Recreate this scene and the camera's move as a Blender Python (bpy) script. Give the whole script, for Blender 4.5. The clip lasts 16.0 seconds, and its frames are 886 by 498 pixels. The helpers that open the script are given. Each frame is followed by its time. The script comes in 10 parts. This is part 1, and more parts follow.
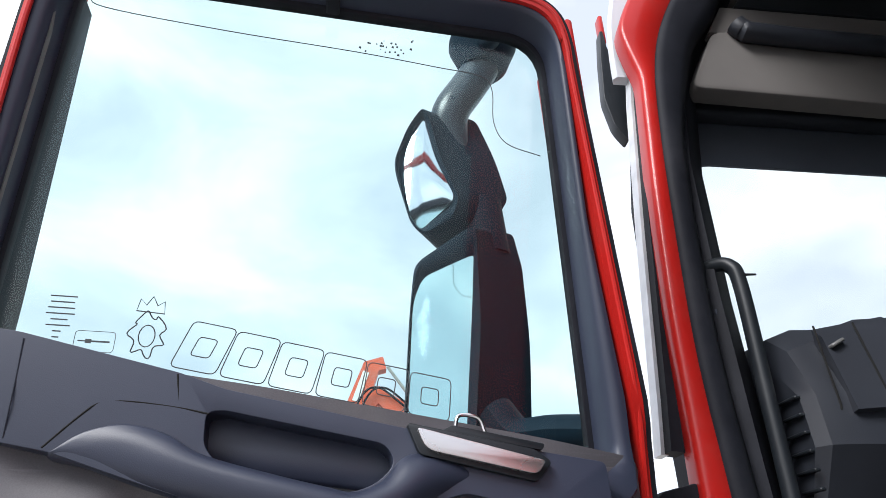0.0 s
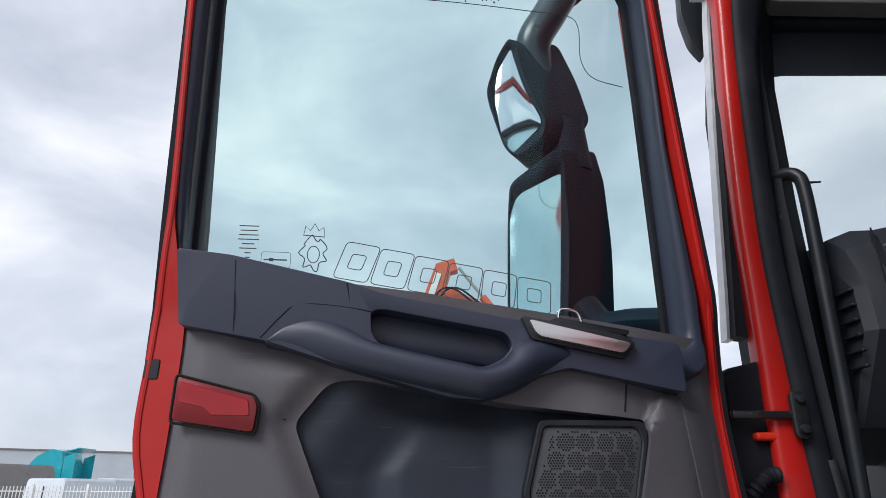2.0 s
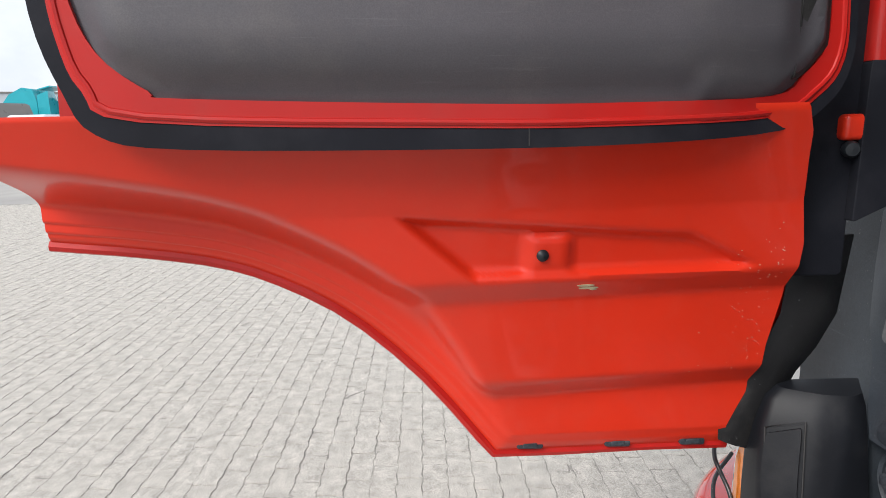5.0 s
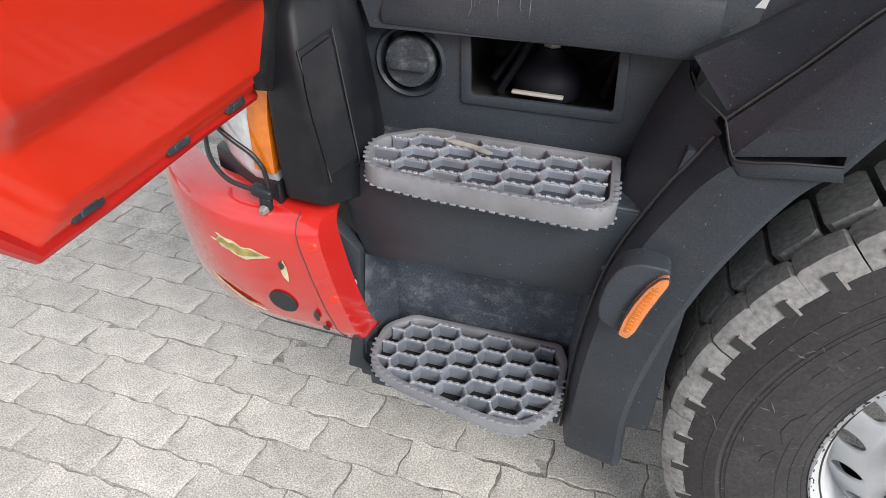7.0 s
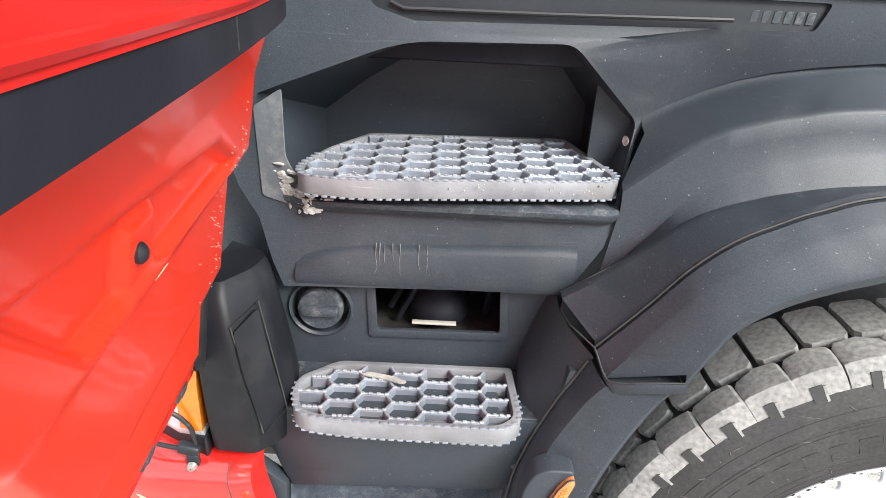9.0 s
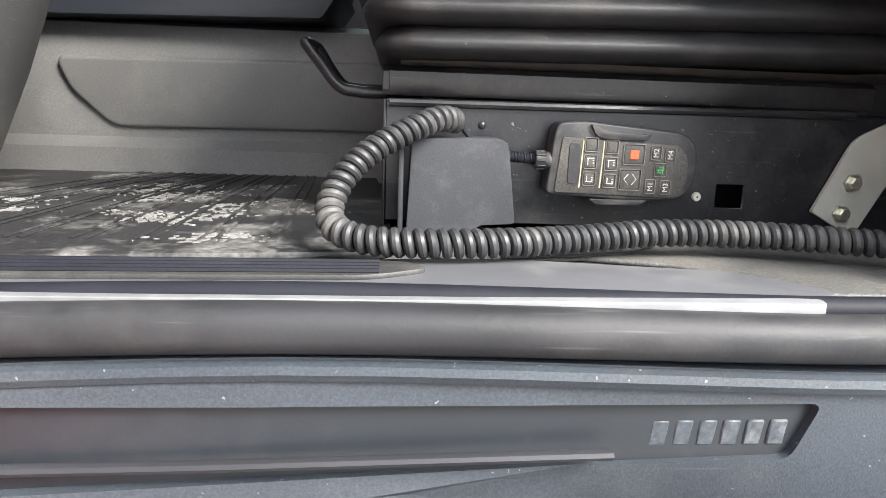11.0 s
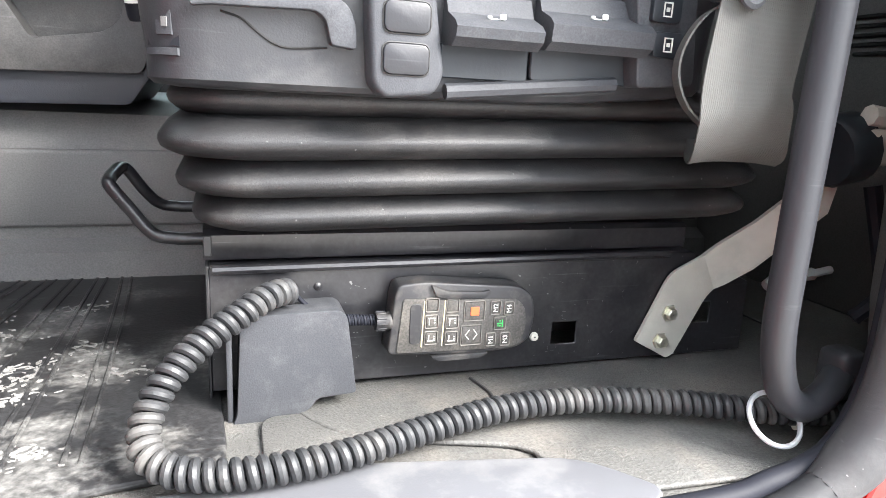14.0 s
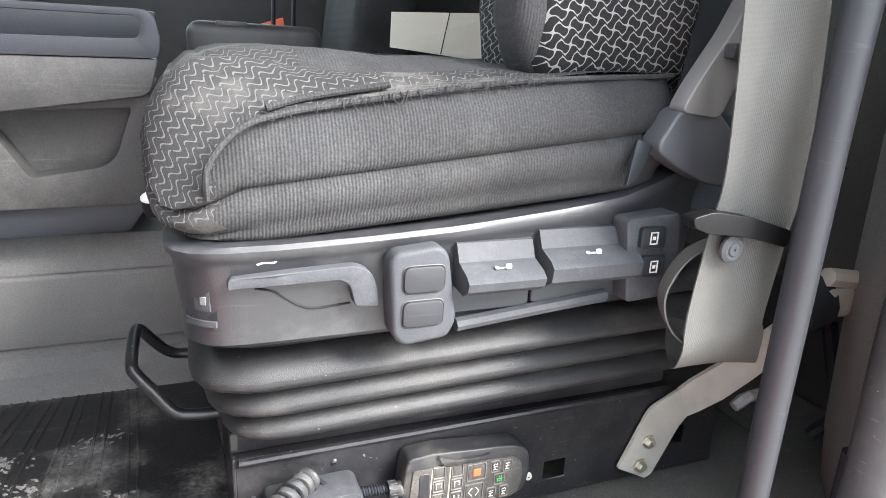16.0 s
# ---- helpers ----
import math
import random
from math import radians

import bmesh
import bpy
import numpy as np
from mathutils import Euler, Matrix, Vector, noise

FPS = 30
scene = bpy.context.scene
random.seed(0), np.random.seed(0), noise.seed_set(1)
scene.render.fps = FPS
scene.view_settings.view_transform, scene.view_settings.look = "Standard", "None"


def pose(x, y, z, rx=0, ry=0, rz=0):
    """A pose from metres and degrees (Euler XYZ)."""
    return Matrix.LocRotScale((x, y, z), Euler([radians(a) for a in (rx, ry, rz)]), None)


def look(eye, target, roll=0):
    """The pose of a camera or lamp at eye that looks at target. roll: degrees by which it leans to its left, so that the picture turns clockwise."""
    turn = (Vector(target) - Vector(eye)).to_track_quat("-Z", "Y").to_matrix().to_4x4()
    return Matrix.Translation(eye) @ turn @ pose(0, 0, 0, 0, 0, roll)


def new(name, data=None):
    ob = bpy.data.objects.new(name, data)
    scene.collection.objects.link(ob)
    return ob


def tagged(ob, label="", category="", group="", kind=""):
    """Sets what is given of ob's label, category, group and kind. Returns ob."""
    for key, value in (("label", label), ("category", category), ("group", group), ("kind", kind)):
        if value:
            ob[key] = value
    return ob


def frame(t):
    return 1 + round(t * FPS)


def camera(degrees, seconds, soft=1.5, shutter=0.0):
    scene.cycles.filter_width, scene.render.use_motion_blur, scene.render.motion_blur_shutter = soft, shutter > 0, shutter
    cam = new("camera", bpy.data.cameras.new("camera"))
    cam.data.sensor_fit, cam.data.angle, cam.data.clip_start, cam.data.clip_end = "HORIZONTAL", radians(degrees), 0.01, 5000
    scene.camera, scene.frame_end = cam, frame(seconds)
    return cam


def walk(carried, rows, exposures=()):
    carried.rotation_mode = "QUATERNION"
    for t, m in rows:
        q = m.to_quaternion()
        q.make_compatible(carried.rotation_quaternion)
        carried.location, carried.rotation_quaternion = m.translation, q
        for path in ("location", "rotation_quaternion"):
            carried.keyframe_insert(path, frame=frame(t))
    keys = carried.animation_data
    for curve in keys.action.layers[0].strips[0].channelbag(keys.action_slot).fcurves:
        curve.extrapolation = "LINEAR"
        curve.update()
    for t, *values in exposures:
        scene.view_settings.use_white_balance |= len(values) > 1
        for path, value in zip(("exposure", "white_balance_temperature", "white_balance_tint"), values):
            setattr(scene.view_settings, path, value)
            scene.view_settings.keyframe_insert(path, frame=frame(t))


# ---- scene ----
cam = camera(69.4, 16.0, soft=0.5)
PATH = [
    (0, (0.978, -0.373, 1.805), (-0.76, -0.190, 2.793), -0.4),
    (0.5, (1.12, -0.430, 1.837), (-0.612, -0.383, 2.835), -0.1),
    (1, (1.208, -0.45, 1.864), (-0.569, -0.397, 2.782), -0.2),
    (1.5, (1.196, -0.447, 1.828), (-0.62, -0.42, 2.664), -0.0),
    (2, (1.169, -0.448, 1.749), (-0.702, -0.465, 2.455), 0.3),
    (2.5, (1.151, -0.455, 1.7), (-0.787, -0.478, 2.192), 0.3),
    (3, (1.12, -0.469, 1.654), (-0.856, -0.494, 1.964), 0.2),
    (3.2, (1.105, -0.482, 1.628), (-0.878, -0.485, 1.886), -0.1),
    (5.3, (0.855, -0.504, 1.405), (-1.069, -0.346, 0.882), -0.8),
    (5.5, (0.818, -0.531, 1.387), (-1.069, -0.247, 0.787), -0.7),
    (6, (0.704, -0.653, 1.32), (-0.941, 0.136, 0.5), 0.2),
    (6.5, (0.572, -0.707, 1.272), (-0.472, 0.661, 0.253), 0.5),
    (7, (0.426, -0.699, 1.242), (-0.033, 0.853, 0.067), 1.7),
    (7.5, (0.32, -0.74, 1.269), (0.14, 0.828, 0.04), 2.3),
    (8, (0.295, -0.763, 1.334), (0.254, 0.814, 0.105), 2.6),
    (8.5, (0.297, -0.757, 1.4), (0.297, 0.911, 0.298), 2.8),
    (9, (0.304, -0.744, 1.461), (0.313, 1.064, 0.605), 3.0),
    (9.5, (0.34, -0.68, 1.517), (0.294, 1.207, 0.856), 2.4),
    (9.8, (0.355, -0.59, 1.593), (0.313, 1.294, 0.922), 1.7),
    (10, (0.392, -0.48, 1.56), (0.381, 1.449, 1.032), 2.5),
    (10.2, (0.433, -0.398, 1.586), (0.417, 1.54, 1.09), 2.3),
    (12.3, (0.673, 0.173, 1.609), (1.224, 2.066, 1.269), 2.1),
    (12.5, (0.676, 0.182, 1.617), (1.228, 2.059, 1.202), 2.5),
    (13, (0.653, 0.13, 1.639), (1.226, 1.988, 1.168), 2.5),
    (13.5, (0.616, 0.011, 1.65), (1.226, 1.866, 1.216), 2.3),
    (13.8, (0.59, -0.042, 1.681), (1.209, 1.813, 1.262), 2.5),
    (14, (0.578, -0.052, 1.755), (1.215, 1.783, 1.278), 3.2),
    (14.5, (0.563, -0.071, 1.851), (1.224, 1.758, 1.387), 3.3),
    (15, (0.552, -0.07, 1.89), (1.218, 1.736, 1.345), 3.2),
    (15.5, (0.544, -0.073, 1.914), (1.229, 1.713, 1.329), 3.0),
    (16, (0.537, -0.029, 1.968), (1.265, 1.739, 1.385), 3.1),
]
EXPOSURES = [(0.0, 0.75, 6250, 11), (0.9, 0.15, 6200, 11), (1.7, 0.1, 6200, 11), (2.5, 0.24, 6220, 11), (3.0, 0.60, 6260, 10), (3.2, 0.66, 6270, 10), (5.3, 0.48, 6500, 10), (6.2, 0.38, 6450, 10), (6.5, 0.40, 6450, 10), (6.8, 0.58, 6450, 10), (7.5, 0.8, 6450, 10), (8.0, 0.80, 6420, 9), (9.0, 1.6, 6560, 9), (9.5, 2.02, 6900, 9), (10.2, 2.25, 6800, 9), (12.5, 3.2, 6500, 10), (13.5, 3.25, 6500, 10), (14.2, 3.45, 6500, 10), (16.0, 3.4, 6500, 10)]
walk(cam, [(t, look(eye, target, roll)) for t, eye, target, roll in PATH], EXPOSURES)

# ---------------------------------------------------------------- sky and sun
world = bpy.data.worlds.new("world")
scene.world = world
world.use_nodes = True
wn, wl = world.node_tree.nodes, world.node_tree.links
wn.clear()
w_out = wn.new("ShaderNodeOutputWorld")
w_bg = wn.new("ShaderNodeBackground")
w_sky = wn.new("ShaderNodeTexSky")
w_sky.sky_type = "NISHITA"
w_sky.sun_disc = False
w_sky.sun_elevation = radians(38)
w_sky.sun_rotation = radians(133)
w_tc = wn.new("ShaderNodeTexCoord")
w_map = wn.new("ShaderNodeMapping")
w_map.inputs["Scale"].default_value = (1.0, 1.0, 2.2)
w_no = wn.new("ShaderNodeTexNoise")
w_no.inputs["Scale"].default_value = 2.6
w_no.inputs["Detail"].default_value = 7.0
w_no.inputs["Roughness"].default_value = 0.52
w_no.inputs["Distortion"].default_value = 0.35
w_ramp = wn.new("ShaderNodeValToRGB")
w_ramp.color_ramp.elements[0].position = 0.34
w_ramp.color_ramp.elements[0].color = (0.55, 0.59, 0.66, 1)
w_ramp.color_ramp.elements[1].position = 0.70
w_ramp.color_ramp.elements[1].color = (1.06, 1.05, 1.05, 1)
mid_stop = w_ramp.color_ramp.elements.new(0.52)
mid_stop.color = (0.75, 0.78, 0.84, 1)
w_mul = wn.new("ShaderNodeMix")
w_mul.data_type = "RGBA"
w_mul.blend_type = "MIX"
w_mul.inputs[0].default_value = 0.88
w_str = wn.new("ShaderNodeVectorMath")
w_str.operation = "SCALE"
w_str.inputs["Scale"].default_value = 0.10
wl.new(w_tc.outputs["Generated"], w_map.inputs["Vector"])
wl.new(w_map.outputs["Vector"], w_no.inputs["Vector"])
wl.new(w_no.outputs["Fac"], w_ramp.inputs["Fac"])
wl.new(w_sky.outputs["Color"], w_str.inputs[0])
wl.new(w_str.outputs["Vector"], w_mul.inputs[6])
wl.new(w_ramp.outputs["Color"], w_mul.inputs[7])
wl.new(w_mul.outputs[2], w_bg.inputs["Color"])
w_bg.inputs["Strength"].default_value = 1.0
wl.new(w_bg.outputs["Background"], w_out.inputs["Surface"])

sun = new("sun", bpy.data.lights.new("sun", "SUN"))
sun.data.energy = 2.6
sun.data.angle = radians(28)
sun.data.color = (1.0, 0.97, 0.93)
sun.matrix_world = look((12, -11, 13), (0, 0, 0))

# ---------------------------------------------------------------- materials
def material(name, col, rough=0.5, metal=0.0, var=0.15, scale=5.0, grain=250.0, bump=0.15, depth=0.001, coat=0.0,
             dirt=None, dirt_amount=0.0, dirt_scale=6.0, spec=0.5, random_tint=0.0, scratch=0.0, speck=0.0, fleck=0.0, fleck_scale=210.0):
    """A surface with variation at two scales, fine relief, and stains or scratches of their own shape."""
    m = bpy.data.materials.new(name)
    m.use_nodes = True
    n, l = m.node_tree.nodes, m.node_tree.links
    b = n["Principled BSDF"]
    tc = n.new("ShaderNodeTexCoord")
    big = n.new("ShaderNodeTexNoise")
    big.inputs["Scale"].default_value = scale
    big.inputs["Detail"].default_value = 5
    fine = n.new("ShaderNodeTexNoise")
    fine.inputs["Scale"].default_value = grain
    fine.inputs["Detail"].default_value = 3
    l.new(tc.outputs["Object"], big.inputs["Vector"])
    l.new(tc.outputs["Object"], fine.inputs["Vector"])
    ramp = n.new("ShaderNodeValToRGB")
    lo, hi = [tuple(max(0.0, c * f) for c in col) + (1,) for f in (1 - var, 1 + var)]
    ramp.color_ramp.elements[0].position, ramp.color_ramp.elements[1].position = 0.32, 0.68
    ramp.color_ramp.elements[0].color, ramp.color_ramp.elements[1].color = lo, hi
    l.new(big.outputs["Fac"], ramp.inputs["Fac"])
    colour = ramp.outputs["Color"]
    rough_out = None
    if dirt:
        d = n.new("ShaderNodeTexNoise")
        d.inputs["Scale"].default_value = dirt_scale
        d.inputs["Detail"].default_value = 9
        d.inputs["Roughness"].default_value = 0.68
        l.new(tc.outputs["Object"], d.inputs["Vector"])
        dr = n.new("ShaderNodeValToRGB")
        dr.color_ramp.elements[0].position = 0.50
        dr.color_ramp.elements[1].position = 0.74
        dr.color_ramp.elements[0].color = (0, 0, 0, 1)
        dr.color_ramp.elements[1].color = (dirt_amount,) * 3 + (1,)
        l.new(d.outputs["Fac"], dr.inputs["Fac"])
        mx = n.new("ShaderNodeMix")
        mx.data_type = "RGBA"
        l.new(dr.outputs["Color"], mx.inputs[0])
        l.new(colour, mx.inputs[6])
        mx.inputs[7].default_value = tuple(dirt) + (1,)
        colour = mx.outputs[2]
        ra = n.new("ShaderNodeMapRange")
        l.new(dr.outputs["Color"], ra.inputs["Value"])
        ra.inputs["To Min"].default_value = rough
        ra.inputs["To Max"].default_value = min(1.0, rough + 0.45)
        rough_out = ra.outputs["Result"]
    if scratch:
        s = n.new("ShaderNodeTexNoise")
        s.inputs["Scale"].default_value = 1.0
        s.inputs["Detail"].default_value = 6
        sm = n.new("ShaderNodeMapping")
        sm.inputs["Scale"].default_value = (9, 60, 240)
        sm.inputs["Rotation"].default_value = (0.3, 0.5, 0.2)
        l.new(tc.outputs["Object"], sm.inputs["Vector"])
        l.new(sm.outputs["Vector"], s.inputs["Vector"])
        sr = n.new("ShaderNodeValToRGB")
        sr.color_ramp.elements[0].position = 0.64
        sr.color_ramp.elements[1].position = 0.78
        sr.color_ramp.elements[0].color = (0, 0, 0, 1)
        sr.color_ramp.elements[1].color = (scratch,) * 3 + (1,)
        l.new(s.outputs["Fac"], sr.inputs["Fac"])
        mx = n.new("ShaderNodeMix")
        mx.data_type = "RGBA"
        l.new(sr.outputs["Color"], mx.inputs[0])
        l.new(colour, mx.inputs[6])
        mx.inputs[7].default_value = tuple(min(1, c * 2.2 + 0.08) for c in col) + (1,)
        colour = mx.outputs[2]
    if fleck:
        fk = n.new("ShaderNodeTexNoise")
        fk.inputs["Scale"].default_value = fleck_scale
        fk.inputs["Detail"].default_value = 1.5
        l.new(tc.outputs["Object"], fk.inputs["Vector"])
        fm = n.new("ShaderNodeMapRange")
        l.new(fk.outputs["Fac"], fm.inputs["Value"])
        fm.inputs["From Min"].default_value, fm.inputs["From Max"].default_value = 0.745, 0.760
        fm.inputs["To Max"].default_value = fleck
        mx = n.new("ShaderNodeMix")
        mx.data_type = "RGBA"
        l.new(fm.outputs["Result"], mx.inputs[0])
        l.new(colour, mx.inputs[6])
        mx.inputs[7].default_value = (0.30, 0.30, 0.295, 1)
        colour = mx.outputs[2]
    if speck:
        sk = n.new("ShaderNodeTexNoise")
        sk.inputs["Scale"].default_value = grain * 0.8
        sk.inputs["Detail"].default_value = 2
        l.new(tc.outputs["Object"], sk.inputs["Vector"])
        sm = n.new("ShaderNodeMapRange")
        l.new(sk.outputs["Fac"], sm.inputs["Value"])
        sm.inputs["From Min"].default_value, sm.inputs["From Max"].default_value = 0.3, 0.7
        sm.inputs["To Min"].default_value, sm.inputs["To Max"].default_value = 1 - speck, 1 + speck
        sc = n.new("ShaderNodeVectorMath")
        sc.operation = "SCALE"
        l.new(colour, sc.inputs[0])
        l.new(sm.outputs["Result"], sc.inputs["Scale"])
        colour = sc.outputs["Vector"]
    if random_tint:
        oi = n.new("ShaderNodeObjectInfo")
        mr = n.new("ShaderNodeMapRange")
        l.new(oi.outputs["Random"], mr.inputs["Value"])
        mr.inputs["To Min"].default_value, mr.inputs["To Max"].default_value = 1 - random_tint, 1 + random_tint
        sc = n.new("ShaderNodeVectorMath")
        sc.operation = "SCALE"
        l.new(colour, sc.inputs[0])
        l.new(mr.outputs["Result"], sc.inputs["Scale"])
        colour = sc.outputs["Vector"]
    l.new(colour, b.inputs["Base Color"])
    if rough_out is None:
        ra = n.new("ShaderNodeMapRange")
        l.new(big.outputs["Fac"], ra.inputs["Value"])
        ra.inputs["To Min"].default_value = max(0.02, rough - 0.10)
        ra.inputs["To Max"].default_value = min(1.0, rough + 0.10)
        rough_out = ra.outputs["Result"]
    l.new(rough_out, b.inputs["Roughness"])
    b.inputs["Metallic"].default_value = metal
    b.inputs["Specular IOR Level"].default_value = spec
    if coat:
        b.inputs["Coat Weight"].default_value = coat
        b.inputs["Coat Roughness"].default_value = 0.06
    if bump:
        bp = n.new("ShaderNodeBump")
        bp.inputs["Strength"].default_value = bump
        bp.inputs["Distance"].default_value = depth
        l.new(fine.outputs["Fac"], bp.inputs["Height"])
        l.new(bp.outputs["Normal"], b.inputs["Normal"])
    return m


def glass_material(name, tint, rough=0.0):
    m = bpy.data.materials.new(name)
    m.use_nodes = True
    n, l = m.node_tree.nodes, m.node_tree.links
    n.clear()
    out = n.new("ShaderNodeOutputMaterial")
    tr = n.new("ShaderNodeBsdfTransparent")
    tr.inputs["Color"].default_value = tuple(tint) + (1,)
    gl = n.new("ShaderNodeBsdfGlossy")
    gl.inputs["Roughness"].default_value = rough
    fr = n.new("ShaderNodeFresnel")
    fr.inputs["IOR"].default_value = 1.32
    mx = n.new("ShaderNodeMixShader")
    l.new(fr.outputs["Fac"], mx.inputs["Fac"])
    l.new(tr.outputs["BSDF"], mx.inputs[1])
    l.new(gl.outputs["BSDF"], mx.inputs[2])
    l.new(mx.outputs["Shader"], out.inputs["Surface"])
    return m


def woven_material(name, col, line, k, wiggle, width, dust=0.0, flank=False):
    """Upholstery with a pale meandering print on a dark weave, which runs on over front, top and side."""
    m = material(name, col, rough=0.9, var=0.2, scale=9, grain=900, bump=0.5, spec=0.2, dirt=(0.20, 0.195, 0.185), dirt_amount=dust, dirt_scale=11)
    n, l = m.node_tree.nodes, m.node_tree.links
    b = n["Principled BSDF"]
    base = b.inputs["Base Color"].links[0].from_socket
    tc = n.new("ShaderNodeTexCoord")
    sep = n.new("ShaderNodeSeparateXYZ")
    l.new(tc.outputs["Object"], sep.inputs["Vector"])

    def op(kind, a, c=None):
        q = n.new("ShaderNodeMath")
        q.operation = kind
        for i, v in enumerate((a, c)):
            if v is None:
                continue
            if isinstance(v, (int, float)):
                q.inputs[i].default_value = v
            else:
                l.new(v, q.inputs[i])
        return q.outputs[0]

    a = op("SUBTRACT", sep.outputs["Y"], op("MULTIPLY", sep.outputs["X"], 0.6))
    c = op("ADD", sep.outputs["Z"], op("MULTIPLY", sep.outputs["X"], 0.8))
    if flank:
        a, c = op("ADD", sep.outputs["X"], op("ADD", op("MULTIPLY", sep.outputs["Y"], 0.6), op("MULTIPLY", sep.outputs["Z"], 0.35))), op("SUBTRACT", sep.outputs["Z"], op("MULTIPLY", sep.outputs["X"], 0.35))
    ka, kc = op("MULTIPLY", a, k), op("MULTIPLY", c, k)
    wave1 = op("SINE", op("ADD", ka, op("MULTIPLY", op("SINE", kc), wiggle)))
    wave2 = op("SINE", op("ADD", kc, op("MULTIPLY", op("SINE", ka), wiggle)))
    if flank:
        # labyrinth of short curved strokes
        wave1 = op("ADD", op("MULTIPLY", op("SINE", ka), op("COSINE", kc)), op("ADD", op("MULTIPLY", op("SINE", kc), 0.72), op("MULTIPLY", op("COSINE", ka), 0.66)))
    on1 = op("LESS_THAN", op("ABSOLUTE", wave1), width)
    cut = op("GREATER_THAN", wave2, -0.90)
    fac = op("MULTIPLY", on1, cut)
    mx = n.new("ShaderNodeMix")
    mx.data_type = "RGBA"
    l.new(fac, mx.inputs[0])
    l.new(base, mx.inputs[6])
    mx.inputs[7].default_value = tuple(line) + (1,)
    l.new(mx.outputs[2], b.inputs["Base Color"])
    return m


def ribbed_material(name, col, k, axis, rough=0.85, speck=0.1):
    """Cloth with fine parallel ribs."""
    m = material(name, col, rough=rough, var=0.25, scale=7, grain=700, bump=0.35, spec=0.2, dirt=(0.14, 0.135, 0.13), dirt_amount=0.16, dirt_scale=9, speck=speck)
    n, l = m.node_tree.nodes, m.node_tree.links
    b = n["Principled BSDF"]
    old = b.inputs["Normal"].links[0].from_node
    tc = n.new("ShaderNodeTexCoord")
    sep = n.new("ShaderNodeSeparateXYZ")
    l.new(tc.outputs["Object"], sep.inputs["Vector"])
    mu = n.new("ShaderNodeMath")
    mu.operation = "MULTIPLY"
    l.new(sep.outputs[axis], mu.inputs[0])
    mu.inputs[1].default_value = k
    si = n.new("ShaderNodeMath")
    si.operation = "SINE"
    l.new(mu.outputs[0], si.inputs[0])
    bp = n.new("ShaderNodeBump")
    bp.inputs["Strength"].default_value = 0.22
    bp.inputs["Distance"].default_value = 0.0010
    l.new(si.outputs[0], bp.inputs["Height"])
    l.new(old.outputs["Normal"], bp.inputs["Normal"])
    l.new(bp.outputs["Normal"], b.inputs["Normal"])
    return m


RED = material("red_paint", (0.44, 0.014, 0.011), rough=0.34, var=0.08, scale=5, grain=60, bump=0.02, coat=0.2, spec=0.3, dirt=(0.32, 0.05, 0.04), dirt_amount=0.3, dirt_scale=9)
# same paint as RED, with brighter light put into its colour; faint dust
RED_LIT = material("red_paint_lit", (0.66, 0.030, 0.010), rough=0.34, var=0.06, scale=4, grain=80, bump=0.02, coat=0.3, spec=0.35, dirt=(0.60, 0.16, 0.10), dirt_amount=0.05, dirt_scale=30)
RED_GLOSS = material("glossy_red_paint", (0.50, 0.016, 0.012), rough=0.22, var=0.05, scale=5, grain=60, bump=0.01, coat=1.0, spec=0.5, dirt=(0.40, 0.06, 0.05), dirt_amount=0.2, dirt_scale=14)
CHIP = material("bare_metal_chip", (0.55, 0.50, 0.32), rough=0.6, var=0.25, scale=60, bump=0.2)
SPECK = material("sandy_specks", (0.50, 0.33, 0.24), rough=0.8, var=0.2, scale=60, bump=0)
PRIMER = material("primer_scrape", (0.30, 0.24, 0.07), rough=0.7, var=0.5, scale=45, grain=120, bump=0.4)
BLACK = material("black_grained_plastic", (0.031, 0.038, 0.047), spec=0.36, speck=0.22, rough=0.46, var=0.25, scale=3.5, grain=650, bump=0.35, depth=0.0006, dirt=(0.11, 0.112, 0.112), dirt_amount=0.2, dirt_scale=5, scratch=0.15, fleck=0.4)
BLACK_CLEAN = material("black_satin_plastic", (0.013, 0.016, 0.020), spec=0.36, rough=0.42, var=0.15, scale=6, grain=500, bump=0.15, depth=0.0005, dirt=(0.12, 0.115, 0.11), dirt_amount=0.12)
BLACK_DIRTY = material("black_plastic_muddy", (0.034, 0.041, 0.050), spec=0.45, rough=0.55, var=0.25, scale=9, grain=300, bump=0.35, dirt=(0.22, 0.225, 0.23), dirt_amount=0.5, dirt_scale=34, scratch=0.5, speck=0.35, fleck=0.7, fleck_scale=160)
RUBBER = material("black_rubber", (0.012, 0.013, 0.018), rough=0.6, spec=0.15, var=0.2, scale=12, grain=300, bump=0.15, dirt=(0.08, 0.078, 0.078), dirt_amount=0.12)
SEAL = material("sill_rubber", (0.019, 0.0195, 0.022), rough=0.55, spec=0.3, var=0.25, scale=9, grain=300, bump=0.2, dirt=(0.09, 0.088, 0.085), dirt_amount=0.35, dirt_scale=7, scratch=0.4)
DUSTY_SEAL = material("dusty_grey_rubber", (0.044, 0.044, 0.046), rough=0.6, spec=0.3, var=0.25, scale=9, grain=300, bump=0.2, dirt=(0.14, 0.137, 0.133), dirt_amount=0.5, dirt_scale=7, scratch=0.5, fleck=0.4)
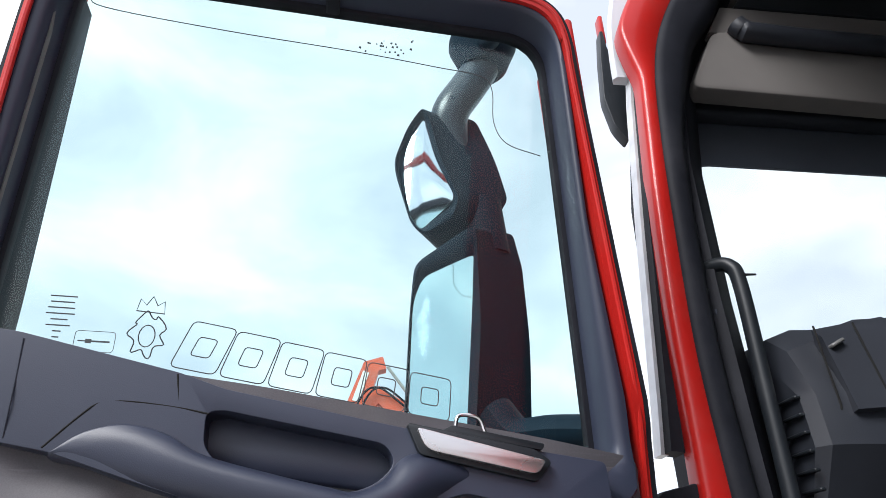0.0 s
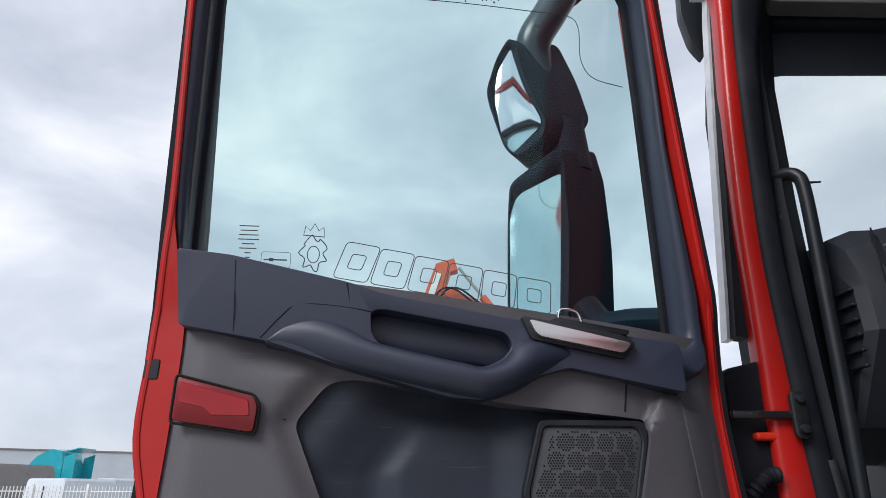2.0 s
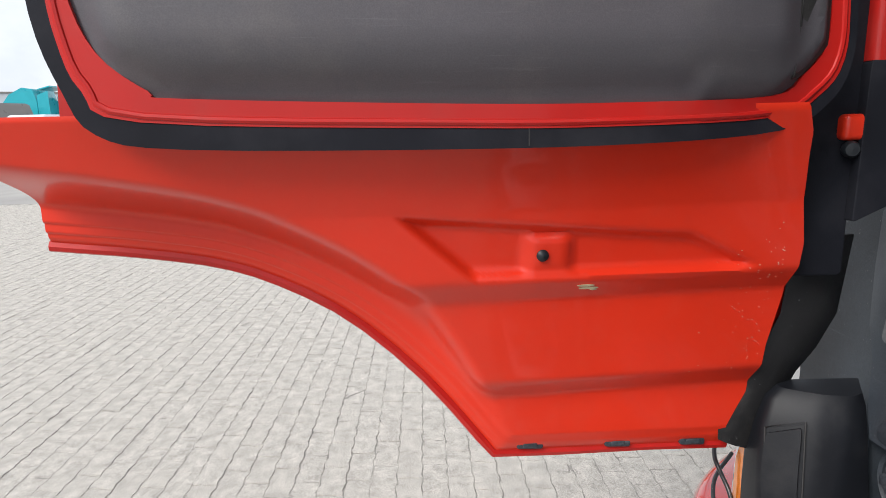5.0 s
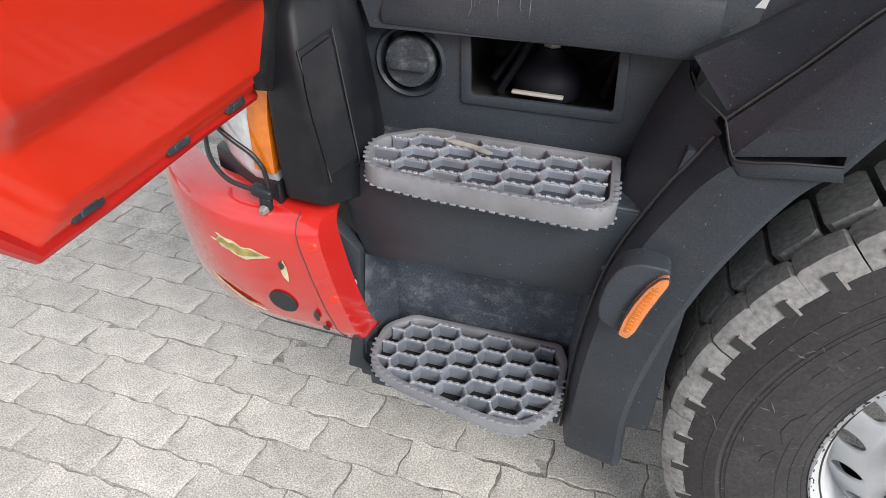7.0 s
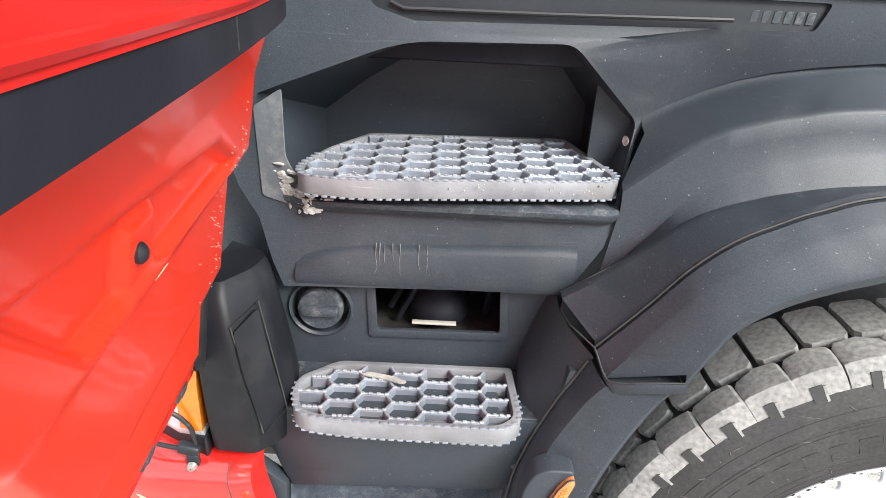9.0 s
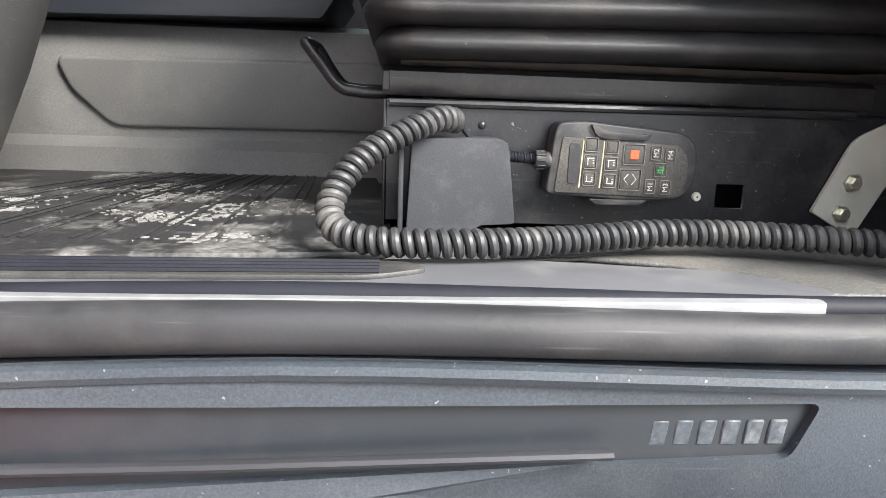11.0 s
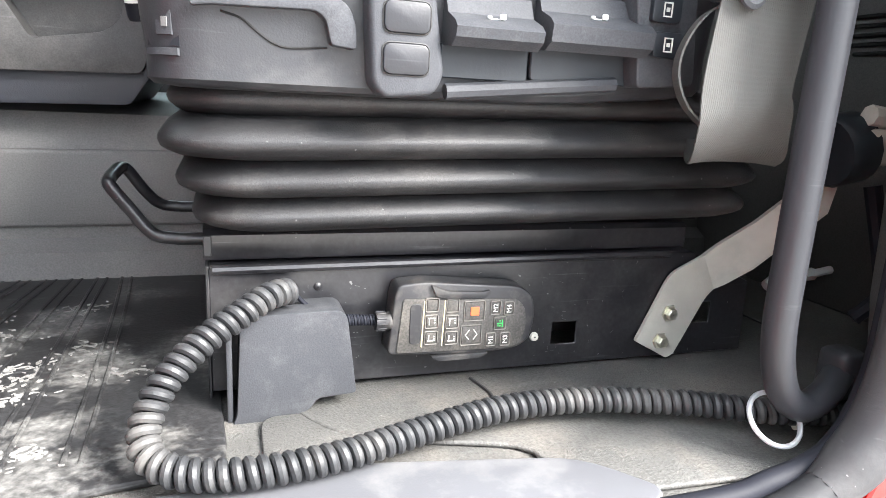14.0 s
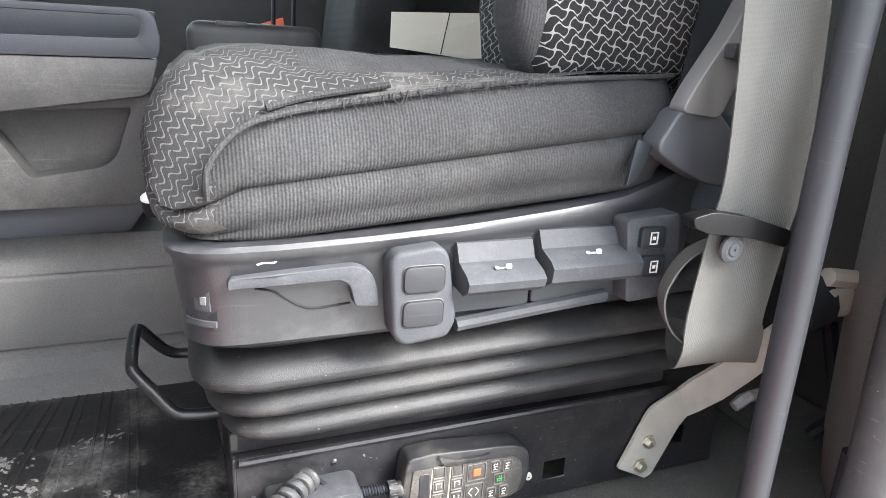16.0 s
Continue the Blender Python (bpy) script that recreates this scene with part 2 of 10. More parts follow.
BELLOWS = material("black_rubber_bellows", (0.015, 0.015, 0.016), spec=0.37, fleck=0.25, speck=0.35, rough=0.44, var=0.2, scale=10, grain=900, bump=0.5, depth=0.0006, dirt=(0.15, 0.14, 0.13), dirt_amount=0.25, dirt_scale=9)
TYRE = material("tyre_rubber", (0.027, 0.026, 0.027), speck=0.25, rough=0.7, var=0.2, scale=7, grain=240, bump=0.35, dirt=(0.085, 0.080, 0.074), dirt_amount=0.40, dirt_scale=6, scratch=0.3)
TREAD = material("tread_dusty", (0.27, 0.268, 0.258), speck=0.28, rough=0.9, var=0.12, scale=9, grain=160, bump=0.5, depth=0.0015, dirt=(0.10, 0.097, 0.092), dirt_amount=0.35, dirt_scale=16, scratch=0.15)
TRIM = material("warm_grey_door_plastic", (0.084, 0.080, 0.090), speck=0.10, rough=0.55, var=0.06, scale=4, grain=800, bump=0.35, depth=0.0005, dirt=(0.22, 0.20, 0.18), dirt_amount=0.18, dirt_scale=7, scratch=0.15)
NAVY = material("blue_black_soft_plastic", (0.027, 0.033, 0.056), rough=0.42, var=0.10, scale=4, grain=900, bump=0.3, depth=0.0004)
POCKET = material("charcoal_pocket_plastic", (0.025, 0.031, 0.045), spec=0.3, rough=0.55, var=0.15, scale=4, grain=800, bump=0.3, depth=0.0005, scratch=0.3)
GRILLE = material("grey_black_speaker_mesh", (0.050, 0.053, 0.060), rough=0.5, var=0.12, scale=9, grain=800, bump=0.2, depth=0.0004)
HOLE = material("open_perforation", (0.004, 0.004, 0.004), rough=0.9, var=0.1, scale=60, bump=0)
LINER = material("grey_headliner", (0.105, 0.097, 0.092), rough=0.95, var=0.10, scale=6, grain=700, bump=0.3)
DASH = material("dark_dashboard_plastic", (0.022, 0.025, 0.033), rough=0.48, var=0.18, scale=4, grain=700, bump=0.35, depth=0.0006)
CABGREY = material("grey_interior_plastic", (0.031, 0.031, 0.031), speck=0.2, rough=0.5, var=0.15, scale=3, grain=700, bump=0.3, depth=0.0005, dirt=(0.17, 0.16, 0.15), dirt_amount=0.4, dirt_scale=5, scratch=0.2)
MATRUB = material("black_floor_rubber", (0.017, 0.017, 0.018), speck=0.4, rough=0.5, var=0.2, scale=8, grain=250, bump=0.3, dirt=(0.23, 0.226, 0.214), dirt_amount=0.85, dirt_scale=11, scratch=0.6)
STRIP = material("pale_sill_strip", (0.165, 0.169, 0.177), rough=0.45, var=0.2, scale=25, grain=300, bump=0.2, dirt=(0.2, 0.19, 0.18), dirt_amount=0.4, dirt_scale=15)
TUNNEL = material("grey_tunnel_plastic", (0.125, 0.123, 0.120), speck=0.15, rough=0.6, var=0.12, scale=3, grain=600, bump=0.3, depth=0.0005, dirt=(0.24, 0.23, 0.21), dirt_amount=0.4, dirt_scale=5)
VINYL = material("grey_floor_vinyl", (0.080, 0.079, 0.075), speck=0.22, rough=0.6, var=0.22, scale=9, grain=480, bump=0.9, depth=0.0012, dirt=(0.15, 0.128, 0.105), dirt_amount=0.55, dirt_scale=9, scratch=0.15, fleck=0.35)
SILLPAD = material("blue_grey_sill_plastic", (0.088, 0.090, 0.098), rough=0.42, var=0.08, scale=5, grain=800, bump=0.2, depth=0.0004, dirt=(0.36, 0.35, 0.33), dirt_amount=0.4, dirt_scale=9)
ALU = material("cast_aluminium", (0.29, 0.32, 0.37), rough=0.48, metal=0.55, var=0.28, scale=16, grain=220, bump=0.4, dirt=(0.22, 0.215, 0.205), dirt_amount=0.6, dirt_scale=14)
RIM = material("dusty_cast_rim", (0.235, 0.243, 0.26), rough=0.62, metal=0.3, var=0.25, scale=14, grain=220, bump=0.35, dirt=(0.235, 0.228, 0.215), dirt_amount=0.6, dirt_scale=9, scratch=0.3)
ALU_WORN = material("worn_aluminium", (0.47, 0.495, 0.53), rough=0.40, metal=0.55, var=0.22, scale=30, grain=260, bump=0.3, dirt=(0.25, 0.245, 0.235), dirt_amount=0.6, dirt_scale=30)
BRACKET = material("galvanised_bracket", (0.50, 0.485, 0.43), rough=0.55, metal=0.25, var=0.14, scale=14, grain=300, bump=0.2, dirt=(0.26, 0.25, 0.22), dirt_amount=0.4, dirt_scale=12)
ALU_BRIGHT = material("bright_aluminium", (0.72, 0.73, 0.74), rough=0.42, metal=0.5, var=0.12, scale=20, grain=200, bump=0.2)
STEEL = material("brushed_steel", (0.40, 0.40, 0.37), rough=0.42, metal=0.85, var=0.15, scale=25, grain=150, bump=0.15, dirt=(0.20, 0.19, 0.16), dirt_amount=0.4, dirt_scale=10)
ZINC = material("zinc_bolt", (0.62, 0.60, 0.50), rough=0.35, metal=0.9, var=0.15, scale=60)
CHROME = material("satin_chrome", (0.72, 0.70, 0.70), rough=0.16, metal=1.0, var=0.05, scale=10, bump=0.02)
SATIN = material("satin_silver", (0.62, 0.60, 0.60), rough=0.28, metal=0.9, var=0.05, scale=10, bump=0.05)
BLACKSTEEL = material("black_painted_steel", (0.014, 0.014, 0.016), spec=0.5, fleck=0.4, speck=0.25, rough=0.30, var=0.25, scale=6, grain=300, bump=0.08, dirt=(0.13, 0.125, 0.12), dirt_amount=0.18, dirt_scale=11, scratch=0.5)
POLE = material("dark_grey_coated_tube", (0.024, 0.025, 0.029), spec=0.35, rough=0.46, var=0.15, scale=5, grain=500, bump=0.1, scratch=0.2)
KEYRING = material("worn_key_border", (0.16, 0.15, 0.135), rough=0.6, var=0.35, scale=80, bump=0.1)
HOSE = material("grey_black_hose", (0.024, 0.025, 0.027), rough=0.48, var=0.2, scale=20, grain=400, bump=0.2, dirt=(0.20, 0.19, 0.175), dirt_amount=0.5, dirt_scale=12)
COVER = material("dark_grey_cover", (0.043, 0.045, 0.050), speck=0.15, spec=0.16, rough=0.55, var=0.08, scale=8, grain=900, bump=0.35, depth=0.0004, dirt=(0.2, 0.2, 0.2), dirt_amount=0.15, dirt_scale=30)
REMOTE = material("black_remote_casing", (0.022, 0.022, 0.024), rough=0.5, var=0.2, scale=20, grain=900, bump=0.35, depth=0.0004, dirt=(0.17, 0.155, 0.135), dirt_amount=0.4, dirt_scale=35)
KEYPAD = material("worn_keypad", (0.055, 0.052, 0.048), speck=0.35, rough=0.6, var=0.2, scale=40, grain=600, bump=0.2, dirt=(0.16, 0.145, 0.12), dirt_amount=0.5, dirt_scale=45)
ORANGE_KEY = material("orange_red_button", (0.85, 0.12, 0.04), rough=0.5, var=0.08, scale=40)
GREEN_KEY = material("green_print", (0.03, 0.50, 0.10), rough=0.5, var=0.1, scale=40)
PRINT = material("pale_print", (0.55, 0.54, 0.50), rough=0.6, var=0.15, scale=60)
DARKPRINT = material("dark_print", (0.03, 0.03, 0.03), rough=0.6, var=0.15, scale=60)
BELT = ribbed_material("seat_belt_webbing", (0.075, 0.075, 0.071), 3800, "X", 0.6, 0.0)
STALK = material("grey_stalk_plastic", (0.13, 0.13, 0.128), rough=0.45, var=0.1, scale=8, grain=500, bump=0.15)
PILLARGREY = material("dark_grey_pillar_plastic", (0.20, 0.19, 0.18), speck=0.25, rough=0.55, var=0.2, scale=4, grain=600, bump=0.4, depth=0.0006, dirt=(0.15, 0.14, 0.13), dirt_amount=0.4, dirt_scale=7)
CLOTH = ribbed_material("ribbed_seat_cloth", (0.026, 0.0265, 0.028), 2400, "X", 0.85, 0.3)
WEAVE_FRONT = woven_material("printed_seat_front", (0.022, 0.022, 0.023), (0.080, 0.080, 0.078), 420, 1.5, 0.30, 0.35)
WEAVE_TOP = woven_material("printed_seat_top", (0.022, 0.022, 0.023), (0.070, 0.070, 0.068), 420, 1.5, 0.28, 0.55)
WEAVE_BACK = woven_material("printed_seat_back", (0.012, 0.012, 0.013), (0.19, 0.19, 0.185), 440, 1.5, 0.30, 0.0, True)
PANE = glass_material("tinted_pane", (0.84, 0.94, 0.93))
CLEAR = glass_material("clear_pane", (0.93, 0.96, 0.95))
MIRROR = material("mirror_glass", (0.80, 0.84, 0.88), rough=0.015, metal=1.0, var=0.01, bump=0)
DECAL = material("etched_outline", (0.05, 0.055, 0.06), rough=0.6, var=0.1)
REFLECTOR = material("red_reflector", (0.30, 0.012, 0.016), spec=0.3, rough=0.18, var=0.10, scale=30, grain=500, bump=0.2, coat=0.3)
REFLECTOR_DARK = material("dark_red_lens", (0.17, 0.010, 0.013), spec=0.3, rough=0.2, var=0.10, scale=30, grain=500, bump=0.2, coat=0.3)
NICK = material("nicked_rubber", (0.10, 0.097, 0.092), rough=0.9, var=0.5, scale=40, grain=200, bump=0.2)
AMBER_PALE = material("pale_amber_lens", (0.60, 0.20, 0.065), rough=0.25, var=0.15, scale=40, bump=0.1, dirt=(0.35, 0.22, 0.15), dirt_amount=0.4, dirt_scale=30)
AMBER_DEEP = material("deep_amber_lens", (0.30, 0.05, 0.004), rough=0.2, var=0.1, scale=60, bump=0.1, coat=0.6)
AMBER = material("amber_lens", (0.58, 0.15, 0.008), rough=0.15, var=0.15, scale=60, grain=300, bump=0.2, coat=0.8)
LENS = material("clear_lamp_lens", (0.65, 0.68, 0.70), rough=0.10, var=0.2, scale=30, grain=200, bump=0.1, coat=0.9)
WHITE = material("white_wheel_paint", (0.56, 0.575, 0.59), rough=0.38, var=0.05, scale=6, grain=150, bump=0.08, coat=0.2, dirt=(0.30, 0.28, 0.25), dirt_amount=0.35, dirt_scale=12)
BOLTCAP = material("dark_nut_cap", (0.035, 0.037, 0.042), rough=0.4, var=0.2, scale=30, grain=300, bump=0.1)
ENGINE = material("oily_engine_parts", (0.030, 0.028, 0.026), rough=0.55, var=0.5, scale=25, grain=150, bump=0.3, dirt=(0.20, 0.18, 0.15), dirt_amount=0.4, dirt_scale=30)
PAPER = material("cream_board", (0.62, 0.60, 0.52), rough=0.8, var=0.04, scale=6)
PAVER = material("grey_concrete_paver", (0.45, 0.425, 0.385), rough=0.92, var=0.16, scale=14, grain=300, bump=0.9, depth=0.003, dirt=(0.24, 0.225, 0.20), dirt_amount=0.55, dirt_scale=24, random_tint=0.09, speck=0.40)
JOINT = material("sandy_joint", (0.29, 0.275, 0.25), speck=0.35, rough=0.95, var=0.35, scale=9, grain=160, bump=0.9, depth=0.004, dirt=(0.10, 0.09, 0.08), dirt_amount=0.6, dirt_scale=2.6)
YARD = material("far_paving", (0.31, 0.30, 0.285), rough=0.9, var=0.14, scale=0.35, grain=12, bump=0.3, depth=0.004, dirt=(0.22, 0.21, 0.19), dirt_amount=0.5, dirt_scale=0.8)
FENCE = material("white_fence_paint", (0.72, 0.72, 0.70), rough=0.5, var=0.08, scale=3)
CONCRETE = material("concrete_foot", (0.22, 0.21, 0.19), rough=0.9, var=0.2, scale=6, grain=80, bump=0.4)
VAN_WHITE = material("white_van_paint", (0.66, 0.70, 0.75), rough=0.3, var=0.04, scale=2, coat=0.4, bump=0.02)
VAN_GREY = material("grey_van_paint", (0.20, 0.185, 0.17), rough=0.3, var=0.05, scale=2, coat=0.4, bump=0.02)
TEAL = material("teal_cab_paint", (0.02, 0.36, 0.43), rough=0.3, var=0.06, scale=2, coat=0.5, bump=0.02)
DARKGLASS = material("dark_vehicle_glass", (0.02, 0.025, 0.03), rough=0.08, var=0.1, coat=0.5, bump=0)
YELLOW = material("yellow_plate", (0.70, 0.52, 0.05), rough=0.5, var=0.05)
WALL = material("pale_grey_cladding", (0.52, 0.56, 0.60), rough=0.6, var=0.06, scale=0.4)
EXCAVATOR = material("orange_red_machine_paint", (0.60, 0.10, 0.045), rough=0.45, var=0.12, scale=1.5, grain=20, bump=0.1, dirt=(0.30, 0.20, 0.15), dirt_amount=0.4, dirt_scale=2)

# ---------------------------------------------------------------- mesh helpers
def finish(bm, name, mat, smooth=38.0):
    bmesh.ops.remove_doubles(bm, verts=bm.verts, dist=1e-5)
    bmesh.ops.recalc_face_normals(bm, faces=bm.faces)
    me = bpy.data.meshes.new(name)
    bm.to_mesh(me)
    bm.free()
    me.materials.append(mat)
    if smooth:
        for p in me.polygons:
            p.use_smooth = True
        me.set_sharp_from_angle(angle=radians(smooth))
    return me


def thing(name, base, label, category, group="", kind="", m=None):
    """An Empty at a thing's base, which its parts hang from."""
    ob = new(name)
    ob.empty_display_size = 0.05
    ob.matrix_world = m if m is not None else Matrix.Translation(base)
    return tagged(ob, label, category, group, kind)


def part(name, bm, mat, parent, label="", local=False, smooth=38.0):
    """Links a bmesh as one mesh object under a thing or a part. local: the mesh is in the parent's own axes, otherwise in the world's."""
    ob = new(name, finish(bm, name, mat, smooth))
    ob.parent = parent
    if not local:
        top = Matrix.Identity(4)
        chain = parent
        while chain is not None:
            top = chain.matrix_basis @ top if chain.parent is None else chain.matrix_parent_inverse @ chain.matrix_basis @ top
            chain = chain.parent
        ob.matrix_parent_inverse = top.inverted()
    return tagged(ob, label)


def solo(name, bm, mat, label, category, group="", kind="", smooth=38.0):
    return tagged(new(name, finish(bm, name, mat, smooth)), label, category, group, kind)


def bevel(bm, width, seg=2, angle=28.0, limit=None):
    edges = [e for e in bm.edges if len(e.link_faces) == 2 and e.calc_face_angle(0) > radians(angle) and (limit is None or limit(e))]
    if width and edges:
        bmesh.ops.bevel(bm, geom=edges, offset=width, segments=seg, profile=0.5, affect="EDGES", clamp_overlap=True)


def rounded(pts, r, n=4):
    """A polygon with its corners rounded off by about r (one radius or one a corner)."""
    out = []
    k = len(pts)
    for i in range(k):
        p0, p, p1 = (Vector(pts[(i + j) % k]) for j in (-1, 0, 1))
        rad = r[i] if isinstance(r, (list, tuple)) else r
        a, b = p0 - p, p1 - p
        cut = min(rad, a.length * 0.48, b.length * 0.48)
        if cut < 1e-4:
            out.append(tuple(p))
            continue
        s, e = p + a.normalized() * cut, p + b.normalized() * cut
        for j in range(n + 1):
            t = j / n
            out.append(tuple((1 - t) ** 2 * s + 2 * t * (1 - t) * p + t * t * e))
    return out


def curve(pts, n=6, closed=False):
    """A smooth line through points (Catmull-Rom)."""
    q = [Vector(p) for p in pts]
    k = len(q)
    out = []
    last = k if closed else k - 1
    for i in range(last):
        p0 = q[(i - 1) % k] if closed or i > 0 else q[0] * 2 - q[1]
        p1, p2 = q[i], q[(i + 1) % k]
        p3 = q[(i + 2) % k] if closed or i + 2 < k else q[-1] * 2 - q[-2]
        for j in range(n):
            t = j / n
            out.append(0.5 * ((2 * p1) + (p2 - p0) * t + (2 * p0 - 5 * p1 + 4 * p2 - p3) * t * t + (3 * p1 - p0 - 3 * p2 + p3) * t ** 3))
    if not closed:
        out.append(q[-1])
    return [tuple(v) for v in out]


def slab(pts, d0, d1, holes=(), bev=0.0, seg=2, put=None, cuts_a=(), cuts_b=(), bm=None):
    """A plate from a flat outline (a, b), d0 to d1 thick, with holes through it; put maps (a, b, d) to its place."""
    w = bmesh.new()
    loops = [pts, *holes]
    if not holes:
        w.faces.new([w.verts.new((p[0], p[1], 0)) for p in pts])
    else:
        for lp in loops:
            vs = [w.verts.new((p[0], p[1], 0)) for p in lp]
            for i in range(len(vs)):
                w.edges.new((vs[i], vs[(i + 1) % len(vs)]))
        bmesh.ops.triangle_fill(w, use_beauty=True, use_dissolve=False, edges=w.edges[:], normal=(0, 0, 1))
    for axis, cuts in ((0, cuts_a), (1, cuts_b)):
        for c in cuts:
            co, no = [0, 0, 0], [0, 0, 0]
            co[axis], no[axis] = c, 1
            bmesh.ops.bisect_plane(w, geom=w.verts[:] + w.edges[:] + w.faces[:], plane_co=co, plane_no=no)
    bmesh.ops.recalc_face_normals(w, faces=w.faces)
    got = bmesh.ops.extrude_face_region(w, geom=w.faces[:])
    bmesh.ops.translate(w, vec=(0, 0, d1 - d0), verts=[g for g in got["geom"] if isinstance(g, bmesh.types.BMVert)])
    bmesh.ops.translate(w, vec=(0, 0, d0), verts=w.verts)
    bmesh.ops.recalc_face_normals(w, faces=w.faces)
    bevel(w, bev, seg)
    if put:
        for v in w.verts:
            v.co = put(*v.co)
    if bm is None:
        return w
    return join(bm, w)


def join(bm, other):
    tmp = bpy.data.meshes.new("tmp")
    other.to_mesh(tmp)
    other.free()
    bm.from_mesh(tmp)
    bpy.data.meshes.remove(tmp)
    return bm


def block(bm, c, s, bev=0.0, seg=2, m=None):
    w = bmesh.new()
    bmesh.ops.create_cube(w, size=1.0)
    for v in w.verts:
        v.co = Vector((v.co.x * s[0], v.co.y * s[1], v.co.z * s[2]))
    bevel(w, bev, seg)
    for v in w.verts:
        v.co = (m @ v.co if m is not None else v.co) + Vector(c)
    return join(bm, w)


def loft(bm, rings, closed=True, caps=True):
    rows = [[bm.verts.new(p) for p in r] for r in rings]
    k = len(rows[0])
    for a, b in zip(rows, rows[1:]):
        for i in range(k if closed else k - 1):
            j = (i + 1) % k
            bm.faces.new((a[i], a[j], b[j], b[i]))
    if caps and closed:
        bm.faces.new(rows[0][::-1])
        bm.faces.new(rows[-1])
    return bm


def tube(bm, pts, r, n=10, closed=False, caps=True, flat=1.0):
    """A round bar along a line; r is one radius or one a point; flat squeezes it."""
    q = [Vector(p) for p in pts]
    k = len(q)
    rings, normal = [], None
    for i in range(k):
        if closed:
            t = (q[(i + 1) % k] - q[i - 1]).normalized()
        else:
            t = (q[min(i + 1, k - 1)] - q[max(i - 1, 0)]).normalized()
        if normal is None:
            normal = t.cross(Vector((0, 0, 1)) if abs(t.z) < 0.9 else Vector((1, 0, 0))).normalized()
        normal = (normal - t * normal.dot(t)).normalized()
        other = t.cross(normal)
        rad = r[i] if isinstance(r, (list, tuple)) else r
        rings.append([q[i] + (normal * math.cos(a) + other * math.sin(a) * flat) * rad for a in (2 * math.pi * j / n for j in range(n))])
    if closed:
        rings.append(rings[0])
    return loft(bm, rings, True, caps and not closed)


def lathe(bm, prof, origin, axis, n=24, caps=False):
    """A turned body: prof is rows of (radius, height along the axis)."""
    ax = Vector(axis).normalized()
    u = ax.cross(Vector((0, 0, 1)) if abs(ax.z) < 0.9 else Vector((1, 0, 0))).normalized()
    w = ax.cross(u)
    o = Vector(origin)
    rings = []
    for r, h in prof:
        r = max(r, 1e-4)
        rings.append([o + ax * h + (u * math.cos(a) + w * math.sin(a)) * r for a in (2 * math.pi * j / n for j in range(n))])
    return loft(bm, rings, True, caps)


def ribbon(bm, pts, across, width, thick):
    """A flat band along a line. across: the band's width direction, one or one a point."""
    q = [Vector(p) for p in pts]
    rings = []
    for i, p in enumerate(q):
        t = (q[min(i + 1, len(q) - 1)] - q[max(i - 1, 0)]).normalized()
        a = Vector(across[i] if isinstance(across, list) else across)
        a = (a - t * a.dot(t)).normalized()
        nrm = t.cross(a)
        rings.append([p + a * (sx * width / 2) + nrm * (sn * thick / 2) for sx, sn in ((-1, -1), (1, -1), (1, 1), (-1, 1))])
    return loft(bm, rings)


def smooth_step(a, b, x):
    t = min(1.0, max(0.0, (x - a) / (b - a)))
    return t * t * (3 - 2 * t)


def lerp_table(table, x):
    """Straight-line values between rows (x, value)."""
    if x <= table[0][0]:
        return table[0][1]
    for (x0, y0), (x1, y1) in zip(table, table[1:]):
        if x <= x1:
            return y0 + (y1 - y0) * (x - x0) / (x1 - x0)
    return table[-1][1]


def lettering(text, size, depth, m):
    """Raised letters as a bmesh, at the pose m."""
    cu = bpy.data.curves.new("letters", "FONT")
    cu.body, cu.size, cu.extrude, cu.align_x, cu.align_y = text, size, depth, "CENTER", "CENTER"
    ob = bpy.data.objects.new("letters", cu)
    scene.collection.objects.link(ob)
    me = bpy.data.meshes.new_from_object(ob.evaluated_get(bpy.context.evaluated_depsgraph_get()))
    w = bmesh.new()
    w.from_mesh(me)
    bmesh.ops.transform(w, matrix=m, verts=w.verts)
    bpy.data.objects.remove(ob)
    bpy.data.curves.remove(cu)
    bpy.data.meshes.remove(me)
    return w


def XZ(y0=0.0, fn=None):
    """Maps an outline (x, z) to the truck's side, d inwards."""
    if fn:
        return lambda a, b, d: Vector((a, fn(a, b) + d, b))
    return lambda a, b, d: Vector((a, y0 + d, b))


def XY(z0):
    return lambda a, b, d: Vector((a, b, z0 + d))


def YZ(x0):
    return lambda a, b, d: Vector((x0 + d, a, b))


def arc(cx, cy, r, a0, a1, n):
    return [(cx + r * math.cos(radians(a0 + (a1 - a0) * i / n)), cy + r * math.sin(radians(a0 + (a1 - a0) * i / n))) for i in range(n + 1)]


def oblong(x0, x1, y0, y1, r, n=4):
    return rounded([(x0, y0), (x1, y0), (x1, y1), (x0, y1)], r, n)

# ---------------------------------------------------------------- the open cab door (u outwards from the hinge, v towards the cab's inside, w up)
DOOR = Matrix.Translation((0.0, 0.10, 0.0)) @ Matrix(((math.sin(radians(5)), math.cos(radians(5)), 0, 0),
                                                    (-math.cos(radians(5)), math.sin(radians(5)), 0, 0), (0, 0, 1, 0), (0, 0, 0, 1)))
LEAN = 0.17


def tip(w):
    """How far the window frame leans inwards at a height."""
    return LEAN * max(0.0, w - 2.0) + 0.0


def UW(lean=True):
    return lambda a, b, d: Vector((a, d + (tip(b) if lean else 0.0), b))


def inset(u, w):
    """The inner panel lies back towards the hinge."""
    return -0.040 * smooth_step(0.34, 0.10, u) * smooth_step(2.06, 1.90, w)


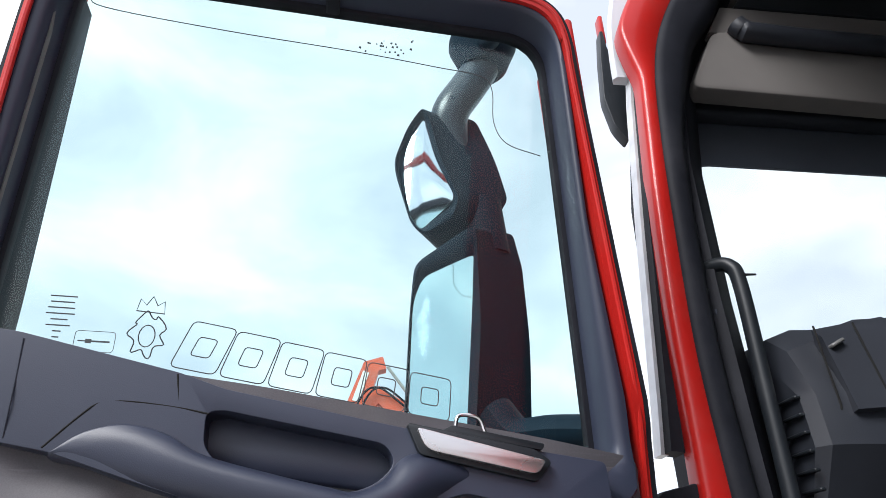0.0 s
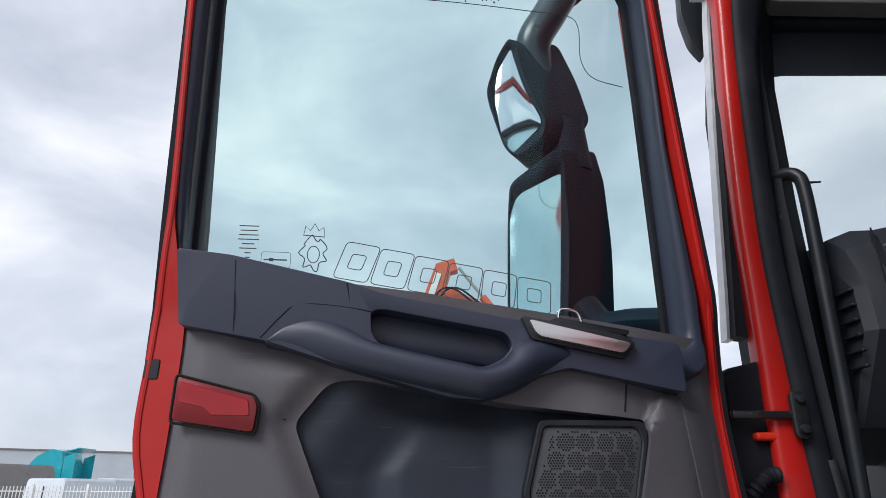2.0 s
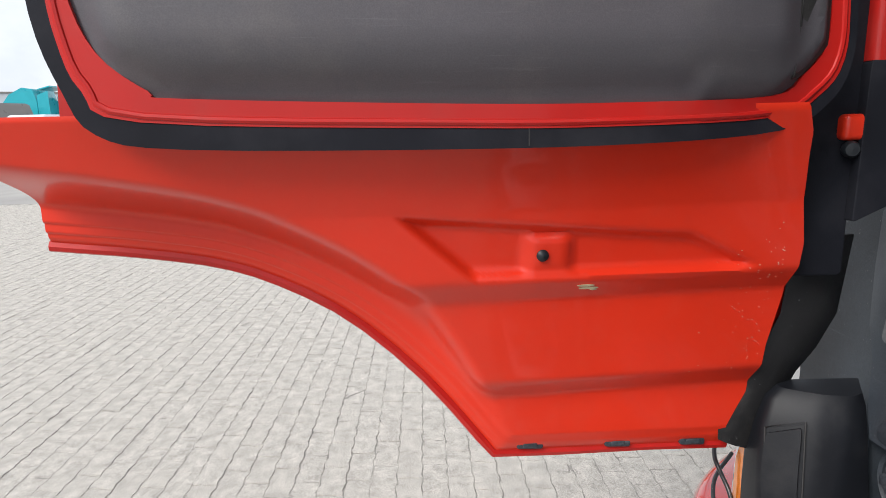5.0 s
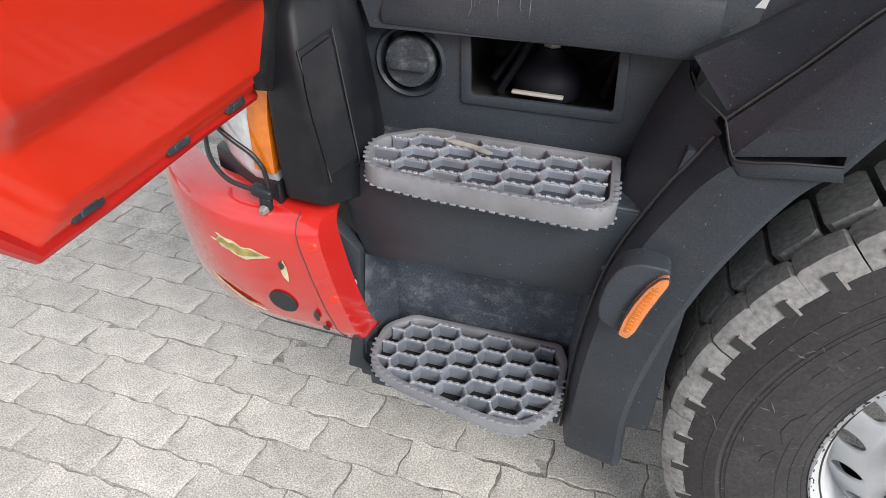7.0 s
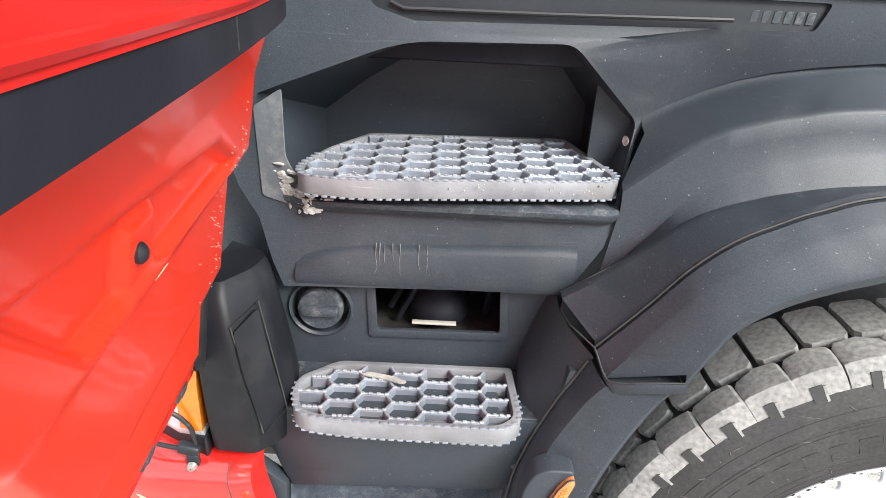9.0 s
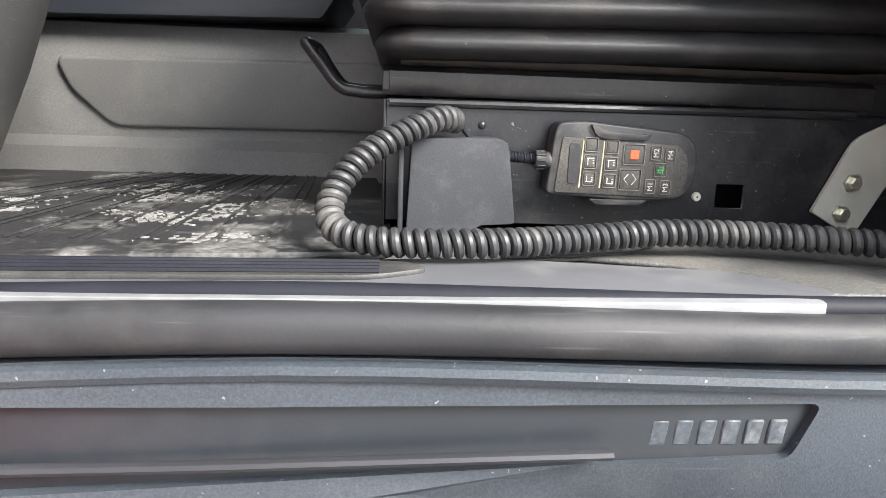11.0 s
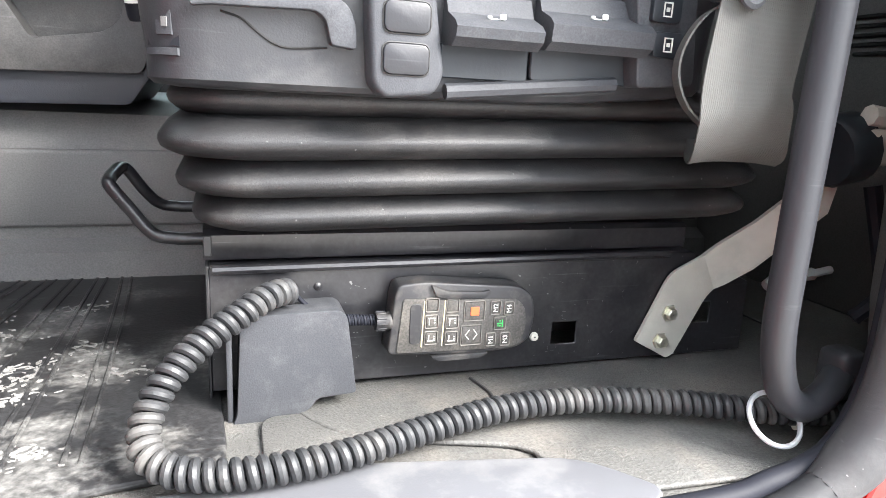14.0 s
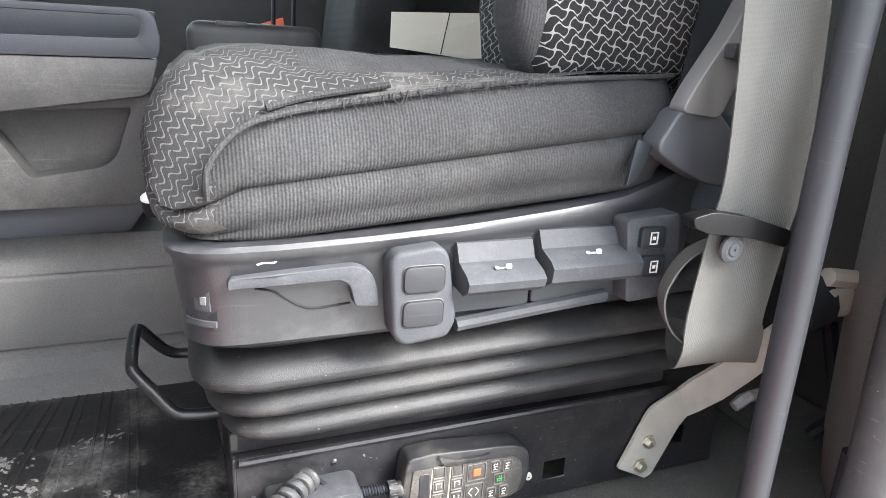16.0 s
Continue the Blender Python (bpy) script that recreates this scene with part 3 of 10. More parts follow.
def UWH():
    return lambda a, b, d: Vector((a, d + tip(b) + (inset(a, b) if d > 0.09 else 0.0), b))


door = thing("truck_door", (0, 0, 0), "open red cab door with grey and black inner trim", "door", m=DOOR)

ARCH = [(1.098, 1.276), (1.050, 1.270), (0.981, 1.261), (0.883, 1.243), (0.803, 1.213), (0.706, 1.155), (0.602, 1.056), (0.500, 0.925)]
HINGE_SIDE = [(0.117, 0.910), (0.085, 1.020), (0.040, 1.090), (0.012, 1.240), (0.014, 1.409), (0.030, 1.55), (0.105, 1.95)]
arch_line = [tuple(p) for p in curve([(u, w, 0) for u, w in ARCH], 5)]
arch_line = [(p[0], p[1]) for p in arch_line]

# glass opening, on the leaning plane
GLASS = rounded([(0.978, 2.10), (0.918, 2.083), (0.182, 1.98), (0.240, 2.660), (0.970, 2.660)], [0.005, 0.01, 0.01, 0.07, 0.04], 6)
GLASS_WIDE = rounded([(0.990, 2.06), (0.90, 2.04), (0.172, 1.945), (0.231, 2.670), (0.980, 2.669)], [0.005, 0.01, 0.01, 0.07, 0.035], 6)

# outer skin with the window frame
skin_outline = [(1.101, 2.835), (1.097, 2.74), (1.050, 2.56), (1.024, 2.20), (1.016, 1.88), (1.030, 1.78), (1.050, 1.68), (1.062, 1.50), (1.070, 1.36), *arch_line, (0.117, 0.908), (0.085, 1.020), (0.040, 1.090), (0.012, 1.240), (0.014, 1.409), (0.030, 1.55), (0.075, 1.95), (0.112, 2.60), (0.129, 2.826)]
hole = rounded([(1.03, 1.99), (0.125, 1.93), (0.19, 2.79), (1.02, 2.795)], [0.02, 0.02, 0.07, 0.04], 6)
part("outer_skin", slab(skin_outline, -0.060, -0.045, [hole], 0.004, 2, UW(), cuts_b=[2.0]), RED, door, local=True, smooth=0)


def seg_dist(p, a, b):
    """Distance from a point to a stretch of line."""
    dx, dy = b[0] - a[0], b[1] - a[1]
    t = max(0.0, min(1.0, ((p[0] - a[0]) * dx + (p[1] - a[1]) * dy) / (dx * dx + dy * dy + 1e-12)))
    return math.hypot(p[0] - a[0] - dx * t, p[1] - a[1] - dy * t)


# inner pressing below the trim
def bottom_edge(u):
    if u <= 0.5:
        return 0.925 - 0.015 * (0.5 - u) / 0.38 if u > 0.117 else lerp_table([(0.012, 1.24), (0.04, 1.09), (0.085, 1.02), (0.117, 0.912)], u)
    return lerp_table(sorted(arch_line), u)


def pressing(u, w):
    """Depth of the stamped inner panel."""
    edge = min(seg_dist((u, w), a, b) for a, b in zip(arch_line, arch_line[1:])) if u > 0.44 else w - bottom_edge(u)
    edge = min(edge, w - bottom_edge(u)) if u < 0.55 else edge
    rise = lerp_table([(0.93, 0.0), (1.03, 0.004), (1.065, 0.034), (1.19, 0.052), (1.225, 0.080), (1.32, 0.098), (1.38, 0.122), (1.44, 0.150)], w)
    wide = lerp_table([(0.10, 0.02), (0.45, 0.03), (0.60, 0.085), (1.07, 0.10)], u)
    v = -0.044 + rise * smooth_step(wide * 0.55, wide * 1.25, edge) + 0.010 * smooth_step(0.004, 0.02, edge)
    v += 0.005 * smooth_step(0.022, 0.026, edge) + 0.004 * smooth_step(0.036, 0.040, edge)
    # raised triangle and the square boss of the bolt
    lo, hi = lerp_table([(0.155, 1.230), (0.20, 1.226), (0.545, 1.230), (0.636, 1.312)], u), lerp_table([(0.155, 1.232), (0.250, 1.280), (0.636, 1.316)], u)
    if 0.155 < u < 0.636 and hi > lo:
        inside = min(w - lo, hi - w, (u - 0.155) * 0.5, (0.636 - u) * 0.5)
        v -= 0.016 * smooth_step(-0.004, 0.012, inside)
    boss = max(abs(u - 0.443) - 0.026, abs(w - 1.259) - 0.020)
    v += 0.010 * (1 - smooth_step(-0.004, 0.010, boss))
    return v


HINGE_LINE = [(0.91, 0.117), (1.02, 0.104), (1.10, 0.102), (1.18, 0.090), (1.26, 0.091), (1.34, 0.110), (1.41, 0.128), (1.445, 0.147)]
grid = bmesh.new()
cols, rows_n = 132, 96
table = []
for i in range(cols + 1):
    s = i / cols
    u = 0.118 + (1.094 - 0.118) * s
    low = bottom_edge(u) + 0.002
    line = []
    for j in range(rows_n + 1):
        w = low + (1.445 - low) * j / rows_n
        uu = u + (lerp_table(HINGE_LINE, w) - 0.117) * (1 - s) ** 4
        line.append(grid.verts.new((uu, pressing(uu, w), w)))
    table.append(line)
for i in range(cols):
    for j in range(rows_n):
        grid.faces.new((table[i][j], table[i + 1][j], table[i + 1][j + 1], table[i][j + 1]))
# lighter red than the flange: the stronger light here is in the colour
part("inner_pressing", grid, RED_LIT, door, local=True, smooth=60)

# folded lip along the lower edge
lip = bmesh.new()
tube(lip, [(u, -0.047, w + 0.004) for u, w in arch_line[:-1:2]] + [(0.500, -0.047, 0.929), (0.40, -0.047, 0.924), (0.25, -0.047, 0.920), (0.120, -0.047, 0.913)], 0.0085, 8)
part("folded_edge", lip, RED, door, local=True)
for u, w in ((0.445, 0.941), (0.305, 0.933), (0.182, 0.926)):
    slot = bmesh.new()
    slab(rounded([(u - 0.021, w - 0.007), (u + 0.021, w - 0.004), (u + 0.021, w + 0.008), (u - 0.021, w + 0.005)], 0.005), -0.042, -0.0335, (), 0.002, 2, UW(False), bm=slot)
    drain = part("drain_plug", slot, BLACK_DIRTY, door, local=True)
    core = bmesh.new()
    slab(oblong(u - 0.011, u + 0.011, w - 0.003, w + 0.005, 0.003), -0.0345, -0.0315, (), 0.001, 1, UW(False), bm=core)
    part("plug_ridge", core, BLACK_DIRTY, drain, local=True)
bolt = bmesh.new()
lathe(bolt, [(0.0, 0.012), (0.005, 0.011), (0.008, 0.008), (0.008, 0.003), (0.011, 0.001), (0.011, -0.004)], (0.453, 0.050, 1.258), (0, 1, 0), 16)
part("black_bolt", bolt, BLACK_CLEAN, door, local=True)
for u, w, a, b in ((0.390, 1.212, 0.012, 0.0018), (0.386, 1.2075, 0.014, 0.0020), (0.378, 1.2045, 0.005, 0.0012)):
    c = bmesh.new()
    ring = [(u + a * math.cos(t) * (0.8 + 0.3 * random.random()), w + b * math.sin(t)) for t in (k * math.pi / 6 for k in range(12))]
    slab(ring, 0.0, 0.0018, (), 0, 1, lambda x, z, d: Vector((x, pressing(x, z) + d, z)), bm=c)
    part("paint_chip", c, CHIP, door, "bare paint chip", local=True)
spots = bmesh.new()
for _ in range(70):
    u = 0.112 + abs(random.gauss(0, 0.04))
    w = 1.11 + random.random() * 0.22 - u * 0.3
    if u < 0.02 or w < bottom_edge(u) + 0.03:
        continue
    r = random.uniform(0.0003, 0.0007)
    ring = [(u + r * math.cos(t), w + r * math.sin(t)) for t in (k * math.pi / 3 for k in range(6))]
    slab(ring, 0.0, 0.0012, (), 0, 1, lambda x, z, d: Vector((x, pressing(x, z) + d, z)), bm=spots)
tagged(part("mud_specks", spots, SPECK, door, "fine dried mud specks", local=True), kind="stuff")

# trim outline and the red flange round it
def flow(pts):
    """A closed outline drawn smoothly through its points."""
    return [(p[0], p[1]) for p in curve([(a, b, 0) for a, b in pts], 4, True)]


TRIM_OUT = [(0.980, 2.085), (0.968, 1.98), (0.968, 1.833), (0.972, 1.668), (0.969, 1.568), (0.945, 1.502), (0.895, 1.462), (0.862, 1.453), (0.573, 1.444), (0.397, 1.442), (0.190, 1.447), (0.143, 1.474), (0.112, 1.510), (0.112, 1.584), (0.128, 1.848), (0.138, 1.975)]
FLANGE_IN = [(0.935, 2.670), (0.957, 2.662), (0.979, 2.643), (0.995, 2.614), (1.001, 2.575), (1.003, 2.485), (0.998, 2.199), (0.984, 2.09), (0.962, 1.98), (0.962, 1.833), (0.966, 1.668), (0.962, 1.570), (0.940, 1.507), (0.893, 1.468), (0.860, 1.460), (0.573, 1.450), (0.397, 1.448), (0.192, 1.453), (0.148, 1.478), (0.118, 1.513), (0.118, 1.584), (0.134, 1.848), (0.139, 1.99), (0.178, 2.229), (0.219, 2.575), (0.226, 2.61), (0.238, 2.638), (0.257, 2.659), (0.285, 2.670), (0.34, 2.674), (0.50, 2.673), (0.80, 2.671)]
FLANGE_OUT = [(0.935, 2.681), (0.960, 2.675), (0.981, 2.663), (0.996, 2.648), (1.007, 2.630), (1.014, 2.606), (1.017, 2.572), (1.019, 2.485), (1.016, 2.198), (1.020, 2.083), (1.022, 1.938), (1.022, 1.816), (0.998, 1.709), (0.994, 1.585), (0.986, 1.519), (0.961, 1.469), (0.905, 1.437), (0.573, 1.424), (0.397, 1.422), (0.185, 1.428), (0.124, 1.452), (0.093, 1.495), (0.094, 1.584), (0.116, 1.83), (0.122, 1.960), (0.163, 2.25), (0.204, 2.539), (0.211, 2.60), (0.221, 2.64), (0.237, 2.667), (0.262, 2.682), (0.30, 2.687), (0.40, 2.687), (0.80, 2.683)]
FLANGE_OUT = [(u - 0.012 * smooth_step(0.94, 1.0, u), w) for u, w in FLANGE_OUT]
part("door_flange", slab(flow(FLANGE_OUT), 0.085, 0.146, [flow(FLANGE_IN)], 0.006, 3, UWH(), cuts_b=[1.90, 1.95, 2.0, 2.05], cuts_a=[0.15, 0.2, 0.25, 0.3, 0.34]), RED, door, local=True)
part("door_side_wall", slab([(1.010, 2.70), (1.002, 2.2), (1.002, 1.95), (1.000, 1.80), (0.984, 1.70), (0.980, 1.50), (0.965, 1.50), (0.97, 1.70), (0.990, 1.80), (0.992, 1.95), (0.992, 2.2), (1.000, 2.70)], -0.045, 0.10, (), 0.004, 2, UW(), cuts_b=[2.0]), RUBBER, door, local=True)
part("hinge_side_wall", slab([(0.11, 1.95), (0.125, 1.95), (0.205, 2.69), (0.190, 2.69)], -0.045, 0.11, (), 0.006, 2, UW(), cuts_b=[2.0]), RED, door, local=True)
part("hinge_side_lower_wall", slab([(0.016, 1.43), (0.030, 1.43), (0.14, 1.95), (0.11, 1.95), (0.035, 1.55)], -0.045, 0.01, (), 0.006, 2, UW()), RED, door, local=True)

bead_mid = [(a[0] * 0.5 + b[0] * 0.5, a[1] * 0.5 + b[1] * 0.5) for a, b in zip(FLANGE_IN, FLANGE_OUT)] if len(FLANGE_IN) == len(FLANGE_OUT) else [((u - 0.57) * 0.985 + 0.57, (w - 2.05) * 0.990 + 2.05) for u, w in FLANGE_OUT]
c = bmesh.new()
put_h = UWH()
tube(c, [put_h(u, w, 0.1445) for u, w in flow(bead_mid)], 0.0042, 8, True)
part("flange_bead", c, RED, door, local=True)

# rubber seal round the door: a flat lip against the flange
SEAL_OUT = [(0.945, 2.684), (0.977, 2.677), (0.997, 2.663), (1.011, 2.646), (1.022, 2.619), (1.028, 2.585), (1.030, 2.485), (1.032, 2.197), (1.032, 2.083), (1.031, 1.955), (1.026, 1.86), (1.017, 1.783), (1.020, 1.668), (1.017, 1.544), (0.994, 1.469), (0.950, 1.425), (0.86, 1.408), (0.573, 1.401), (0.36, 1.402), (0.175, 1.412), (0.112, 1.440), (0.082, 1.490), (0.083, 1.584), (0.107, 1.83), (0.114, 1.960), (0.156, 2.25), (0.197, 2.539), (0.205, 2.60), (0.216, 2.642), (0.233, 2.669), (0.258, 2.685), (0.30, 2.690), (0.40, 2.690), (0.80, 2.686)]
SEAL_OUT = [(u - 0.025 * smooth_step(0.92, 1.01, u), w) for u, w in SEAL_OUT]
seal_in = [((u - 0.57) * 0.985 + 0.57, (w - 2.05) * 0.985 + 2.05) for u, w in FLANGE_OUT]
part("door_seal", slab(flow([(u + 0.006 * smooth_step(0.6, 1.0, u), w) for u, w in SEAL_OUT]), 0.100, 0.145, [flow(seal_in)], 0.003, 3, UWH(), cuts_b=[1.90, 1.95, 2.0, 2.05], cuts_a=[0.15, 0.2, 0.25, 0.3, 0.34]), RUBBER, door, "black rubber weather seal", local=True)
cutline = bmesh.new()
block(cutline, (0.494, 0.1425, 1.414), (0.0014, 0.006, 0.022))
part("seal_joint", cutline, DARKPRINT, door, local=True)

# latch slot in the edge
slot = bmesh.new()
slab(oblong(0.988, 1.010, 1.898, 1.928, 0.004), 0.135, 0.1475, (), 0.002, 1, UW(), bm=slot)
part("latch", slot, BLACK_CLEAN, door, "black latch recess", local=True)

# grey trim with the pocket cut out; its lower half swells into a map pocket
POCKET_CUT = rounded([(0.788, 1.839), (0.741, 1.900), (0.700, 1.905), (0.46, 1.868), (0.262, 1.850), (0.264, 1.82), (0.299, 1.685), (0.325, 1.658), (0.43, 1.625), (0.578, 1.603), (0.691, 1.615), (0.705, 1.650)], [0.015, 0.02, 0.02, 0.02, 0.012, 0.02, 0.02, 0.02, 0.06, 0.06, 0.006, 0.01], 4)


def swell(u, w):
    """How far the trim stands proud of its edge plane."""
    top = lerp_table([(0.10, 1.90), (0.24, 1.895), (0.29, 1.80), (0.325, 1.70), (0.43, 1.68), (0.70, 1.66), (0.79, 1.668), (0.822, 1.682), (0.85, 1.674), (0.914, 1.650), (0.95, 1.63)], u)
    v = inset(u, w) + 0.018 * smooth_step(-0.004, 0.020, top - w) * smooth_step(1.458, 1.525, w) * smooth_step(0.955, 0.905, u) * smooth_step(0.15, 0.21, u)
    v += 0.016 * smooth_step(0.0, 0.045 if u > 0.3 else 0.022, min(seg_dist((u, w), a, b) for a, b in zip(TRIM_OUT, TRIM_OUT[1:])))
    near = min(seg_dist((u, w), a, b) for a, b in (((0.788, 1.839), (0.70, 1.66)), ((0.788, 1.839), (0.741, 1.90)), ((0.741, 1.90), (0.58, 1.888))))
    v -= 0.016 * smooth_step(0.040, 0.004, near)
    v -= 0.012 * smooth_step(0.05, 0.0, 1.955 - w - 0.12 * (0.9 - u)) * smooth_step(0.60, 0.75, u) * smooth_step(0.90, 0.84, u)
    return v


def trim_put(a, b, d):
    return Vector((a, d + tip(b) + (swell(a, b) if d > 0.13 else 0.0), b))


part("trim_panel", slab(rounded(TRIM_OUT, 0.010, 2), 0.100, 0.140, [POCKET_CUT, rounded([(0.70, 2.015), (0.69, 1.955), (0.655, 1.935), (0.515, 1.912), (0.455, 1.94), (0.452, 1.98), (0.54, 2.0)], 0.01, 3)], 0.005, 3, trim_put,
                        cuts_a=[0.12 + 0.0125 * k for k in range(69)], cuts_b=[1.455 + 0.0125 * k for k in range(46)]), TRIM, door, "warm grey moulded door trim", local=True, smooth=50)
for line in ([(0.838, 1.855), (0.80, 1.844)], [(0.289, 1.903), (0.296, 1.862)], [(0.775, 1.667), (0.704, 1.649)], [(0.775, 1.667), (0.790, 1.660), (0.792, 1.648), (0.777, 1.637), (0.72, 1.622), (0.693, 1.615)], [(0.204, 1.885), (0.190, 1.80), (0.172, 1.56), (0.170, 1.53)], [(0.162, 1.585), (0.120, 1.592)]):
    c = bmesh.new()
    tube(c, [trim_put(u, w, 0.1400) for u, w in line], 0.0015, 6)
    part("panel_gap", c, HOLE, door, local=True)
cover_put = lambda a, b, d: Vector((a, d - 0.016 + tip(b) + swell(a, b), b))
part("hinge_side_cover", slab(rounded([(0.204, 1.962), (0.204, 1.86), (0.168, 1.60), (0.118, 1.60), (0.130, 1.85), (0.140, 1.968)], 0.006, 3), 0.140, 0.160, (), 0.005, 2, cover_put, cuts_b=[1.65 + 0.05 * k for k in range(6)]), TRIM, door, "smooth grey hinge-side cover", local=True)
part("kick_corner", slab(rounded([(0.172, 1.580), (0.118, 1.588), (0.116, 1.510), (0.150, 1.476), (0.170, 1.470)], 0.006, 3), 0.148, 0.160, (), 0.004, 2, cover_put), CABGREY, door, "scuffed grey corner", local=True)

# charcoal pocket lining, its folds and the speaker
def pocket_depth(u, w):
    v = 0.108
    spine = lerp_table([(1.60, 0.600), (1.66, 0.640), (1.72, 0.665), (1.77, 0.668), (1.82, 0.635), (1.90, 0.56)], w)
    d = u - spine
    v -= 0.004 * smooth_step(0.040, 0.0, abs(d)) * smooth_step(1.88, 1.78, w)
    v += 0.007 * smooth_step(0.0, 0.040, -d) * smooth_step(1.86, 1.78, w)
    v += 0.020 * smooth_step(0.005, 0.12, d)
    v += 0.018 * smooth_step(0.50, 0.44, u)
    v -= 0.016 * smooth_step(1.83, 1.88, w) * smooth_step(0.72, 0.60, u)
    return v


lining = slab([(0.82, 1.58), (0.82, 1.93), (0.25, 1.93), (0.25, 1.58)], -0.006, 0.0, (), 0, 1, lambda a, b, d: Vector((a, pocket_depth(a, b) + d, b)),
              cuts_a=[0.256 + 0.006 * k for k in range(94)], cuts_b=[1.586 + 0.008 * k for k in range(42)])
part("pocket_lining", lining, POCKET, door, "charcoal plastic pocket lining", local=True, smooth=60)
SPEAKER = rounded([(0.424, 1.842), (0.276, 1.842), (0.270, 1.822), (0.304, 1.672), (0.322, 1.662), (0.402, 1.672), (0.452, 1.737)], [0.01, 0.02, 0.01, 0.02, 0.012, 0.015, 0.015], 4)
speaker = part("speaker", slab(SPEAKER, 0.120, 0.152, (), 0.006, 2, UW()), GRILLE, door, "black perforated speaker grille", local=True)
inner_sp = rounded([(0.408, 1.832), (0.286, 1.832), (0.280, 1.818), (0.310, 1.690), (0.324, 1.676), (0.396, 1.682), (0.440, 1.738)], 0.012, 4)
part("speaker_rim", slab(rounded([(u + (u - 0.36) * 0.07, w + (w - 1.755) * 0.07) for u, w in SPEAKER], 0.0), 0.135, 0.157, [[(u + (u - 0.36) * -0.04, w + (w - 1.755) * -0.04) for u, w in SPEAKER]], 0.002, 1, UW()), BLACK_CLEAN, speaker, local=True)
dots = bmesh.new()


def inside(p, poly_pts):
    c = False
    for (x0, y0), (x1, y1) in zip(poly_pts, poly_pts[1:] + poly_pts[:1]):
        if (y0 > p[1]) != (y1 > p[1]) and p[0] < (x1 - x0) * (p[1] - y0) / (y1 - y0) + x0:
            c = not c
    return c


def hex_edge(u, w, s):
    """Distance to the border of a honeycomb of cells s wide."""
    best = []
    for j in range(-2, 14):
        for i in range(-2, 14):
            cx, cz = 0.27 + (i + 0.5 * (j % 2)) * s, 1.66 + j * s * 0.866
            if abs(cx - u) < 2 * s and abs(cz - w) < 2 * s:
                best.append(math.hypot(cx - u, cz - w))
    best.sort()
    return (best[1] - best[0]) / 2


for row in range(46):
    for col in range(44):
        u, w = 0.272 + col * 0.0042 + (row % 2) * 0.0021, 1.672 + row * 0.0037
        if inside((u, w), inner_sp) and hex_edge(u, w, 0.030) > 0.0018:
            ring = [(u + 0.00155 * math.cos(t), w + 0.00155 * math.sin(t)) for t in (k * math.pi / 3 for k in range(6))]
            vs = [dots.verts.new((a, 0.1524, b)) for a, b in ring]
            dots.faces.new(vs)
tagged(part("perforation", dots, HOLE, speaker, local=True, smooth=0), kind="stuff")

# dark arm band with the pull, the recess behind it, and the lever
BAND = rounded([(0.976, 2.088), (0.895, 2.080), (0.718, 2.044), (0.665, 2.028), (0.436, 1.990), (0.208, 1.962), (0.205, 1.888), (0.30, 1.906), (0.383, 1.922), (0.46, 1.90), (0.515, 1.872), (0.565, 1.876), (0.72, 1.918), (0.835, 1.953), (0.962, 1.974)], 0.008, 3)
RECESS = rounded([(0.683, 2.002), (0.680, 1.964), (0.660, 1.945), (0.518, 1.918), (0.485, 1.931), (0.466, 1.953), (0.478, 1.974), (0.664, 2.005)], [0.010, 0.012, 0.012, 0.02, 0.02, 0.02, 0.012, 0.010], 4)
band = part("arm_band", slab(BAND, 0.120, 0.176, [RECESS], 0.007, 3, UW(), cuts_b=[2.0]), NAVY, door, "blue-black padded arm band", local=True)
part("pull_recess", slab([(u + (u - 0.57) * 0.1, w + (w - 1.965) * 0.1) for u, w in RECESS], 0.105, 0.130, (), 0.0, 1, UW()), BLACK_CLEAN, door, local=True)
grip = bmesh.new()
# stations along the arm: upper edge, crest and lower edge, each (u, w), and the crest's height
ARM = [((0.833, 1.953), (0.834, 1.951), (0.836, 1.948), 0.176), ((0.805, 1.975), (0.800, 1.961), (0.800, 1.941), 0.179), ((0.765, 1.985), (0.762, 1.963), (0.762, 1.929), 0.184), ((0.720, 1.976), (0.718, 1.949), (0.715, 1.915), 0.191),
       ((0.678, 1.955), (0.666, 1.934), (0.657, 1.900), 0.198), ((0.600, 1.936), (0.600, 1.920), (0.598, 1.887), 0.205), ((0.545, 1.925), (0.545, 1.908), (0.542, 1.876), 0.207), ((0.512, 1.920), (0.512, 1.903), (0.508, 1.873), 0.206),
       ((0.482, 1.933), (0.468, 1.916), (0.464, 1.887), 0.202), ((0.462, 1.958), (0.436, 1.936), (0.430, 1.907), 0.195), ((0.440, 1.966), (0.412, 1.948), (0.396, 1.926), 0.186), ((0.410, 1.964), (0.385, 1.949), (0.362, 1.936), 0.177)]
edges_ = [curve([(st[k][0], st[k][1], st[3]) for st in ARM], 5) for k in (0, 1, 2)]
arm_rows = []
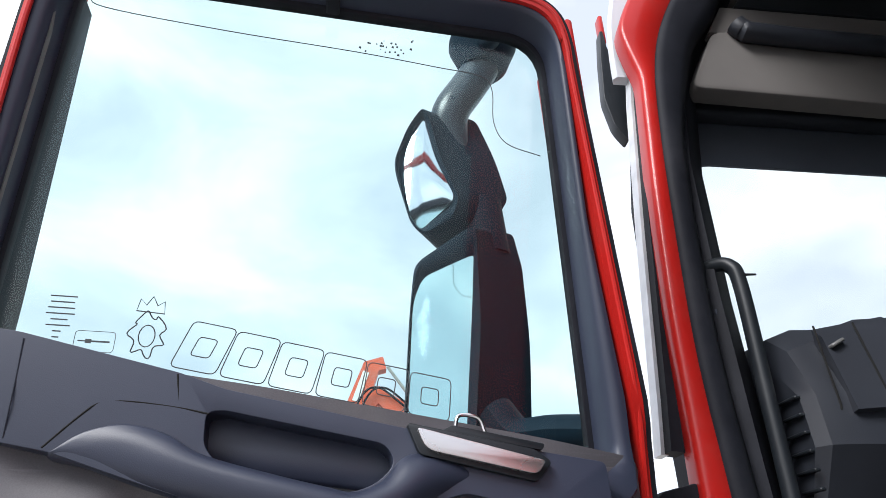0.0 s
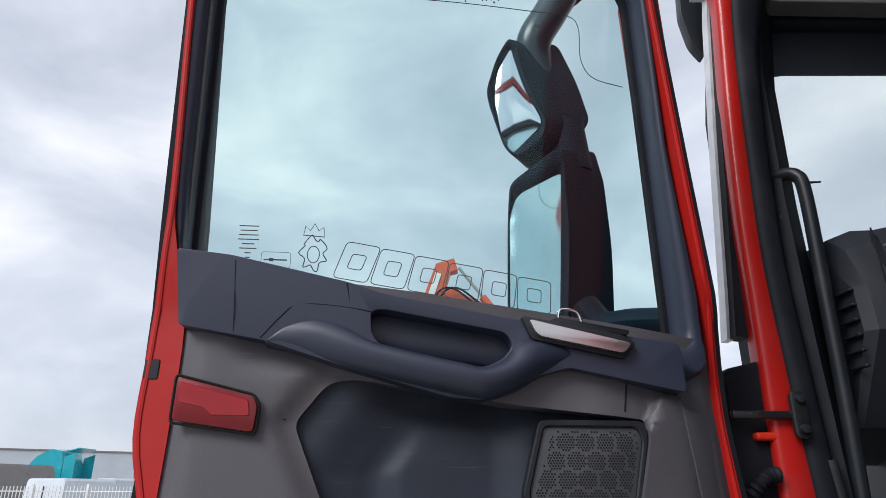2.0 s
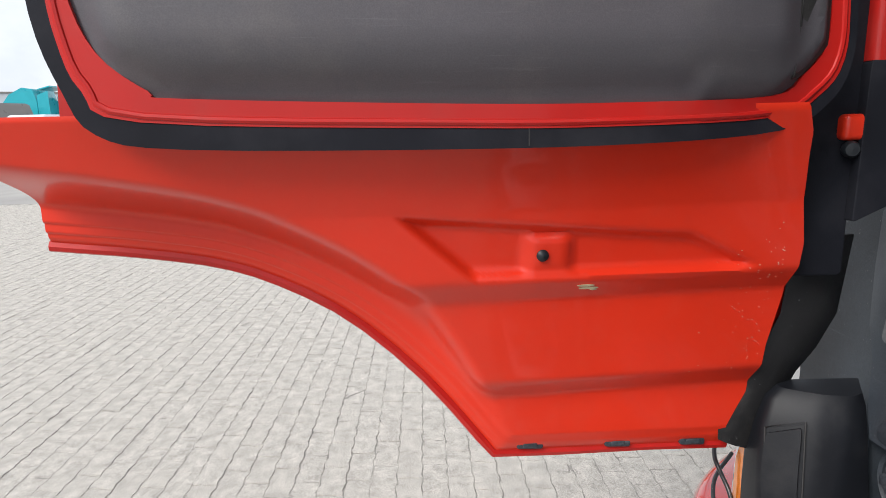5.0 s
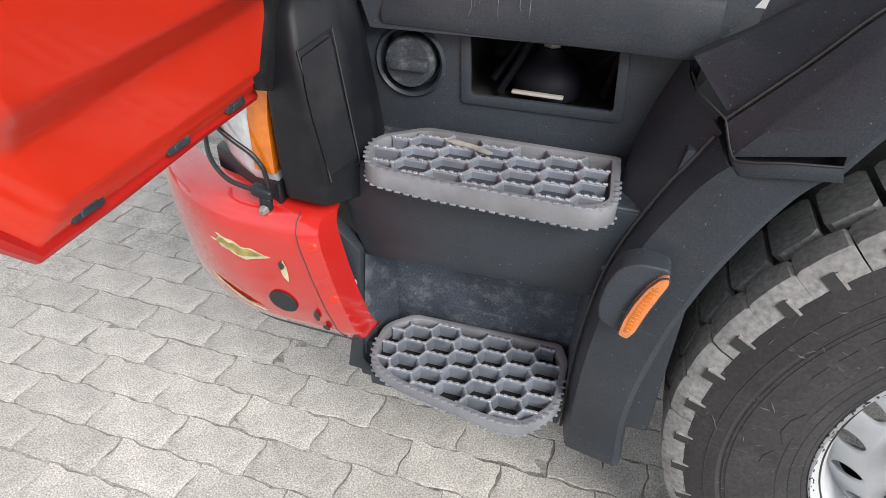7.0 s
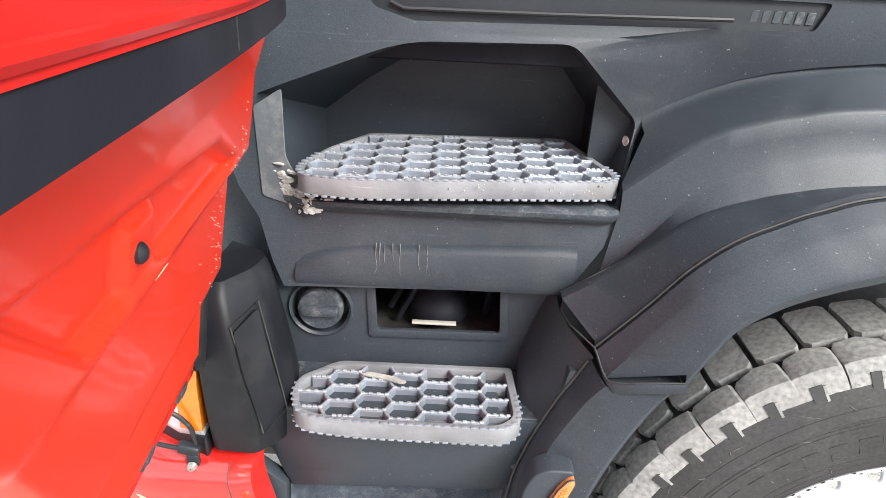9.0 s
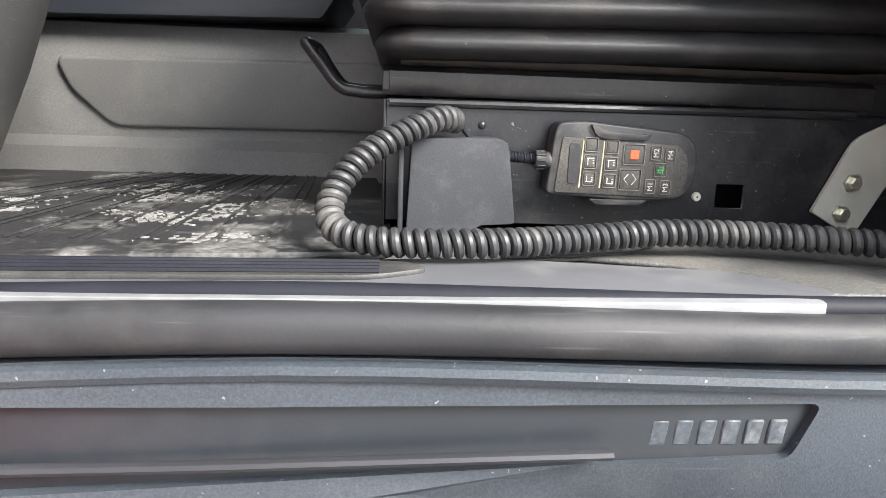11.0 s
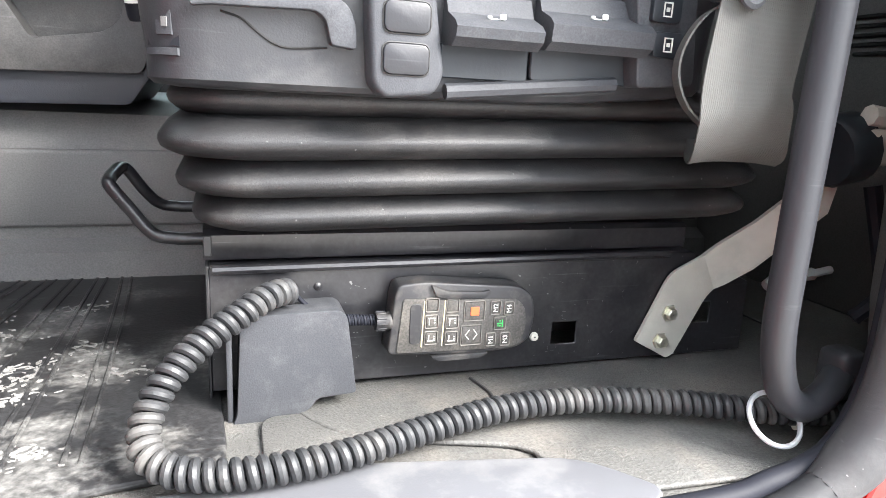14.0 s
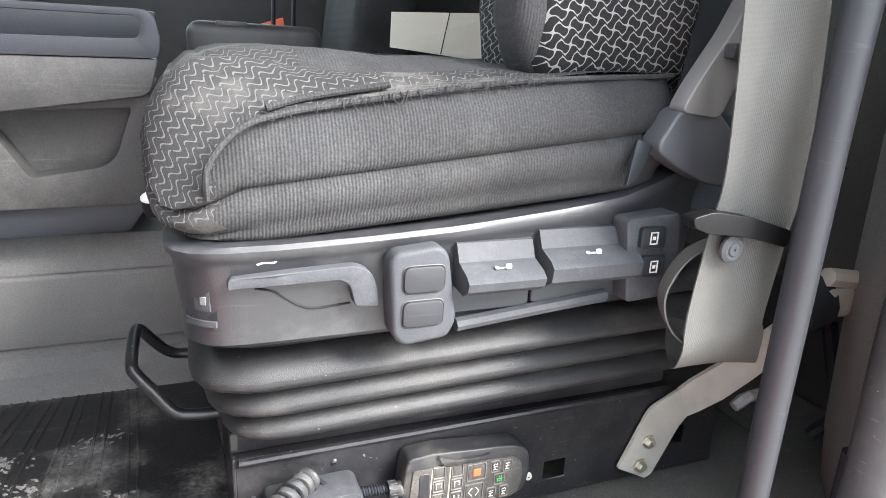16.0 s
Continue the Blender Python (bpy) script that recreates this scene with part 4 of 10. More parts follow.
for (ut, wt, v), (uc, wc, _), (ul, wl, _) in zip(*edges_):
    rise = v - 0.172
    flush = 0.1768 if ut > 0.69 else 0.0
    mix = lambda a, b, t: a + (b - a) * t
    arm_rows.append([(ul, 0.150, wl), (ul, 0.166, wl), (mix(ul, uc, 0.18), 0.168 + rise * 0.52, mix(wl, wc, 0.10)), (mix(ul, uc, 0.5), 0.170 + rise * 0.88, mix(wl, wc, 0.45)), (uc, v, wc),
                     (mix(uc, ut, 0.5), max(flush, 0.171 + rise * 0.90), mix(wc, wt, 0.55)), (mix(uc, ut, 0.85), max(flush, 0.170 + rise * 0.55), mix(wc, wt, 0.92)), (ut, max(flush - 0.0008, 0.168 + rise * 0.15), wt), (ut, 0.150, wt)])
loft(grip, arm_rows, True, True)
part("pull_handle", grip, NAVY, door, "moulded blue-black pull handle", local=True, smooth=70)
c = bmesh.new()
tube(c, [(0.888, 0.1758 + tip(2.075), 2.072), (0.886, 0.1758 + tip(2.03), 2.03), (0.882, 0.1758, 1.966)], 0.0009, 6)
part("band_seam", c, POCKET, door, local=True)
edge_line = bmesh.new()
tube(edge_line, curve([(0.842, 0.1756, 1.957), (0.815, 0.1756, 1.990), (0.795, 0.1760, 2.008), (0.765, 0.1768, 2.010), (0.715, 0.1760, 2.006), (0.680, 0.1756, 2.000)], 5), 0.0013, 6)
part("band_seam", edge_line, HOLE, door, local=True)
seam2 = bmesh.new()
tube(seam2, [(0.720, 0.1757 + tip(2.042), 2.042), (0.713, 0.1758, 2.007)], 0.0012, 6)
part("band_seam", seam2, HOLE, door, local=True)
LEVER = rounded([(0.445, 1.991), (0.434, 1.966), (0.302, 1.942), (0.290, 1.958)], [0.006, 0.012, 0.008, 0.006], 4)
surround = slab(rounded([(0.456, 1.998), (0.44, 1.962), (0.30, 1.935), (0.280, 1.958), (0.30, 1.972)], 0.006, 3), 0.170, 0.186, (), 0.003, 2, UW())
lever_base = part("lever_surround", surround, BLACK_CLEAN, door, local=True)
part("release_lever", slab(LEVER, 0.182, 0.194, (), 0.004, 3, UW()), SATIN, lever_base, "satin silver release lever", local=True)
sw = part("switch_panel", slab(rounded([(0.415, 1.990), (0.29, 1.972), (0.286, 1.980), (0.40, 1.998)], 0.003, 2), 0.155, 0.182, (), 0.003, 2, UW()), BLACK_CLEAN, door, local=True)
clip = bmesh.new()
tube(clip, curve([(0.395, 0.172, 1.996), (0.392, 0.172, 2.010), (0.382, 0.172, 2.013), (0.365, 0.172, 2.009), (0.358, 0.172, 1.992)], 4), 0.0026, 8)
part("wire_clip", clip, CHROME, sw, "bent wire clip", local=True)

# red reflector
refl = rounded([(0.953, 1.900), (0.845, 1.874), (0.837, 1.860), (0.840, 1.824), (0.953, 1.839)], 0.006, 3)
lamp = part("reflector_lamp", slab(refl, 0.150, 0.170, (), 0.004, 2, UW()), REFLECTOR_DARK, door, "dark red door warning reflector", local=True)
part("reflector", slab(rounded([(0.948, 1.893), (0.850, 1.868), (0.846, 1.846), (0.90, 1.846), (0.91, 1.856), (0.948, 1.864)], 0.003, 2), 0.166, 0.1715, (), 0.001, 1, UW()), REFLECTOR, lamp, local=True)

c = bmesh.new()
tube(c, [(u, 0.1655 + tip(w), w) for u, w in rounded([(0.956, 1.903), (0.843, 1.876), (0.834, 1.861), (0.837, 1.821), (0.956, 1.836)], 0.006, 3)], 0.0022, 6, True)
part("reflector_edge", c, HOLE, lamp, local=True)

# dark inner frame of the window and the glass
frame_out = rounded([(0.972, 2.05), (0.955, 1.97), (0.205, 1.90), (0.148, 1.93), (0.153, 2.047), (0.194, 2.30), (0.216, 2.56), (0.224, 2.612), (0.236, 2.641), (0.256, 2.662), (0.285, 2.674), (0.34, 2.678), (0.937, 2.674), (0.960, 2.666), (0.982, 2.646), (0.999, 2.616), (1.005, 2.576), (1.008, 2.485), (1.003, 2.20), (0.986, 2.09)], 0.012, 4)
def reach(poly_pts, cx, cz, a):
    """How far an outline lies from a centre in one direction."""
    dx, dz = math.cos(a), math.sin(a)
    best = 0.0
    for (x0, z0), (x1, z1) in zip(poly_pts, poly_pts[1:] + poly_pts[:1]):
        ex, ez = x1 - x0, z1 - z0
        den = dx * ez - dz * ex
        if abs(den) > 1e-9:
            t = ((x0 - cx) * ez - (z0 - cz) * ex) / den
            s = ((x0 - cx) * dz - (z0 - cz) * dx) / den
            if t > 0 and -1e-6 <= s <= 1 + 1e-6:
                best = max(best, t)
    return best


bezel = bmesh.new()
rings = []
for k in range(240):
    a = 2 * math.pi * k / 240
    r0, r1 = reach(frame_out, 0.585, 2.33, a), reach(GLASS, 0.585, 2.33, a)
    line = []
    for s, v in ((0.0, 0.055), (0.0, 0.128), (0.06, 0.138), (0.30, 0.140), (0.58, 0.138), (0.72, 0.132), (0.82, 0.116), (0.92, 0.100), (1.0, 0.086), (1.0, 0.070)):
        r = r0 + (r1 - r0) * s
        u, w = 0.585 + r * math.cos(a), 2.33 + r * math.sin(a)
        line.append((u, v + tip(w), w))
    rings.append(line)
rings.append(rings[0])
loft(bezel, rings, True, False)
part("window_frame", bezel, NAVY, door, "blue-black window surround", local=True, smooth=55)
part("run_channel", slab(GLASS_WIDE, 0.073, 0.090, [rounded([(0.972, 2.10), (0.912, 2.078), (0.189, 1.976), (0.247, 2.654), (0.964, 2.653)], [0.005, 0.01, 0.01, 0.07, 0.04], 6)], 0.003, 2, UW(), cuts_b=[2.0]), RUBBER, door, "black rubber glass channel", local=True)
guide = bmesh.new()
ribbon(guide, [(0.984 - 0.006 * k / 8 + 0.006 * (k > 7), 0.118 + tip(2.10 + 0.06 * k), 2.10 + 0.06 * k) for k in range(9)], (1, -0.4, 0), 0.007, 0.004)
part("glass_guide", guide, STALK, door, "thin grey glass guide", local=True)
pane = part("window_pane", slab(GLASS_WIDE, 0.076, 0.080, (), 0, 1, UW(), cuts_b=[2.0]), PANE, door, "greenish clear side window", local=True)
pane.visible_shadow = False
knob = bmesh.new()
slab(oblong(0.582, 0.604, 2.644, 2.658, 0.004), 0.09, 0.140, (), 0.003, 2, UW(), bm=knob)
part("frame_catch", knob, RUBBER, door, local=True)


def etched(name, lines, r=0.0011, closed=True):
    w = bmesh.new()
    for pts in lines:
        q = [(u, 0.0815 + tip(z), z) for u, z in pts]
        tube(w, q, r * 0.7, 5, closed)
    return part(name, w, DECAL, pane, local=True)


# outlined lettering shapes on the pane, drawn as plain slanted blocks
base_l, base_r = Vector((0.754, 2.080)), Vector((0.382, 2.026))
blocks = []
for k in range(6):
    t0, t1 = k / 6 + 0.006, (k + 1) / 6 - 0.008
    p0, p1 = base_l.lerp(base_r, t0), base_l.lerp(base_r, t1)
    lean_u, h = -0.022 + 0.004 * k, 0.060 - 0.001 * k
    blocks.append([tuple(p0), tuple(p1), (p1.x + lean_u, p1.y + h), (p0.x + lean_u, p0.y + h)])
for b in blocks:
    etched("outlined_block", [rounded(b, 0.008, 3)])
inner_blocks = []
for b in blocks:
    cx, cz = sum(p[0] for p in b) / 4, sum(p[1] for p in b) / 4
    inner_blocks.append(rounded([(cx + (u - cx) * 0.42, cz + (z - cz) * 0.40) for u, z in b], 0.005, 3))
for b in inner_blocks:
    etched("outlined_block", [b])
crest = [(0.785 + 0.020 * math.cos(t) * (1 + 0.22 * math.cos(7 * t)), 2.118 + 0.026 * math.sin(t) * (1 + 0.22 * math.sin(6 * t))) for t in (k * math.pi / 24 for k in range(48))]
etched("etched_crest", [crest, [(0.803, 2.148), (0.800, 2.164), (0.792, 2.156), (0.785, 2.168), (0.778, 2.156), (0.770, 2.162), (0.768, 2.146)]], 0.0013)
etched("etched_crest", [[(0.785 + 0.010 * math.cos(t), 2.116 + 0.014 * math.sin(t)) for t in (k * math.pi / 8 for k in range(16))]])
etched("service_mark", [oblong(0.822, 0.870, 2.092, 2.118, 0.005)], 0.0006)
bar = bmesh.new()
for a, b, c, d in ((0.828, 0.850, 2.1045, 2.1065), (0.850, 0.857, 2.1030, 2.1080), (0.857, 0.866, 2.1048, 2.1062)):
    slab([(a, c), (b, c), (b, d), (a, d)], 0.0803, 0.0812, (), 0, 1, UW(), bm=bar)
part("service_mark_print", bar, DECAL, pane, local=True, smooth=0)
bars = bmesh.new()
for k in range(8):
    z, half = 2.160 - 0.0075 * k, (0.016, 0.014, 0.016, 0.017, 0.010, 0.014, 0.005, 0.004)[k]
    slab([(0.893 - half, z), (0.893 + half, z), (0.893 + half, z + 0.0014), (0.893 - half, z + 0.0014)], 0.0803, 0.0812, (), 0, 1, UW(), bm=bars)
part("glass_marking", bars, DECAL, pane, local=True, smooth=0)
film = bmesh.new()
tube(film, curve([(u, 0.0815 + tip(z), z) for u, z in ((0.955, 2.625), (0.93, 2.606), (0.75, 2.594), (0.55, 2.588), (0.42, 2.580), (0.345, 2.574), (0.325, 2.55), (0.322, 2.49), (0.30, 2.455), (0.245, 2.44))], 6), 0.0008, 5)
part("film_edge", film, DECAL, pane, "edge of sun film on the glass", local=True)
flecks = bmesh.new()
for _ in range(26):
    u, z = 0.50 + random.gauss(0, 0.02), 2.605 + random.gauss(0, 0.009)
    r = random.uniform(0.0007, 0.002)
    slab([(u - r, z - r), (u + r, z - r * 0.5), (u + r * 0.6, z + r), (u - r, z + r * 0.7)], 0.0803, 0.0812, (), 0, 1, UW(), bm=flecks)
part("glass_flecks", flecks, DECAL, pane, local=True, smooth=0)

# hinges, check strap and cable boot between door and pillar
for z in (1.40, 1.79):
    c = bmesh.new()
    low = z < 1.5
    block(c, (0.01, 0.115, z + (0.012 if low else 0.048)), (0.05, 0.075, 0.036 if low else 0.014), 0.008 if low else 0.005, 3)
    block(c, (0.0, 0.088 if low else 0.112, z - 0.03), (0.035, 0.036 if low else 0.022, 0.07), 0.008, 3)
    hg = part("hinge", c, RED_LIT, door, "red painted steel hinge")
    c = bmesh.new()
    lathe(c, [(0.0, 0.012), (0.009, 0.011), (0.012, 0.006), (0.012, 0.0)], (0.028, 0.092, z - 0.018), (1, -0.3, 0), 12)
    part("hinge_bolt", c, BLACK_CLEAN, hg)
strap = thing("door_check_strap", (0.03, 0.13, 1.87), "black steel door check strap bolted to the pillar", "door strap")
c = bmesh.new()
block(c, (0.045, 0.095, 1.872), (0.012, 0.12, 0.014), 0.004, 2)
part("strap_bar", c, BLACKSTEEL, strap)
c = bmesh.new()
slab(oblong(0.134, 0.162, 1.832, 1.912, 0.012), 0, 0.012, (), 0.004, 2, YZ(0.044), bm=c)
part("strap_plate", c, BLACKSTEEL, strap)
for z in (1.848, 1.898):
    c = bmesh.new()
    lathe(c, [(0, 0.010), (0.007, 0.009), (0.009, 0.0)], (0.054, 0.149, z), (1, 0, 0), 10)
    part("strap_bolt", c, BLACK_CLEAN, strap)
boot = bmesh.new()
boot_line = curve([(0.040, 0.100, 1.776), (0.044, 0.082, 1.774), (0.040, 0.062, 1.756), (0.028, 0.048, 1.728), (0.014, 0.042, 1.70)], 10)
tube(boot, boot_line, [0.0115 + 0.0022 * math.sin(i * 1.9) for i in range(len(boot_line))], 14)
solo("cable_boot", boot, RUBBER, "ribbed black rubber cable boot at the door hinge", "cable boot")

# drinks can in the pocket
can = thing("steel_flask", (0.12, -0.30, 1.63), "shiny steel cylinder and metal card lying in the door pocket", "flask")
put = lambda u, v, w: DOOR @ Vector((u, v, w))
c = bmesh.new()
a, b = put(0.472, 0.205, 1.638), put(0.405, 0.205, 1.650)
ax = (b - a)
lathe(c, [(0.001, 0.0), (0.014, 0.0), (0.0165, 0.002), (0.0165, 0.008), (0.0155, 0.009), (0.0165, 0.010), (0.0165, ax.length - 0.003), (0.014, ax.length), (0.001, ax.length)], a, ax, 20)
part("cylinder", c, CHROME, can)
c = bmesh.new()
slab(rounded([(0.486, 1.662), (0.420, 1.668), (0.412, 1.640), (0.480, 1.612)], 0.003), 0.184, 0.187, (), 0.0008, 1, lambda x, z, d: DOOR @ Vector((x, d, z)), bm=c)
part("metal_card", c, CHROME, can)

# mirrors on the door's outside
MIRROR_BLACK = material("blue_black_mirror_casing", (0.011, 0.022, 0.036), rough=0.6, spec=0.10, var=0.12, scale=6, grain=700, bump=0)
mirror = thing("door_mirror", (-0.10, -0.15, 2.0), "black twin truck mirror on curved arms outside the door", "mirror")
DM = lambda pts: [tuple(put(u, v, w)) for u, v, w in pts]
c = bmesh.new()
tube(c, curve([(-0.120, -0.158, 3.00), (-0.120, -0.162, 2.935), (-0.122, -0.198, 2.862), (-0.125, -0.237, 2.790), (-0.140, -0.240, 2.73), (-0.155, -0.225, 2.66)], 6), [0.046] * 6 + [0.043] * 25, 16, flat=0.8)
# paler and bluer than the casing: some sky reflection is put into the colour
MIRROR_ARM = material("sky_lit_mirror_arm", (0.030, 0.040, 0.056), rough=0.32, spec=0.5, var=0.1, scale=6, grain=700, bump=0)
arm_ = part("upper_arm", c, MIRROR_ARM, mirror)
c = bmesh.new()
lathe(c, [(0.001, 0.0), (0.050, 0.002), (0.058, 0.012), (0.070, 0.045), (0.082, 0.075), (0.080, 0.095), (0.001, 0.098)], (-0.120, -0.158, 2.918), (0, 0, 1), 28)
part("arm_cup", c, MIRROR_BLACK, arm_)
c = bmesh.new()
tube(c, [(-0.120, -0.158, 3.0), (0.0, -0.155, 2.91), (0.085, -0.150, 2.848)], [0.03, 0.022, 0.018], 12)
part("arm_bracket", c, MIRROR_BLACK, arm_)
c = bmesh.new()
tube(c, DM(curve([(0.13, -0.03, 2.045), (0.18, -0.06, 2.050), (0.23, -0.10, 2.055), (0.262, -0.12, 2.10)], 6)), [0.046] * 19, 12, flat=0.7)
part("lower_arm", c, MIRROR_BLACK, mirror)
c = bmesh.new()
tube(c, [(-0.150, -0.165, 2.43), (-0.152, -0.178, 2.56)], 0.050, 16, flat=0.8)
part("mirror_neck", c, MIRROR_BLACK, mirror)


def housing(name, back, middle, front, glass, radii, bulge, turn_out=0.0):
    """A mirror housing lofted from back to bezel, outlines given in y and z; the glass lies sunk in the bezel."""
    ring = lambda pts, x, k=1.0: [(x, y, z) for y, z in rounded(pts, [r * k for r in radii], 4)]
    w = bmesh.new()
    mid_ = lambda a, b, t: [(p[0] + (q[0] - p[0]) * t, p[1] + (q[1] - p[1]) * t) for p, q in zip(a, b)]
    grown = mid_(middle, front, 0.6)
    loft(w, [ring(mid_(back, [(sum(p[0] for p in back) / len(back), sum(p[1] for p in back) / len(back))] * len(back), 0.3), -0.238), ring(back, -0.222), ring(mid_(back, middle, 0.7), -0.185), ring(middle, -0.150), ring(grown, -0.112),
             ring(front, -0.088), ring(mid_(front, glass, 0.25), -0.083), ring(mid_(front, glass, 0.8), -0.088, 0.8), ring(glass, -0.098, 0.8)], True, True)
    body_ = part(name, w, MIRROR_BLACK, mirror, smooth=50)
    g = bmesh.new()
    cy, cz = sum(p[0] for p in glass) / len(glass), sum(p[1] for p in glass) / len(glass)
    rim_ = rounded(glass, [r * 0.8 for r in radii], 4)
    loft(g, [[(-0.0955 + bulge * (1 - s * s) + turn_out * (y - cy) * s, cy + (y - cy) * s, cz + (z - cz) * s) for y, z in rim_] for s in (1.0, 0.85, 0.7, 0.55, 0.4, 0.25, 0.1, 0.02)], True, True)
    part("mirror_glass", g, MIRROR, body_, "silvered mirror glass", smooth=60)


housing("lower_housing",
        [(-0.270, 2.085), (-0.262, 2.29), (-0.255, 2.37), (-0.165, 2.44), (-0.140, 2.44), (-0.128, 2.37), (-0.122, 2.25), (-0.128, 2.085)],
        [(-0.312, 2.072), (-0.302, 2.29), (-0.292, 2.390), (-0.170, 2.486), (-0.108, 2.492), (-0.093, 2.41), (-0.088, 2.25), (-0.098, 2.072)],
        [(-0.329, 2.062), (-0.322, 2.288), (-0.315, 2.376), (-0.215, 2.459), (-0.194, 2.466), (-0.192, 2.40), (-0.188, 2.247), (-0.204, 2.062)],
        [(-0.322, 2.070), (-0.316, 2.302), (-0.298, 2.352), (-0.216, 2.398), (-0.200, 2.405), (-0.203, 2.36), (-0.206, 2.298), (-0.222, 2.066)],
        [0.012, 0.05, 0.022, 0.02, 0.014, 0.01, 0.05, 0.012], 0.0006)
housing("upper_housing",
        [(-0.235, 2.735), (-0.262, 2.69), (-0.285, 2.62), (-0.280, 2.58), (-0.255, 2.51), (-0.235, 2.49), (-0.165, 2.545), (-0.150, 2.585), (-0.160, 2.66), (-0.185, 2.735)],
        [(-0.270, 2.795), (-0.303, 2.73), (-0.330, 2.625), (-0.325, 2.58), (-0.290, 2.470), (-0.262, 2.442), (-0.140, 2.525), (-0.113, 2.575), (-0.136, 2.68), (-0.178, 2.795)],
        [(-0.302, 2.770), (-0.335, 2.71), (-0.361, 2.617), (-0.357, 2.58), (-0.324, 2.464), (-0.296, 2.434), (-0.236, 2.478), (-0.226, 2.532), (-0.264, 2.63), (-0.286, 2.73)],
        [(-0.300, 2.744), (-0.334, 2.692), (-0.353, 2.627), (-0.349, 2.572), (-0.330, 2.493), (-0.306, 2.453), (-0.243, 2.518), (-0.238, 2.537), (-0.274, 2.627), (-0.292, 2.71)],
        [0.02, 0.05, 0.05, 0.03, 0.03, 0.02, 0.02, 0.015, 0.04, 0.02], 0.006, 0.13)

# ---------------------------------------------------------------- cab body: pillars, side panel, roof, back
cab = thing("truck_cab", (0.5, 1.2, 1.0), "red truck cab with black lower side panels, door opening uncovered", "truck cab", kind="structure")
HW = (1.078, 0.478)          # wheel centre (x, z)


def side_y(x, z):
    """Depth of the side panel by height: it leans in towards the sill."""
    y = lerp_table([(0.94, 0.140), (1.02, 0.150), (1.10, 0.168), (1.20, 0.186), (1.30, 0.210), (1.36, 0.232), (1.41, 0.243), (1.44, 0.252), (1.50, 0.268)], z)
    back = lerp_table([(1.20, 0.268), (1.30, 0.262), (1.36, 0.252), (1.44, 0.252)], z) - y
    return y + 0.02 * smooth_step(0.02, -0.10, x) + max(0.0, back) * smooth_step(0.42, 0.62, x) * smooth_step(1.08, 1.24, z)


top_edge = [(p[0], p[1]) for p in curve([(-0.10, 1.60, 0), (-0.045, 1.535, 0), (0.0, 1.478, 0), (0.06, 1.442, 0), (0.14, 1.433, 0), (0.50, 1.444, 0), (0.90, 1.434, 0), (1.02, 1.442, 0), (1.12, 1.50, 0), (1.18, 1.62, 0)], 6)]
PANEL = top_edge + [(1.75, 1.62), (1.75, 1.310), (1.20, 1.338), (0.95, 1.3315), (0.86, 1.321), (0.80, 1.3105), (0.75, 1.297), (0.70, 1.278), (0.65, 1.253), (0.620, 1.232), (0.604, 1.196), (0.588, 1.150), (0.570, 1.09), (0.556, 1.05), (0.512, 0.985), (0.44, 0.972), (0.20, 0.967), (0.06, 0.963), (0.045, 1.0), (0.024, 1.071), (-0.007, 1.115), (-0.04, 1.20), (-0.08, 1.30), (-0.10, 1.45)]
NOOK = rounded([(0.022, 1.252), (0.062, 1.268), (0.235, 1.334), (0.486, 1.340), (0.606, 1.222), (0.572, 1.120), (0.556, 1.092), (0.150, 1.086), (0.034, 1.108)], [0.006, 0.01, 0.05, 0.02, 0.015, 0.004, 0.01, 0.02, 0.012], 4)
BADGE = rounded([(0.176, 1.404), (0.225, 1.416), (0.50, 1.414), (0.855, 1.412), (0.838, 1.372), (0.70, 1.370), (0.25, 1.361), (0.190, 1.378)], 0.008, 4)
part("side_panel", slab(PANEL, 0.0, 0.014, [NOOK, BADGE], 0.003, 2, XZ(0, side_y), cuts_b=[1.0 + 0.035 * k for k in range(16)], cuts_a=[-0.08, -0.04, 0.0, 0.04]), BLACK, cab, "black grained side panel, scuffed and dusty")
part("front_lower_panel", slab([(-0.25, 0.86), (0.05, 0.86), (0.07, 1.10), (0.0, 1.25), (0.02, 1.50), (-0.25, 1.55)], 0.0, 0.02, (), 0.003, 1, XZ(0.222)), BLACK, cab, "black plastic behind the door hinges")
part("sill_body", slab([(-0.1, 1.30), (1.2, 1.30), (1.2, 1.462), (-0.1, 1.462)], 0.0, 0.10, (), 0.003, 1, XZ(0.268)), RUBBER, cab)
# raised crease under the sill and the badge strip
roll = bmesh.new()
tube(roll, [(x, side_y(x, z) - 0.001, z - 0.008) for x, z in top_edge[6:-8]], 0.007, 8)
part("panel_roll", roll, BLACK, cab)
part("badge_strip", slab([(0.17, 1.422), (0.86, 1.420), (0.86, 1.362), (0.17, 1.355)], 0.007, 0.016, (), 0, 1, XZ(0, side_y), cuts_b=[1.37, 1.385, 1.40]), BLACK_CLEAN, cab, "inset black strip with a worn embossed name")
rib = bmesh.new()
tube(rib, [(0.215, 0.2425, 1.385), (0.235, 0.2395, 1.377), (0.45, 0.2395, 1.379), (0.71, 0.2400, 1.384)], 0.0045, 8, flat=0.8)
part("badge_rib", rib, POLE, cab)
emb = bmesh.new()
for k in range(6):
    slab([(0.740 + 0.0165 * k, 1.380), (0.752 + 0.0165 * k, 1.380), (0.754 + 0.0165 * k, 1.398), (0.742 + 0.0165 * k, 1.398)], 0.0045, 0.008, (), 0.001, 1, XZ(0, side_y), bm=emb)
part("embossed_bars", emb, BLACK_DIRTY, cab)

